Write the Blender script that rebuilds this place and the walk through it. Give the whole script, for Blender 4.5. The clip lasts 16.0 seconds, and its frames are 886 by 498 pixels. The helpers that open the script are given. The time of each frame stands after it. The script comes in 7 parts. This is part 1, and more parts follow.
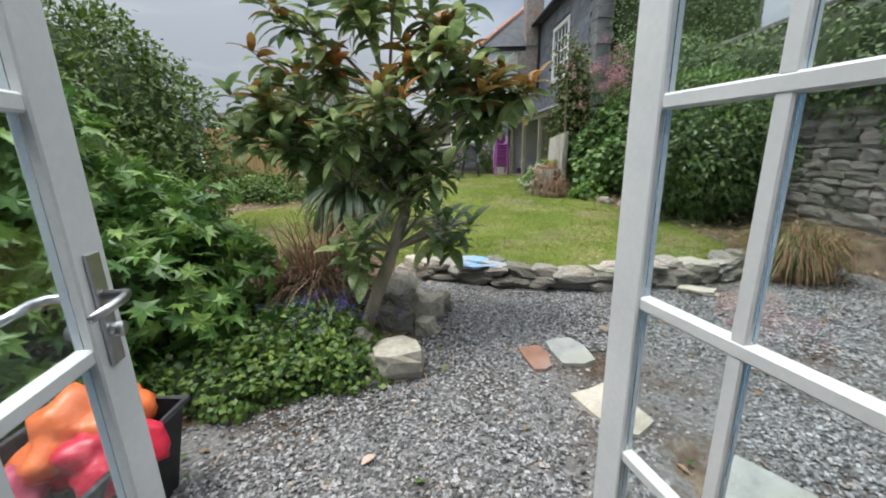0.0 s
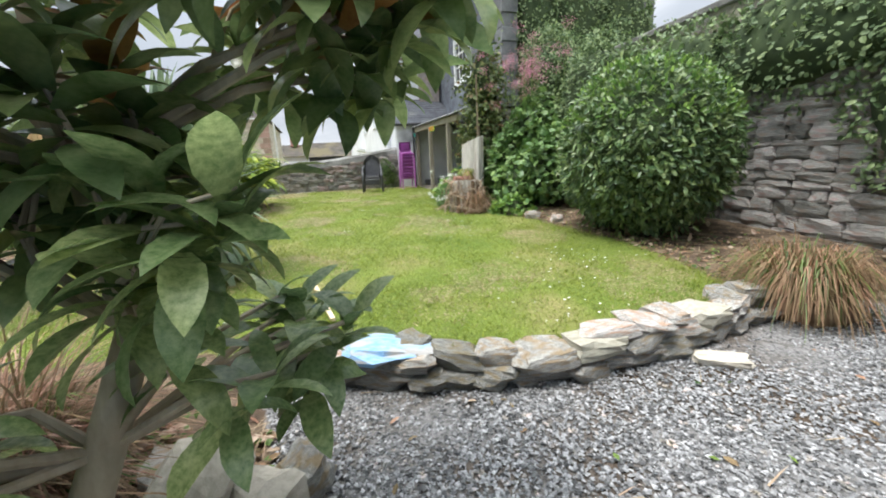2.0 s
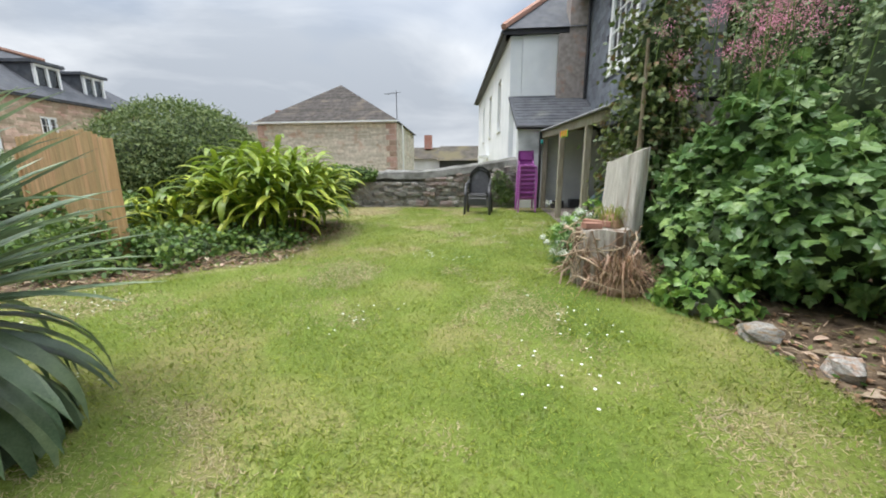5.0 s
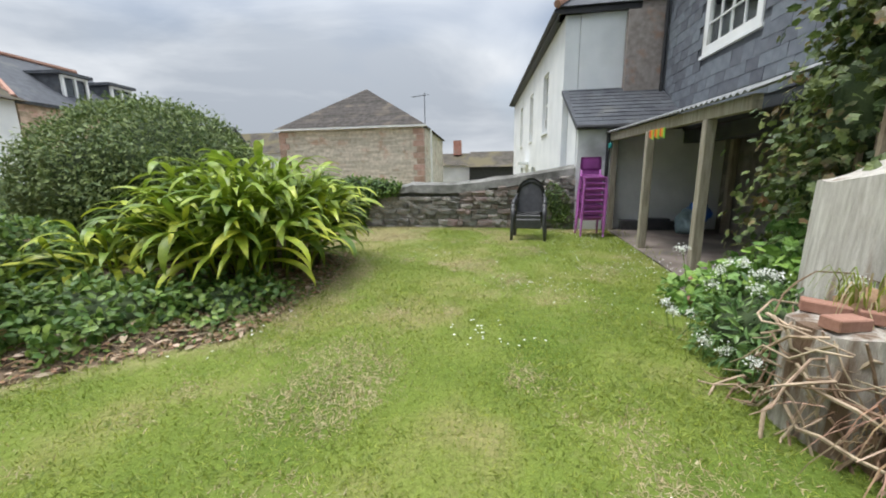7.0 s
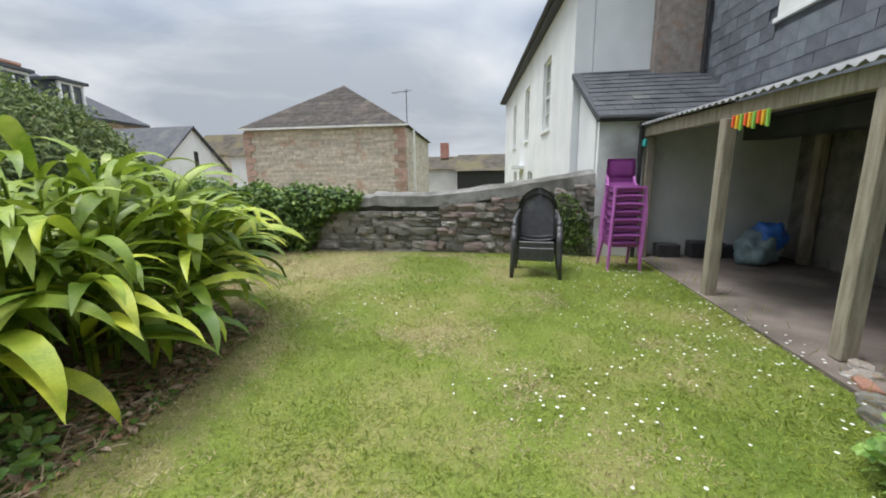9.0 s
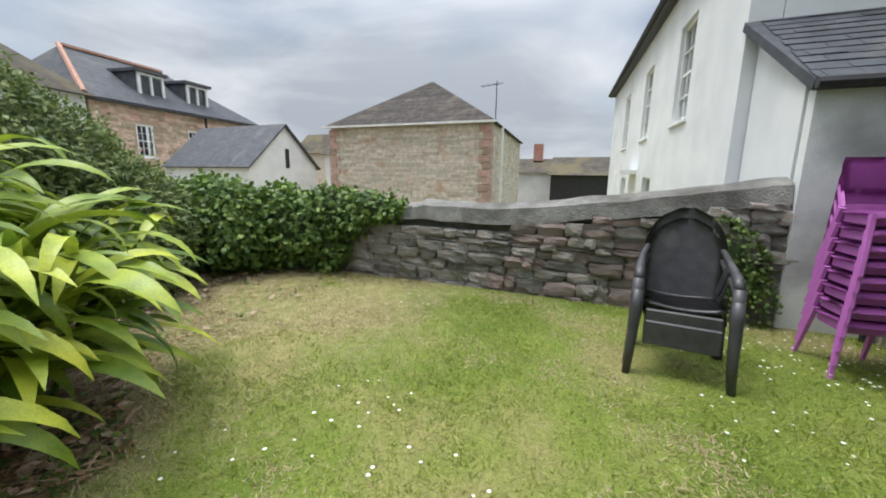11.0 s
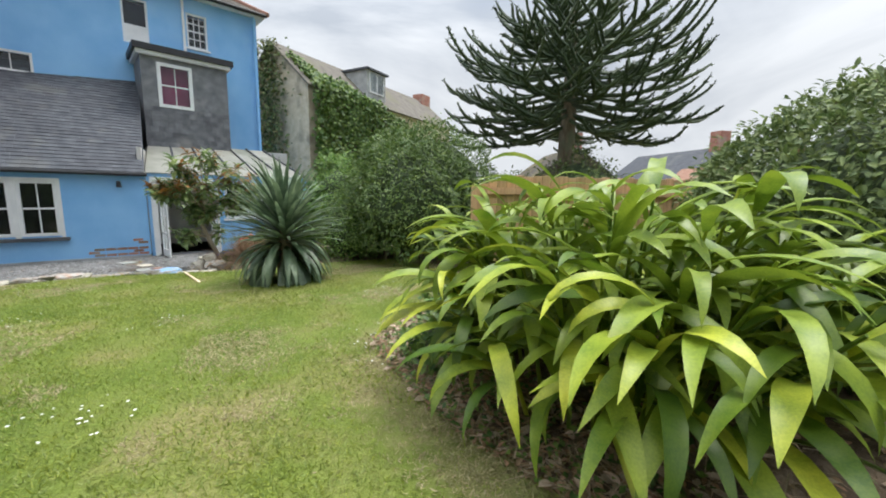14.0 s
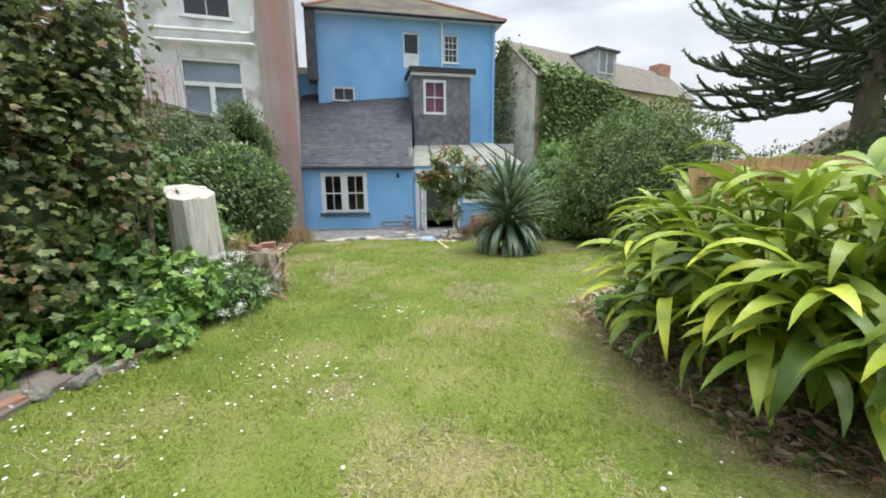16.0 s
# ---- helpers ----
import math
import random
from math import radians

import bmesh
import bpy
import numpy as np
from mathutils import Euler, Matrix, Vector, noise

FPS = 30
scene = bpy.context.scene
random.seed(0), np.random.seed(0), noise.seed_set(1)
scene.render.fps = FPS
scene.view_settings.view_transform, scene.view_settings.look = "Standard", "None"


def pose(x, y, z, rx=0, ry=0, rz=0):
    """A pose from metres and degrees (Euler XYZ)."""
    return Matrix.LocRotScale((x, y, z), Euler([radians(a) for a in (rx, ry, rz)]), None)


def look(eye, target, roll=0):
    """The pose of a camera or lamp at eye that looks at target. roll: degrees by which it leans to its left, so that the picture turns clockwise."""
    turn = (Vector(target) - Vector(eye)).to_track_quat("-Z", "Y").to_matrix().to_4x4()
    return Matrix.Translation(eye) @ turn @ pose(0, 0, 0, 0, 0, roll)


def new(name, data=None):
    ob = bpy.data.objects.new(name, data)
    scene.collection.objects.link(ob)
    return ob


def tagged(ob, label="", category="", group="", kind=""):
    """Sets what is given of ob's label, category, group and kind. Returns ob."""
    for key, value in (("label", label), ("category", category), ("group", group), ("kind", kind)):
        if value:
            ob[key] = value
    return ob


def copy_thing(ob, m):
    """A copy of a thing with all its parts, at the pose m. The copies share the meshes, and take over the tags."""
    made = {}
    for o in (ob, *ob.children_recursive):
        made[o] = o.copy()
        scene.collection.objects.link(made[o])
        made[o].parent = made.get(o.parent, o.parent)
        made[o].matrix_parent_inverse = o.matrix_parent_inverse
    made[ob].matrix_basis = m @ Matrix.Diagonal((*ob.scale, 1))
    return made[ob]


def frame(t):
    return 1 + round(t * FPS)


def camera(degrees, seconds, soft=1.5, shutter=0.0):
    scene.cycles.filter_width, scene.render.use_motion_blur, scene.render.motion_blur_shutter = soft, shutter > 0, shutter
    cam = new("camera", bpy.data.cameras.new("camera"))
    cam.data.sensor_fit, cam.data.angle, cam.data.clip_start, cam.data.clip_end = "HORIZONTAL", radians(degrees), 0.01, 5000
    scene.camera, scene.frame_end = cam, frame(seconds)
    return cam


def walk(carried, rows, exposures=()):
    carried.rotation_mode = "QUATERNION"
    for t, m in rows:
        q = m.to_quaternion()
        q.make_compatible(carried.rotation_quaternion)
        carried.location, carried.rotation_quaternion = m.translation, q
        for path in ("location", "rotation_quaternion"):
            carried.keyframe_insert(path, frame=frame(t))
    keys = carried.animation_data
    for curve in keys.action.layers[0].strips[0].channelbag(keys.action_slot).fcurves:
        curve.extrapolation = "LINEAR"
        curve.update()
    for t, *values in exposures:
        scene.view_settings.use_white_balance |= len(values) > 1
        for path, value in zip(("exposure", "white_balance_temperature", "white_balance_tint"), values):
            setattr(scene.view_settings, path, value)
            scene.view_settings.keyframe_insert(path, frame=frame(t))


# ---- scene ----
cam = camera(98.1, 16.0, soft=1.9)
METRES, EYE, TILT, LEAN, TURN = 15.5, 1.5, 0.0, 0.0, 0.0
ROWS = [
    (0.0, 0.0, 0.0, 0.0, -0.32, -14.54, 1.24),
    (0.5, -0.0015, 0.0223, -0.0022, -3.07, -14.46, 1.31),
    (1.0, 0.0017, 0.0523, -0.0047, -6.57, -14.29, 1.58),
    (1.5, 0.0052, 0.0864, -0.0057, -11.18, -13.98, 2.05),
    (2.0, 0.0178, 0.1209, -0.004, -13.97, -13.32, 2.55),
    (2.5, 0.0368, 0.1537, -0.0009, -11.2, -13.09, 2.07),
    (3.0, 0.0538, 0.1881, -0.0, -7.1, -13.19, 1.51),
    (3.5, 0.0699, 0.2226, 0.0004, -3.26, -12.78, 1.01),
    (4.0, 0.0806, 0.2569, 0.0036, -0.32, -12.4, 0.41),
    (4.5, 0.0814, 0.2956, 0.0067, 2.74, -12.26, 0.2),
    (5.0, 0.081, 0.3262, 0.0116, 6.01, -12.34, 0.29),
    (7.5, 0.042, 0.5045, 0.0215, 10.03, -11.14, 0.84),
    (8.0, 0.0392, 0.5429, 0.023, 8.1, -10.85, 0.88),
    (10.5, 0.0392, 0.7314, 0.0219, 12.72, -11.51, -0.82),
    (11.0, 0.031, 0.7643, 0.0227, 21.93, -10.68, -0.82),
    (11.5, 0.0203, 0.7922, 0.022, 35.39, -9.75, -0.8),
    (12.0, 0.0076, 0.8184, 0.0231, 51.6, -8.99, -0.82),
    (12.5, -0.0105, 0.838, 0.0237, 69.32, -8.28, -0.76),
    (13.0, -0.0224, 0.8515, 0.026, 93.28, -7.15, -0.75),
    (13.5, -0.025, 0.8661, 0.0266, 123.59, -7.04, -1.65),
    (14.0, -0.0132, 0.8803, 0.0267, 147.54, -8.39, -0.97),
    (14.5, -0.0009, 0.8954, 0.0277, 164.77, -9.19, -0.6),
    (15.0, 0.0016, 0.9105, 0.0292, 175.5, -8.88, -0.36),
    (15.5, 0.0008, 0.9283, 0.0294, 179.16, -9.34, 0.07),
    (16.0, 0.0043, 0.9478, 0.0285, 179.12, -10.74, 0.45),
]
walk(cam, [(t, pose(0, 0, EYE, TILT, LEAN, TURN) @ pose(METRES * x, METRES * y, METRES * z, 90 + pitch, roll, yaw)) for t, x, y, z, yaw, pitch, roll in ROWS],
     [(0.0, 0.0), (0.5, 0.1), (1.0, 0.3), (1.5, 0.45), (2.0, 0.48), (2.5, 0.4), (3.5, 0.3), (4.5, 0.27), (5.0, 0.24), (7.5, 0.06), (8.0, 0.03), (10.5, 0.05), (12.5, 0.02), (14.0, 0.08), (15.0, 0.2), (16.0, 0.25)])

# ---- world, sun ----
world = bpy.data.worlds.new("sky")
scene.world = world
world.use_nodes = True
wn, wl = world.node_tree.nodes, world.node_tree.links
wn.clear()
w_out, w_bg = wn.new("ShaderNodeOutputWorld"), wn.new("ShaderNodeBackground")
w_sky = wn.new("ShaderNodeTexSky")
w_sky.sky_type, w_sky.sun_disc = "NISHITA", False
w_sky.sun_elevation, w_sky.sun_rotation = radians(70), radians(258)
w_co, w_map = wn.new("ShaderNodeTexCoord"), wn.new("ShaderNodeMapping")
w_map.inputs["Scale"].default_value = (1.0, 1.0, 2.3)
w_map.inputs["Location"].default_value = (2.3, 0.4, 0.0)
w_n1, w_n2 = wn.new("ShaderNodeTexNoise"), wn.new("ShaderNodeTexNoise")
w_n1.inputs["Scale"].default_value, w_n1.inputs["Detail"].default_value = 1.5, 7.0
w_n1.inputs["Roughness"].default_value, w_n1.inputs["Distortion"].default_value = 0.55, 0.5
w_n2.inputs["Scale"].default_value, w_n2.inputs["Detail"].default_value = 1.1, 3.0
w_grey, w_cover, w_mix = wn.new("ShaderNodeValToRGB"), wn.new("ShaderNodeValToRGB"), wn.new("ShaderNodeMixRGB")
w_grey.color_ramp.elements[0].position, w_grey.color_ramp.elements[1].position = 0.38, 0.60
w_grey.color_ramp.elements[0].color = (0.44, 0.485, 0.55, 1)
w_grey.color_ramp.elements[1].color = (0.77, 0.805, 0.85, 1)
w_cover.color_ramp.elements[0].position, w_cover.color_ramp.elements[1].position = 0.33, 0.47
w_cover.color_ramp.elements[0].color = (0.28, 0.28, 0.28, 1)
w_gain = wn.new("ShaderNodeVectorMath")
w_gain.operation = "SCALE"
w_gain.inputs["Scale"].default_value = 9.0
wl.new(w_co.outputs["Generated"], w_map.inputs["Vector"])
for n in (w_n1, w_n2):
    wl.new(w_map.outputs[0], n.inputs["Vector"])
wl.new(w_n1.outputs["Fac"], w_grey.inputs[0])
wl.new(w_n2.outputs["Fac"], w_cover.inputs[0])
# an overcast sky grows brighter towards the zenith
w_sep, w_pow, w_lum = wn.new("ShaderNodeSeparateXYZ"), wn.new("ShaderNodeMath"), wn.new("ShaderNodeMath")
w_max, w_bright = wn.new("ShaderNodeMath"), wn.new("ShaderNodeVectorMath")
w_max.operation, w_pow.operation, w_lum.operation, w_bright.operation = "MAXIMUM", "POWER", "MULTIPLY_ADD", "SCALE"
w_max.inputs[1].default_value, w_pow.inputs[1].default_value = 0.0, 2.4
w_lum.inputs[1].default_value, w_lum.inputs[2].default_value = 4.2, 1.06
wl.new(w_co.outputs["Generated"], w_sep.inputs[0])
wl.new(w_sep.outputs["Z"], w_max.inputs[0])
wl.new(w_max.outputs[0], w_pow.inputs[0])
wl.new(w_pow.outputs[0], w_lum.inputs[0])
wl.new(w_grey.outputs[0], w_bright.inputs[0])
wl.new(w_lum.outputs[0], w_bright.inputs["Scale"])
wl.new(w_bright.outputs[0], w_gain.inputs[0])
wl.new(w_cover.outputs[0], w_mix.inputs[0])
wl.new(w_sky.outputs[0], w_mix.inputs[1])
wl.new(w_gain.outputs[0], w_mix.inputs[2])
wl.new(w_mix.outputs[0], w_bg.inputs[0])
w_bg.inputs[1].default_value = 0.1
wl.new(w_bg.outputs[0], w_out.inputs[0])

sun = new("sun", bpy.data.lights.new("sun", "SUN"))
sun.data.energy, sun.data.angle, sun.data.color = 2.6, radians(20), (1.0, 0.975, 0.94)
sun.matrix_world = look((-10, 2, 30), (0, 4, 0))


# ---- materials ----
def material(name, c1, c2, scale=8.0, rough=0.8, bump=0.3, c3=None, stain=0.6, metal=0.0, vary=0.0, per="island", stretch=(1, 1, 1), fine=60.0, translucent=0.0, bump_d=0.01, spec=0.5):
    """Two colours mixed by grain, a third by larger stains, each piece a little lighter or darker."""
    m = bpy.data.materials.new(name)
    m.use_nodes = True
    nt, lk = m.node_tree.nodes, m.node_tree.links
    b = nt["Principled BSDF"]
    b.inputs["Roughness"].default_value, b.inputs["Metallic"].default_value = rough, metal
    b.inputs["Specular IOR Level"].default_value = spec
    co, mp = nt.new("ShaderNodeTexCoord"), nt.new("ShaderNodeMapping")
    mp.inputs["Scale"].default_value = stretch
    lk.new(co.outputs["Object"], mp.inputs["Vector"])
    n1, n2 = nt.new("ShaderNodeTexNoise"), nt.new("ShaderNodeTexNoise")
    n1.inputs["Scale"].default_value, n1.inputs["Detail"].default_value = scale, 5.0
    n2.inputs["Scale"].default_value, n2.inputs["Detail"].default_value = fine, 3.0
    for n in (n1, n2):
        lk.new(mp.outputs[0], n.inputs["Vector"])
    add = nt.new("ShaderNodeMath")
    add.operation = "MULTIPLY_ADD"
    add.inputs[1].default_value = 0.4
    lk.new(n2.outputs["Fac"], add.inputs[0])
    lk.new(n1.outputs["Fac"], add.inputs[2])
    rp = nt.new("ShaderNodeValToRGB")
    rp.color_ramp.elements[0].position, rp.color_ramp.elements[1].position = 0.5, 0.9
    rp.color_ramp.elements[0].color, rp.color_ramp.elements[1].color = (*c1, 1), (*c2, 1)
    lk.new(add.outputs[0], rp.inputs[0])
    col = rp.outputs[0]
    if c3:
        n3, r3, mx = nt.new("ShaderNodeTexNoise"), nt.new("ShaderNodeValToRGB"), nt.new("ShaderNodeMixRGB")
        n3.inputs["Scale"].default_value, n3.inputs["Detail"].default_value = scale * 0.3, 6.0
        lk.new(mp.outputs[0], n3.inputs["Vector"])
        r3.color_ramp.elements[0].position, r3.color_ramp.elements[1].position = stain - 0.06, stain + 0.08
        lk.new(n3.outputs["Fac"], r3.inputs[0])
        lk.new(r3.outputs[0], mx.inputs[0])
        lk.new(col, mx.inputs[1])
        mx.inputs[2].default_value = (*c3, 1)
        col = mx.outputs[0]
    if vary:
        if per == "island":
            g = nt.new("ShaderNodeNewGeometry")
            rnd = g.outputs["Random Per Island"]
        else:
            g = nt.new("ShaderNodeObjectInfo")
            rnd = g.outputs["Random"]
        hs, mr, mh = nt.new("ShaderNodeHueSaturation"), nt.new("ShaderNodeMapRange"), nt.new("ShaderNodeMapRange")
        mr.inputs["To Min"].default_value, mr.inputs["To Max"].default_value = 1 - vary, 1 + vary
        mh.inputs["To Min"].default_value, mh.inputs["To Max"].default_value = 0.5 + 0.06 * vary, 0.5 - 0.06 * vary
        lk.new(rnd, mr.inputs["Value"])
        lk.new(rnd, mh.inputs["Value"])
        lk.new(mr.outputs[0], hs.inputs["Value"])
        lk.new(mh.outputs[0], hs.inputs["Hue"])
        lk.new(col, hs.inputs["Color"])
        col = hs.outputs[0]
    lk.new(col, b.inputs["Base Color"])
    if bump:
        bp = nt.new("ShaderNodeBump")
        bp.inputs["Strength"].default_value, bp.inputs["Distance"].default_value = bump, bump_d
        lk.new(add.outputs[0], bp.inputs["Height"])
        lk.new(bp.outputs[0], b.inputs["Normal"])
    if translucent:
        tr, ms = nt.new("ShaderNodeBsdfTranslucent"), nt.new("ShaderNodeMixShader")
        ms.inputs[0].default_value = translucent
        lk.new(col, tr.inputs[0])
        lk.new(b.outputs[0], ms.inputs[1])
        lk.new(tr.outputs[0], ms.inputs[2])
        lk.new(ms.outputs[0], nt["Material Output"].inputs[0])
    return m


def leaf_mat(name, c1, c2, vary=0.35, rough=0.45, translucent=0.25, per="island", scale=14.0, c3=None, stain=0.62):
    return material(name, c1, c2, scale, rough, 0.15, c3, stain, vary=vary, per=per, translucent=translucent, fine=90)


def glass_mat(name, tint=(0.9, 0.95, 0.95)):
    m = bpy.data.materials.new(name)
    m.use_nodes = True
    b = m.node_tree.nodes["Principled BSDF"]
    b.inputs["Base Color"].default_value = (*tint, 1)
    b.inputs["Transmission Weight"].default_value = 1.0
    b.inputs["Roughness"].default_value, b.inputs["IOR"].default_value = 0.02, 1.45
    return m


M_WHITE = material("white_paint", (0.72, 0.74, 0.74), (0.84, 0.85, 0.84), 3, 0.45, 0.12, (0.62, 0.62, 0.58), 0.66)
M_RENDER = material("white_render", (0.64, 0.67, 0.69), (0.77, 0.79, 0.80), 1.2, 0.9, 0.3, (0.54, 0.56, 0.56), 0.62)
M_BLUE = material("blue_render", (0.20, 0.45, 0.78), (0.28, 0.55, 0.86), 1.0, 0.85, 0.25, (0.34, 0.57, 0.83), 0.6, fine=40)
M_SLATE = material("slate", (0.052, 0.057, 0.068), (0.092, 0.099, 0.113), 4, 0.65, 0.35, (0.115, 0.118, 0.118), 0.62, vary=0.16, spec=0.3)
M_HUNG = material("hung_slate", (0.10, 0.105, 0.115), (0.19, 0.195, 0.205), 4, 0.6, 0.35, (0.24, 0.24, 0.235), 0.6, vary=0.25)
M_SLATE_OB = material("slate_piece", (0.10, 0.115, 0.14), (0.17, 0.185, 0.21), 5, 0.5, 0.35, (0.21, 0.22, 0.23), 0.62, vary=0.28, per="object")
M_ROOF = material("weathered_slate_roof", (0.065, 0.058, 0.05), (0.125, 0.112, 0.095), 2, 0.95, 0.4, (0.145, 0.125, 0.08), 0.54, vary=0.2, spec=0.15)
M_BLACK = material("black_paint", (0.012, 0.012, 0.014), (0.03, 0.03, 0.033), 6, 0.5, 0.1)
# near-black that puts the darkness of unlit spaces into colour
M_DARK = material("unlit_dark", (0.02, 0.02, 0.02), (0.04, 0.038, 0.035), 2, 0.9, 0.1)
M_ROOM = material("plain_plaster", (0.55, 0.54, 0.50), (0.62, 0.60, 0.57), 2, 0.9, 0.1)
M_GLASS = glass_mat("window_glass")
M_STONE_OB = material("wall_stone", (0.18, 0.178, 0.165), (0.40, 0.388, 0.355), 7, 0.9, 0.8, (0.31, 0.24, 0.20), 0.56, vary=0.5, per="object", bump_d=0.03, stretch=(1, 1, 2.5))
M_ROCK = material("slaty_rock", (0.25, 0.245, 0.225), (0.52, 0.50, 0.455), 9, 0.85, 0.9, (0.36, 0.27, 0.17), 0.55, vary=0.45, per="object", bump_d=0.03, stretch=(1, 1, 2.6))
M_PALE = material("pale_limestone", (0.36, 0.33, 0.26), (0.52, 0.485, 0.40), 8, 0.9, 0.6, (0.32, 0.29, 0.22), 0.6, vary=0.18, per="object")
M_MORTAR = material("grey_mortar", (0.10, 0.095, 0.085), (0.17, 0.16, 0.145), 9, 0.95, 0.6)
M_COPING = material("cement_coping", (0.16, 0.158, 0.148), (0.285, 0.28, 0.262), 5, 0.95, 1.0, (0.115, 0.112, 0.10), 0.56, bump_d=0.04)
M_RUBBLE = material("buff_rubble", (0.40, 0.365, 0.31), (0.60, 0.555, 0.49), 5, 0.95, 0.7, (0.44, 0.32, 0.25), 0.62, vary=0.2)
M_BRICK = material("red_brick", (0.26, 0.13, 0.09), (0.40, 0.22, 0.16), 5, 0.9, 0.5, (0.30, 0.24, 0.20), 0.6, vary=0.25)
M_CONC = material("grey_cement_render", (0.30, 0.31, 0.31), (0.46, 0.47, 0.47), 2.2, 0.95, 0.4, (0.17, 0.17, 0.165), 0.63)
M_WOOD = material("weathered_timber", (0.25, 0.21, 0.16), (0.45, 0.40, 0.32), 5, 0.8, 0.4, stretch=(6, 6, 0.6), vary=0.15, per="object")
M_FENCE = material("new_pine_fence", (0.42, 0.26, 0.12), (0.60, 0.41, 0.21), 4, 0.8, 0.3, stretch=(7, 7, 0.5), vary=0.18, per="object")
M_FLOOR = material("concrete_slab", (0.125, 0.10, 0.085), (0.22, 0.185, 0.16), 3, 0.9, 0.4, (0.09, 0.078, 0.066), 0.58)
M_BARK = material("bark", (0.16, 0.12, 0.08), (0.34, 0.28, 0.20), 9, 0.95, 0.8, (0.24, 0.25, 0.17), 0.6, stretch=(1, 1, 0.4))
M_TWIG = material("dry_twig", (0.23, 0.165, 0.105), (0.46, 0.36, 0.24), 9, 0.95, 0.4, vary=0.3)
M_ROOT = material("dry_root", (0.26, 0.19, 0.125), (0.50, 0.40, 0.28), 9, 0.95, 0.4, vary=0.35, per="object")
M_PURPLE = material("purple_plastic", (0.42, 0.115, 0.41), (0.52, 0.17, 0.51), 4, 0.35, 0.1, (0.56, 0.25, 0.54), 0.66)
M_BLACKPLASTIC = material("charcoal_plastic", (0.04, 0.04, 0.044), (0.065, 0.065, 0.07), 12, 0.4, 0.15, (0.10, 0.10, 0.10), 0.66)
M_STEEL = material("brushed_steel", (0.5, 0.5, 0.5), (0.62, 0.62, 0.62), 20, 0.3, 0.05, metal=1.0)
L_HEDGE = leaf_mat("hedge_leaf", (0.065, 0.12, 0.022), (0.15, 0.235, 0.05))
L_LAUREL = leaf_mat("laurel_leaf", (0.065, 0.13, 0.042), (0.195, 0.28, 0.105), vary=0.5, rough=0.34)
L_BUSH = leaf_mat("oval_bush_leaf", (0.075, 0.125, 0.034), (0.20, 0.26, 0.085), rough=0.6)
L_IVY = leaf_mat("ivy_leaf", (0.06, 0.12, 0.022), (0.17, 0.28, 0.055), vary=0.45, rough=0.5)
L_FIG = leaf_mat("lobed_leaf", (0.11, 0.22, 0.04), (0.24, 0.40, 0.085), rough=0.45)
L_SYCAMORE = leaf_mat("broad_lobed_leaf", (0.08, 0.16, 0.045), (0.18, 0.30, 0.085), rough=0.42)
L_FIGTREE = leaf_mat("fig_leaf", (0.075, 0.165, 0.035), (0.19, 0.34, 0.075), vary=0.4, rough=0.42)
L_RIBES = leaf_mat("bronze_green_leaf", (0.065, 0.10, 0.03), (0.17, 0.23, 0.07), vary=0.5, rough=0.5, c3=(0.22, 0.12, 0.06), stain=0.6)
L_FERN = leaf_mat("dead_frond", (0.18, 0.11, 0.07), (0.42, 0.29, 0.19), vary=0.5, rough=0.85)
L_TREE = leaf_mat("young_tree_leaf", (0.14, 0.225, 0.08), (0.34, 0.425, 0.185), vary=0.45, rough=0.25, per="object", translucent=0.42)
L_TREE_J = leaf_mat("tree_crown_leaf", (0.14, 0.225, 0.08), (0.34, 0.425, 0.185), vary=0.45, rough=0.25, translucent=0.42)
L_WALLIVY = leaf_mat("wall_climber_leaf", (0.10, 0.165, 0.068), (0.24, 0.325, 0.14), vary=0.4, rough=0.55)
M_PALEBARK = material("smooth_pale_bark", (0.33, 0.27, 0.19), (0.52, 0.44, 0.33), 8, 0.9, 0.5, (0.25, 0.22, 0.15), 0.6, stretch=(1, 1, 0.4))
M_PORCHWALL = material("pale_grey_render", (0.60, 0.62, 0.63), (0.77, 0.78, 0.78), 2.2, 0.95, 0.4, (0.26, 0.26, 0.25), 0.64)
L_BRONZE = leaf_mat("bronze_leaf", (0.24, 0.11, 0.03), (0.42, 0.24, 0.06), rough=0.4)
L_LILY = leaf_mat("lily_leaf", (0.13, 0.22, 0.02), (0.35, 0.435, 0.045), vary=0.6, per="object", scale=5, c3=(0.58, 0.56, 0.16), stain=0.70)
L_YUCCA = leaf_mat("sword_leaf", (0.085, 0.142, 0.078), (0.215, 0.285, 0.17), vary=0.42, per="object", rough=0.32, scale=6)
L_GRASS = leaf_mat("grass_blade", (0.168, 0.232, 0.030), (0.295, 0.350, 0.056), vary=0.24, translucent=0.4)
L_STRAW = leaf_mat("straw_blade", (0.30, 0.25, 0.125), (0.45, 0.385, 0.21), vary=0.3)
L_DEAD = leaf_mat("dead_foliage", (0.20, 0.12, 0.065), (0.40, 0.27, 0.15), vary=0.4, rough=0.8)
L_PALELEAF = leaf_mat("pale_dead_leaf", (0.40, 0.29, 0.20), (0.62, 0.50, 0.38), vary=0.3, rough=0.8)
L_MONKEY = leaf_mat("monkey_puzzle_leaf", (0.04, 0.068, 0.032), (0.10, 0.14, 0.06), vary=0.5, rough=0.5, translucent=0.05)
# dark green of the bush cores: the shade between leaves put into colour
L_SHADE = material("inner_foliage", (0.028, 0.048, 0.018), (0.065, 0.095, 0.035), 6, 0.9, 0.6)
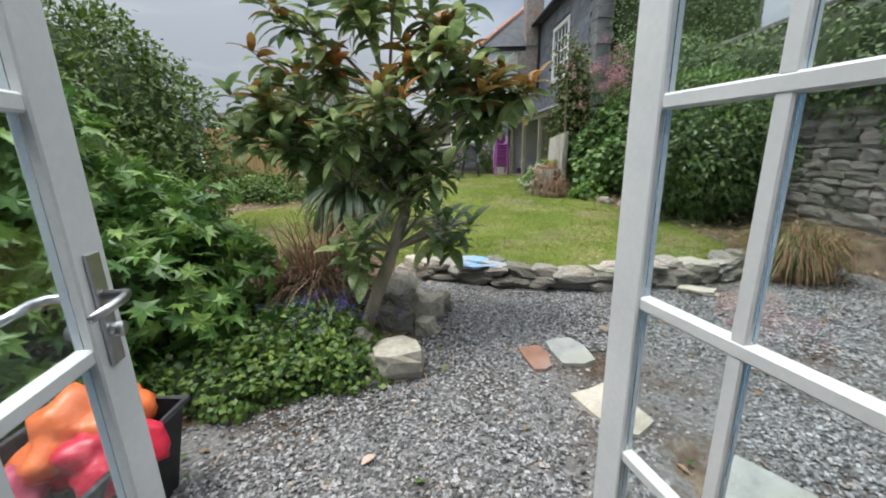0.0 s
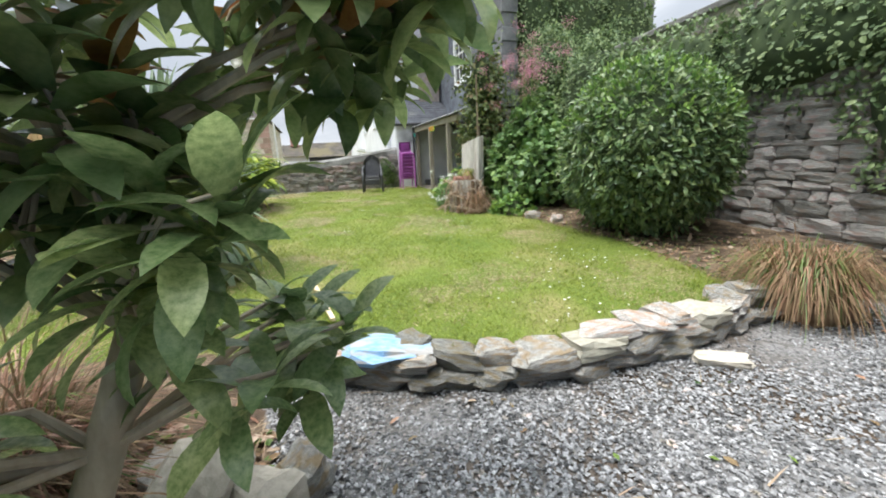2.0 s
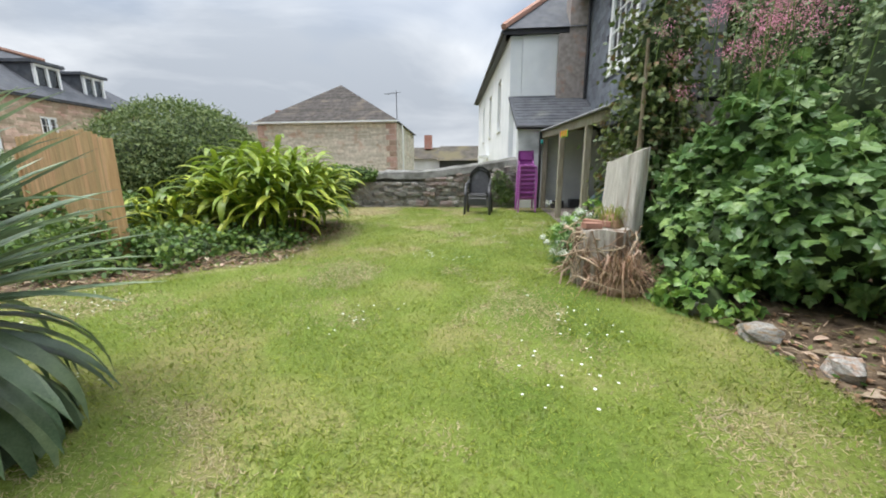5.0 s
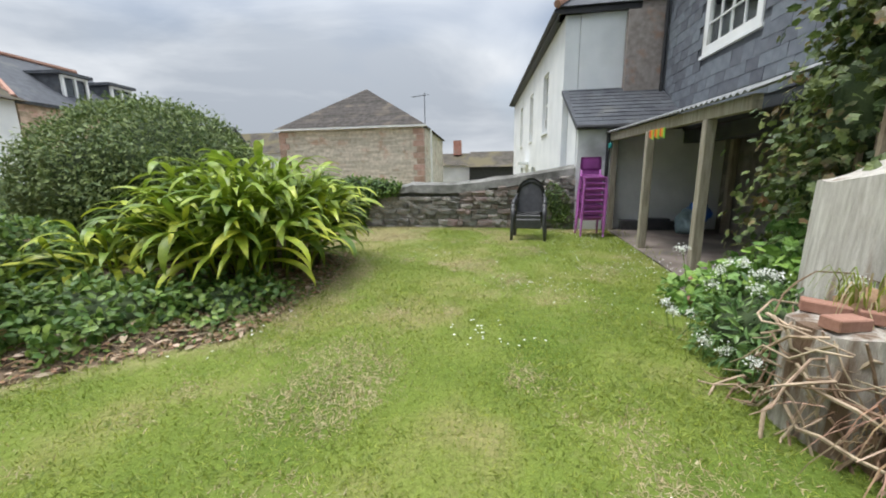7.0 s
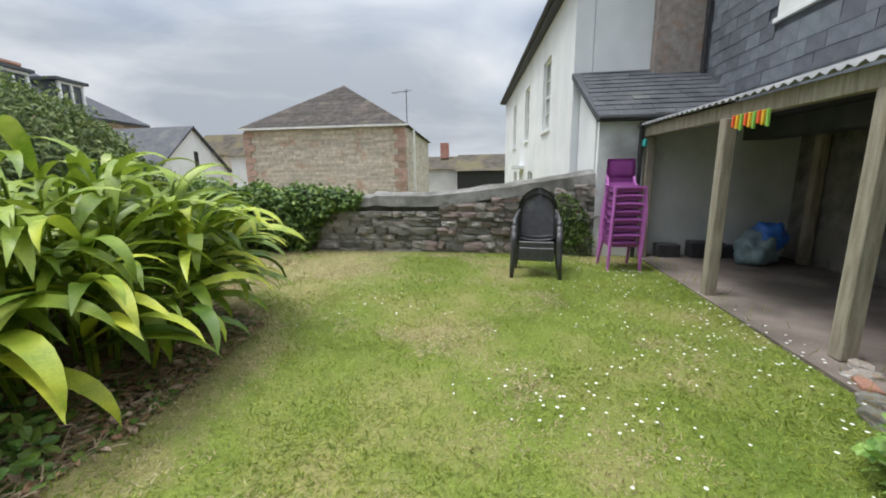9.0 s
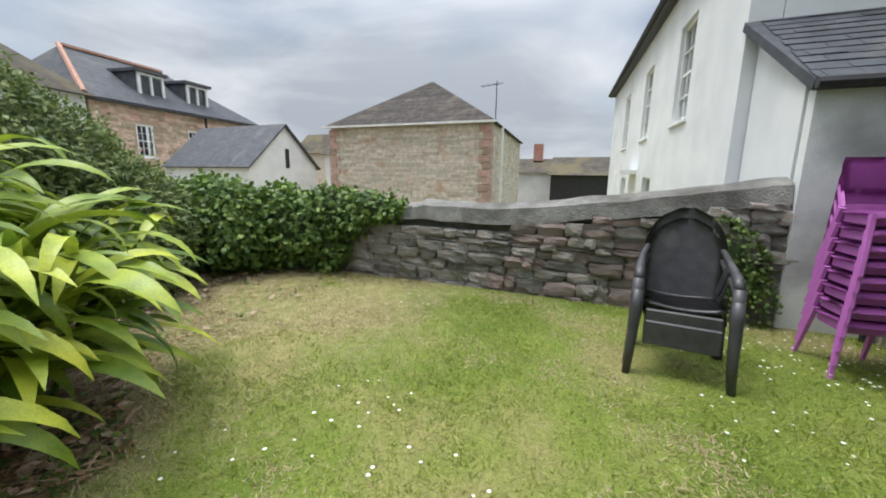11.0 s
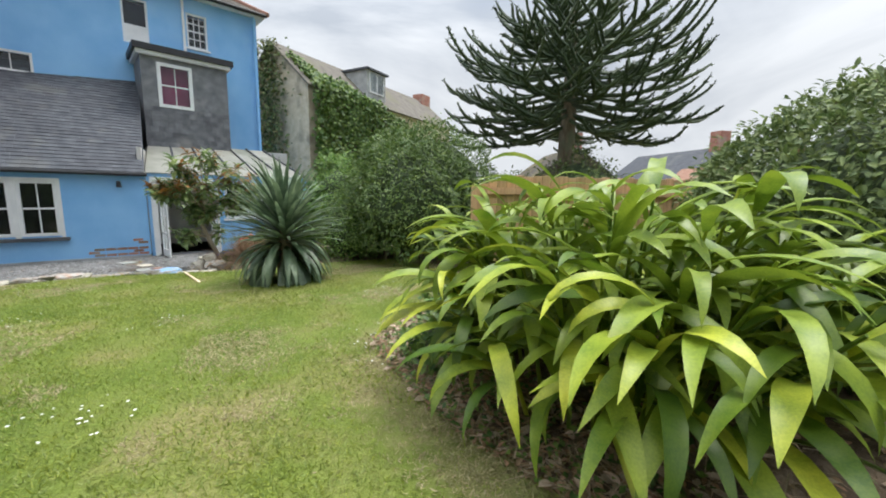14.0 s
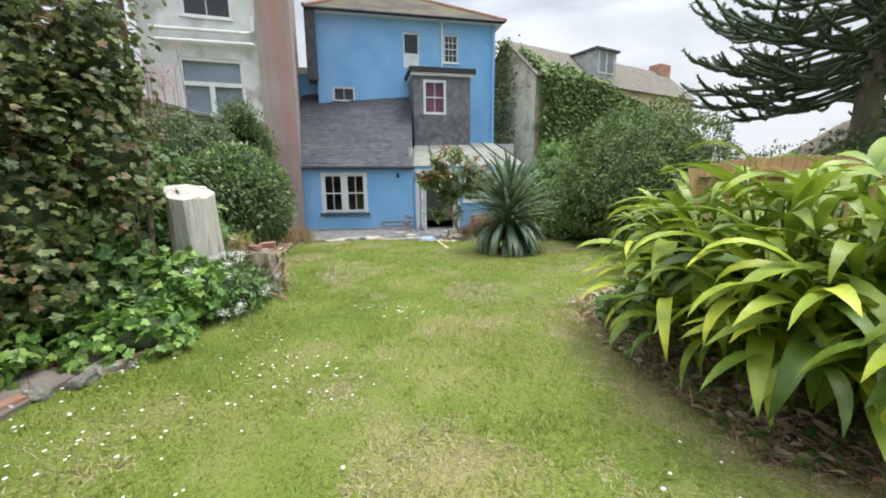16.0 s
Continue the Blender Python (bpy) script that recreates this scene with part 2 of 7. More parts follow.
P_WHITE = material("white_petal", (0.75, 0.76, 0.70), (0.86, 0.87, 0.82), 20, 0.7, 0.1, translucent=0.2)
P_PINK = material("pink_petal", (0.58, 0.20, 0.30), (0.72, 0.36, 0.45), 20, 0.7, 0.1, vary=0.3, translucent=0.2)
P_BLUE = material("blue_petal", (0.14, 0.12, 0.42), (0.24, 0.20, 0.55), 20, 0.7, 0.1, vary=0.3, translucent=0.2)


# ---- builders ----
def part(name, bm, mat, parent=None, label="", smooth=False):
    me = bpy.data.meshes.new(name)
    bmesh.ops.recalc_face_normals(bm, faces=bm.faces)
    bm.to_mesh(me)
    bm.free()
    me.materials.append(mat)
    if smooth:
        me.shade_smooth()
    ob = new(name, me)
    if parent:
        ob.parent = parent
    if label:
        tagged(ob, label)
    return ob


def raw(name, verts, faces, mat, parent=None, smooth=False):
    me = bpy.data.meshes.new(name)
    verts, faces = np.asarray(verts, np.float32), np.asarray(faces, np.int32)
    k = faces.shape[1]
    me.vertices.add(len(verts))
    me.vertices.foreach_set("co", verts.ravel())
    me.loops.add(faces.size)
    me.loops.foreach_set("vertex_index", faces.ravel())
    me.polygons.add(len(faces))
    me.polygons.foreach_set("loop_start", np.arange(0, faces.size, k, dtype=np.int32))
    me.polygons.foreach_set("use_smooth", np.full(len(faces), smooth))
    me.update(calc_edges=True)
    me.validate()
    me.materials.append(mat)
    ob = new(name, me)
    if parent:
        ob.parent = parent
    return ob


def thing(name, label, category, m=None, group="", kind=""):
    ob = new(name)
    ob.empty_display_size = 0.1
    ob.matrix_basis = m or Matrix()
    return tagged(ob, label, category, group, kind)


def box(bm, x0, y0, z0, x1, y1, z1, m=None, bevel=0.0):
    mm = (m or Matrix()) @ Matrix.Translation(((x0 + x1) / 2, (y0 + y1) / 2, (z0 + z1) / 2)) @ Matrix.Diagonal((abs(x1 - x0), abs(y1 - y0), abs(z1 - z0), 1))
    g = bmesh.ops.create_cube(bm, size=1, matrix=mm)
    if bevel:
        es = list({e for v in g["verts"] for e in v.link_edges})
        bmesh.ops.bevel(bm, geom=es, offset=bevel, segments=1, affect="EDGES")
    return bm


def boxed(*a, **k):
    return box(bmesh.new(), *a, **k)


def prism(points, depth, bm=None, m=None):
    """A polygon in x and z, drawn out along y."""
    bm = bm or bmesh.new()
    m = m or Matrix()
    a = [bm.verts.new(m @ Vector((x, 0, z))) for x, z in points]
    b = [bm.verts.new(m @ Vector((x, depth, z))) for x, z in points]
    bm.faces.new(a), bm.faces.new(b[::-1])
    for i in range(len(a)):
        j = (i + 1) % len(a)
        bm.faces.new((a[i], a[j], b[j], b[i]))
    return bm


def slab(corners, thick, bm=None):
    """A flat sheet through four corners, with a thickness below it."""
    bm = bm or bmesh.new()
    c = [Vector(p) for p in corners]
    n = (c[1] - c[0]).cross(c[3] - c[0]).normalized()
    if n.z < 0:
        n = -n
    a = [bm.verts.new(p) for p in c]
    b = [bm.verts.new(p - n * thick) for p in c]
    bm.faces.new(a), bm.faces.new(b[::-1])
    for i in range(4):
        j = (i + 1) % 4
        bm.faces.new((a[i], a[j], b[j], b[i]))
    return bm


def wall_bm(length, height, thick, holes=(), z0=0.0):
    """A wall along x from 0, its face at y = 0 and its body behind (y < 0), with openings (x0, z0, x1, z1) right through."""
    xs = sorted({0.0, length, *[h[0] for h in holes], *[h[2] for h in holes]})
    zs = sorted({z0, height, *[h[1] for h in holes], *[h[3] for h in holes]})
    bm = bmesh.new()

    def solid(i, j):
        if not (0 <= i < len(xs) - 1 and 0 <= j < len(zs) - 1):
            return False
        cx, cz = (xs[i] + xs[i + 1]) / 2, (zs[j] + zs[j + 1]) / 2
        return not any(h[0] < cx < h[2] and h[1] < cz < h[3] for h in holes)
    for i in range(len(xs) - 1):
        for j in range(len(zs) - 1):
            if not solid(i, j):
                continue
            a, b, c, d = xs[i], xs[i + 1], zs[j], zs[j + 1]

            def q(*ps):
                bm.faces.new([bm.verts.new(p) for p in ps])
            q((a, 0, c), (a, 0, d), (b, 0, d), (b, 0, c))
            q((a, -thick, c), (b, -thick, c), (b, -thick, d), (a, -thick, d))
            if not solid(i - 1, j):
                q((a, 0, c), (a, -thick, c), (a, -thick, d), (a, 0, d))
            if not solid(i + 1, j):
                q((b, 0, c), (b, 0, d), (b, -thick, d), (b, -thick, c))
            if not solid(i, j - 1):
                q((a, 0, c), (b, 0, c), (b, -thick, c), (a, -thick, c))
            if not solid(i, j + 1):
                q((a, 0, d), (a, -thick, d), (b, -thick, d), (b, 0, d))
    bmesh.ops.remove_doubles(bm, verts=bm.verts, dist=0.0005)
    return bm


def along(p, q, z=0.0):
    """A frame whose x runs from p to q on plan; its y points to the left of that way."""
    d = Vector((q[0] - p[0], q[1] - p[1]))
    return Matrix.Translation((p[0], p[1], z)) @ Matrix.Rotation(math.atan2(d.y, d.x), 4, "Z"), d.length


def window(parent, x0, z0, x1, z1, cols=2, rows=2, depth=0.08, sash=True, mat=None, sill=True, bar=0.025, frame_w=0.06, name="window", blind=None):
    """A window in a wall's frame: casing, bars, pane and sill, its face 8 cm behind the wall's."""
    mat = mat or M_WHITE
    w = new(name)
    w.parent = parent
    w.matrix_basis = Matrix.Translation((x0, -depth, z0))
    W, H = x1 - x0, z1 - z0
    bm = bmesh.new()
    f = frame_w
    box(bm, 0, -0.05, 0, f, 0.03, H)
    box(bm, W - f, -0.05, 0, W, 0.03, H)
    box(bm, f, -0.05, 0, W - f, 0.03, f)
    box(bm, f, -0.05, H - f, W - f, 0.03, H)
    part("window_frame", bm, mat, w)
    bm = bmesh.new()
    for i in range(1, cols):
        c = f + (W - 2 * f) * i / cols
        box(bm, c - bar / 2, -0.03, f, c + bar / 2, 0.005, H - f)
    for j in range(1, rows):
        c = f + (H - 2 * f) * j / rows
        b = bar * (1.8 if sash and j * 2 == rows else 1)
        box(bm, f, -0.032, c - b / 2, W - f, 0.008, c + b / 2)
    if cols > 1 or rows > 1:
        part("glazing_grid", bm, mat, w)
    p = part("pane", boxed(f, -0.022, f, W - f, -0.016, H - f), M_GLASS, w)
    p.visible_shadow = False
    # board behind the pane; unless a blind is given, painted as an unlit room
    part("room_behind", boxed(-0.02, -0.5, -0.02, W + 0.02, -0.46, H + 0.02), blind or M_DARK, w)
    if sill:
        part("sill", boxed(-0.06, -0.02, -0.07, W + 0.06, depth + 0.05, -0.005, bevel=0.006), M_SLATE if sill == "slate" else mat, w)
    return w


# ---- leaves ----
LEAF = (np.array([(0, 0, 0), (0.3, 0.42, 0.05), (0.3, -0.42, 0.05), (0.35, 0, -0.02), (0.7, 0.36, 0.0), (0.7, -0.36, 0.0), (0.72, 0, -0.06), (1, 0, -0.14)]),
        np.array([(0, 3, 1), (0, 2, 3), (1, 3, 6), (1, 6, 4), (2, 6, 3), (2, 5, 6), (4, 6, 7), (5, 7, 6)]))
SMALL = (np.array([(0, 0, 0), (0.5, 0.5, 0.03), (0.5, -0.5, 0.03), (1, 0, -0.1)]), np.array([(0, 2, 1), (1, 2, 3)]))
LOBED = (np.array([(0, 0, 0), (0.03, 0.46, 0), (0.26, 0.40, 0.03), (0.55, 0.58, -0.05), (0.66, 0.30, 0.02), (1, 0, -0.12), (0.66, -0.30, 0.02), (0.55, -0.58, -0.05), (0.26, -0.40, 0.03), (0.03, -0.46, 0), (0.35, 0, 0.0)]),
         np.array([(10, 0, 1), (10, 1, 2), (10, 2, 3), (10, 3, 4), (10, 4, 5), (10, 5, 6), (10, 6, 7), (10, 7, 8), (10, 8, 9), (10, 9, 0)]))
FINGERED = (np.array([(0, 0, 0), (-0.12, 0.30, 0), (0.14, 0.20, 0.03), (0.40, 0.50, -0.05), (0.38, 0.20, 0.03), (0.62, 0.28, -0.02), (0.55, 0.12, 0.03), (1, 0, -0.14), (0.55, -0.12, 0.03), (0.62, -0.28, -0.02), (0.38, -0.20, 0.03), (0.40, -0.50, -0.05), (0.14, -0.20, 0.03), (-0.12, -0.30, 0), (0.3, 0, 0.0)]),
            np.array([(14, i, (i + 1) % 14) for i in range(14)]))
BLADE = (np.array([(0, 0.5, 0), (0, -0.5, 0), (0.6, 0.35, 0.02), (0.6, -0.35, 0.02), (1, 0, 0.0)]), np.array([(0, 1, 2), (1, 3, 2), (2, 3, 4)]))


def unit(a):
    return a / np.maximum(np.linalg.norm(a, axis=1, keepdims=True), 1e-6)


def scatter(points, ways, ups, length, width, template, rng):
    """Leaves at points: each along its way, its face turned to its up."""
    T, F = template
    n = len(points)
    u = unit(ways)
    s = unit(np.cross(ups, u))
    w = np.cross(u, s)
    L = (length * rng.uniform(0.65, 1.25, n))[:, None, None]
    W = (width * rng.uniform(0.7, 1.2, n))[:, None, None]
    V = points[:, None] + T[None, :, 0:1] * L * u[:, None] + T[None, :, 1:2] * W * s[:, None] + T[None, :, 2:3] * L * w[:, None]
    faces = (F[None] + (np.arange(n) * len(T))[:, None, None]).reshape(-1, F.shape[1])
    return V.reshape(-1, 3), faces


def lumps(points, amount, size, seed):
    return np.array([amount * (noise.noise(Vector(p) / size + Vector((seed, 0, 0))) + 0.5 * noise.noise(Vector(p) / size * 2.3)) for p in points])


def shell(c, r, n, rng, amount=0.12, size=0.5, seed=0.0, low=-0.6):
    """Points and outward ways on a lumpy ellipsoid, none below low (share of the radius)."""
    d = unit(rng.normal(size=(int(n * 1.5), 3)))
    d = d[d[:, 2] > low][:n]
    r = np.array(r)
    p = d * r
    k = 1 + lumps(p, amount, size, seed) / r.mean()
    return np.array(c) + p * k[:, None], unit(d / r)


def bush(name, label, blobs, leaf, mat, count, length, width, seed, category="bush", amount=0.22, size=0.45, droop=0.3, core=0.8, depth=0.2, low=-0.75, stem=True, shoots=None):
    """A leafy bush: shells of single leaves over several rounded masses, solid cores coloured dark for the shade
    inside, and stems down to the soil.
    """
    rng = np.random.default_rng(seed)
    root = thing(name, label, category)
    base = Vector(blobs[0][0])
    vs, fs, off = [], [], 0
    total = sum((b[1][0] * b[1][1] + b[1][0] * b[1][2] + b[1][1] * b[1][2]) for b in blobs)
    for c, r in blobs:
        n = int(count * (r[0] * r[1] + r[0] * r[2] + r[1] * r[2]) / total)
        p, nn = shell(c, r, n, rng, amount, size, seed, low)
        n = len(p)
        p = p - nn * (rng.uniform(0, 1, n) ** 1.6 * depth)[:, None] + nn * (rng.uniform(0, 1, n) ** 6 * depth * 0.7)[:, None]
        ways = nn * 0.7 + rng.normal(size=(n, 3)) * 0.6 + np.array([0, 0, -droop])
        ups = nn + rng.normal(size=(n, 3)) * 0.35 + np.array([0, 0, 0.5])
        v, f = scatter(p, ways, ups, length, width, leaf, rng)
        vs.append(v), fs.append(f + off)
        off += len(v)
    raw("foliage", np.concatenate(vs), np.concatenate(fs), mat, root)
    if shoots:
        c, r = blobs[0]
        p, nn = shell(c, r, shoots[1] * 3, rng, amount, size, seed, 0.3)
        p, nn = p[:shoots[1]] + nn[:shoots[1]] * 0.03, nn[:shoots[1]]
        v, f = scatter(p, nn * 0.8 + rng.normal(size=p.shape) * 0.5 + np.array([0, 0, 0.4]), nn + rng.normal(size=p.shape) * 0.4, length * 0.8, width * 0.8, leaf, rng)
        tagged(raw("new_growth", v, f, shoots[0], root), "yellow-green young shoots", kind="stuff")
    # lumpy solid cores whose dark colour stands for shade behind the leaves
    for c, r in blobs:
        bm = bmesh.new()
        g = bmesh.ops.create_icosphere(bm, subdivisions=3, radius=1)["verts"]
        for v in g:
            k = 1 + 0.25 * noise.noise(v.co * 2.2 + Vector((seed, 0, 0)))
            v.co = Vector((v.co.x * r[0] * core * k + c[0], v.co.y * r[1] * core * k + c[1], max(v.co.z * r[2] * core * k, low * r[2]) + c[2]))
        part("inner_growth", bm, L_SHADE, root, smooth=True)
    if stem:
        for c, r in blobs[:3]:
            for k in range(3):
                bm = bmesh.new()
                a = (c[0] + rng.normal() * r[0] * 0.2, c[1] + rng.normal() * r[1] * 0.2)
                tube(bm, [(a[0], a[1], ground_z(*a) - 0.03), (a[0] + rng.normal() * 0.1, a[1] + rng.normal() * 0.1, c[2])], [0.035, 0.02], 6)
                part("woody_stem", bm, M_BARK, root)
    return root


def tube(bm, pts, radii, sides=7):
    pts = [Vector(p) for p in pts]
    rings = []
    for i, p in enumerate(pts):
        d = (pts[min(i + 1, len(pts) - 1)] - pts[max(i - 1, 0)]).normalized()
        a = d.orthogonal().normalized()
        b = d.cross(a)
        rings.append([bm.verts.new(p + (a * math.cos(2 * math.pi * k / sides) + b * math.sin(2 * math.pi * k / sides)) * radii[i]) for k in range(sides)])
    # keep the rings from twisting against one another
    for i in range(1, len(rings)):
        j = min(range(sides), key=lambda k: (rings[i][k].co - pts[i] - rings[i - 1][0].co + pts[i - 1]).length)
        rings[i] = rings[i][j:] + rings[i][:j]
        if (rings[i][1].co - pts[i] - rings[i - 1][1].co + pts[i - 1]).length > (rings[i][-1].co - pts[i] - rings[i - 1][1].co + pts[i - 1]).length:
            rings[i] = [rings[i][0]] + rings[i][:0:-1]
    for r, s in zip(rings, rings[1:]):
        for k in range(sides):
            bm.faces.new((r[k], r[(k + 1) % sides], s[(k + 1) % sides], s[k]))
    bm.faces.new(rings[0]), bm.faces.new(rings[-1])
    return bm


def smoothstep(a, b, x):
    t = np.clip((np.asarray(x, float) - a) / (b - a), 0, 1)
    return t * t * (3 - 2 * t)


# ---- ground ----
WALL_X, WALL_Y = (-6, -0.5, 0.1, 0.66, 1.5, 2.6, 3.3, 4.2, 8), (5.0, 4.55, 4.3, 4.08, 3.9, 3.98, 4.2, 4.3, 4.5)
BED_Y, BED_X = (0.4, 1.7, 2.15, 2.6, 3.3, 4.2, 4.6), (-3.0, -1.9, -0.75, -0.45, -0.15, -0.35, -0.5)
LEFT_Y, LEFT_X = (4.6, 8, 9, 10, 11.5, 12.9, 13.6, 14.4, 15.4, 16.3), (-5.0, -4.3, -3.0, -1.7, -1.55, -1.75, -3.0, -3.9, -3.9, -3.6)
RIGHT_Y, RIGHT_X = (4, 5, 6, 7, 8.5, 9, 9.6, 10.5, 11.2, 12, 12.7, 16), (3.5, 3.6, 3.7, 3.55, 3.25, 2.85, 2.45, 2.55, 2.9, 3.15, 3.1, 2.9)


def ground_np(x, y):
    x, y = np.asarray(x, float), np.asarray(y, float)
    lawn = np.interp(y, (3, 4, 5, 8, 14, 17), (0.18, 0.20, 0.25, 0.33, 0.44, 0.45))
    yw = np.interp(x, WALL_X, WALL_Y)
    sharp = smoothstep(-0.9, -0.5, x)
    up = sharp * smoothstep(-0.02, 0.12, y - yw) + (1 - sharp) * smoothstep(1.6, 4.2, y)
    z = lawn * up
    z = z + 0.10 * smoothstep(0.1, 0.7, np.interp(y, LEFT_Y, LEFT_X) - x) * smoothstep(8.5, 9.5, y)
    z = z + 0.12 * smoothstep(0.1, 0.8, x - np.interp(y, RIGHT_Y, RIGHT_X)) * smoothstep(7.5, 8.8, y) * (1 - smoothstep(11.2, 12.0, y))
    z = z + 0.05 * smoothstep(0.1, 0.6, np.interp(y, BED_Y, BED_X) - x) * (1 - smoothstep(3.5, 4.6, y))
    z = np.where(y > 16.9, z - 2.2 * smoothstep(16.9, 21, y), z)
    return z


def ground_z(x, y):
    return float(ground_np(x, y))


def zones(x, y):
    """Shares of gravel, lawn and soil."""
    yw = np.interp(x, WALL_X, WALL_Y)
    gravel = smoothstep(-0.10, 0.10, x - np.interp(y, BED_Y, BED_X)) * (1 - smoothstep(-0.05, 0.06, y - yw))
    gravel = gravel * (1 - smoothstep(4.4, 5.2, x))
    gravel = gravel * (1 - 0.75 * np.exp(-((x - 1.25) ** 2 / 0.10 + (y - 1.3) ** 2 / 0.30)))
    lawn = smoothstep(-0.02, 0.10, y - yw) * smoothstep(-0.2, 0.2, x - np.interp(y, LEFT_Y, LEFT_X)) * smoothstep(-0.2, 0.2, np.interp(y, RIGHT_Y, RIGHT_X) - x) * (1 - smoothstep(16.3, 16.6, y))
    lawn = np.maximum(lawn, np.where((np.abs(np.asarray(x)) > 9.5) | (np.asarray(y) > 18) | (np.asarray(y) < -9), 1.0, 0.0))
    return gravel, lawn


def dryness(x, y):
    """How far the lawn has gone to straw: by the far corner and along the bed."""
    return np.clip(0.5 * smoothstep(11.8, 14.6, y) * smoothstep(0.3, -2.4, x) + 0.35 * smoothstep(0.7, 0.1, x - np.interp(y, LEFT_Y, LEFT_X)), 0, 0.8)


def ground_material():
    m = bpy.data.materials.new("garden_ground")
    m.use_nodes = True
    nt, lk = m.node_tree.nodes, m.node_tree.links
    b = nt["Principled BSDF"]
    b.inputs["Roughness"].default_value = 0.95
    b.inputs["Specular IOR Level"].default_value = 0.2
    co = nt.new("ShaderNodeTexCoord")

    def noise_ramp(scale, detail, stops):
        n, r = nt.new("ShaderNodeTexNoise"), nt.new("ShaderNodeValToRGB")
        n.inputs["Scale"].default_value, n.inputs["Detail"].default_value = scale, detail
        lk.new(co.outputs["Object"], n.inputs["Vector"])
        lk.new(n.outputs["Fac"], r.inputs[0])
        r.color_ramp.elements[0].position, r.color_ramp.elements[0].color = stops[0][0], (*stops[0][1], 1)
        r.color_ramp.elements[1].position, r.color_ramp.elements[1].color = stops[-1][0], (*stops[-1][1], 1)
        for p, c in stops[1:-1]:
            e = r.color_ramp.elements.new(p)
            e.color = (*c, 1)
        return n, r

    def mix(fac, a, c, kind="MIX"):
        x = nt.new("ShaderNodeMixRGB")
        x.blend_type = kind
        for s, v in ((0, fac), (1, a), (2, c)):
            if isinstance(v, float):
                x.inputs[s].default_value = v
            else:
                lk.new(v, x.inputs[s])
        return x.outputs[0]
    _, g1 = noise_ramp(0.9, 6, [(0.36, (0.105, 0.155, 0.024)), (0.52, (0.155, 0.20, 0.038)), (0.66, (0.24, 0.225, 0.085))])
    _, g2 = noise_ramp(26, 5, [(0.3, (0.8, 0.8, 0.8)), (0.7, (1.12, 1.12, 1.12))])
    grass = mix(1.0, g1.outputs[0], g2.outputs[0], "MULTIPLY")
    _, s1 = noise_ramp(5, 8, [(0.3, (0.06, 0.042, 0.03)), (0.5, (0.135, 0.098, 0.066)), (0.72, (0.28, 0.21, 0.145))])
    vo, vr = nt.new("ShaderNodeTexVoronoi"), nt.new("ShaderNodeValToRGB")
    vo.inputs["Scale"].default_value = 55
    lk.new(co.outputs["Object"], vo.inputs["Vector"])
    lk.new(vo.outputs["Color"], vr.inputs[0])
    vr.color_ramp.elements[0].color, vr.color_ramp.elements[1].color = (0.10, 0.097, 0.092, 1), (0.30, 0.292, 0.282, 1)
    _, d1 = noise_ramp(1.3, 6, [(0.46, (1, 1, 1)), (0.62, (0.50, 0.38, 0.28))])
    gravel = mix(1.0, vr.outputs[0], d1.outputs[0], "MULTIPLY")
    at, sp = nt.new("ShaderNodeVertexColor"), nt.new("ShaderNodeSeparateColor")
    at.layer_name = "zone"
    lk.new(at.outputs[0], sp.inputs[0])
    nb, _ = noise_ramp(9, 6, [(0, (0, 0, 0)), (1, (1, 1, 1))])

    def edge(channel, low=0.9, high=1.1):
        a, r = nt.new("ShaderNodeMath"), nt.new("ShaderNodeMapRange")
        a.operation = "ADD"
        lk.new(sp.outputs[channel], a.inputs[0])
        lk.new(nb.outputs["Fac"], a.inputs[1])
        r.inputs["From Min"].default_value, r.inputs["From Max"].default_value = low, high
        lk.new(a.outputs[0], r.inputs["Value"])
        return r.outputs[0]
    _, g3 = noise_ramp(7, 6, [(0.35, (0.20, 0.16, 0.085)), (0.65, (0.37, 0.31, 0.165))])
    grass = mix(edge("Blue", 0.55, 1.35), grass, g3.outputs[0])
    col = mix(edge("Green"), s1.outputs[0], grass)
    col = mix(edge("Red"), col, gravel)
    lk.new(col, b.inputs["Base Color"])
    bp, hn = nt.new("ShaderNodeBump"), nt.new("ShaderNodeTexNoise")
    hn.inputs["Scale"].default_value, hn.inputs["Detail"].default_value = 45, 6
    lk.new(co.outputs["Object"], hn.inputs["Vector"])
    bp.inputs["Strength"].default_value, bp.inputs["Distance"].default_value = 0.8, 0.03
    lk.new(hn.outputs["Fac"], bp.inputs["Height"])
    lk.new(bp.outputs[0], b.inputs["Normal"])
    return m


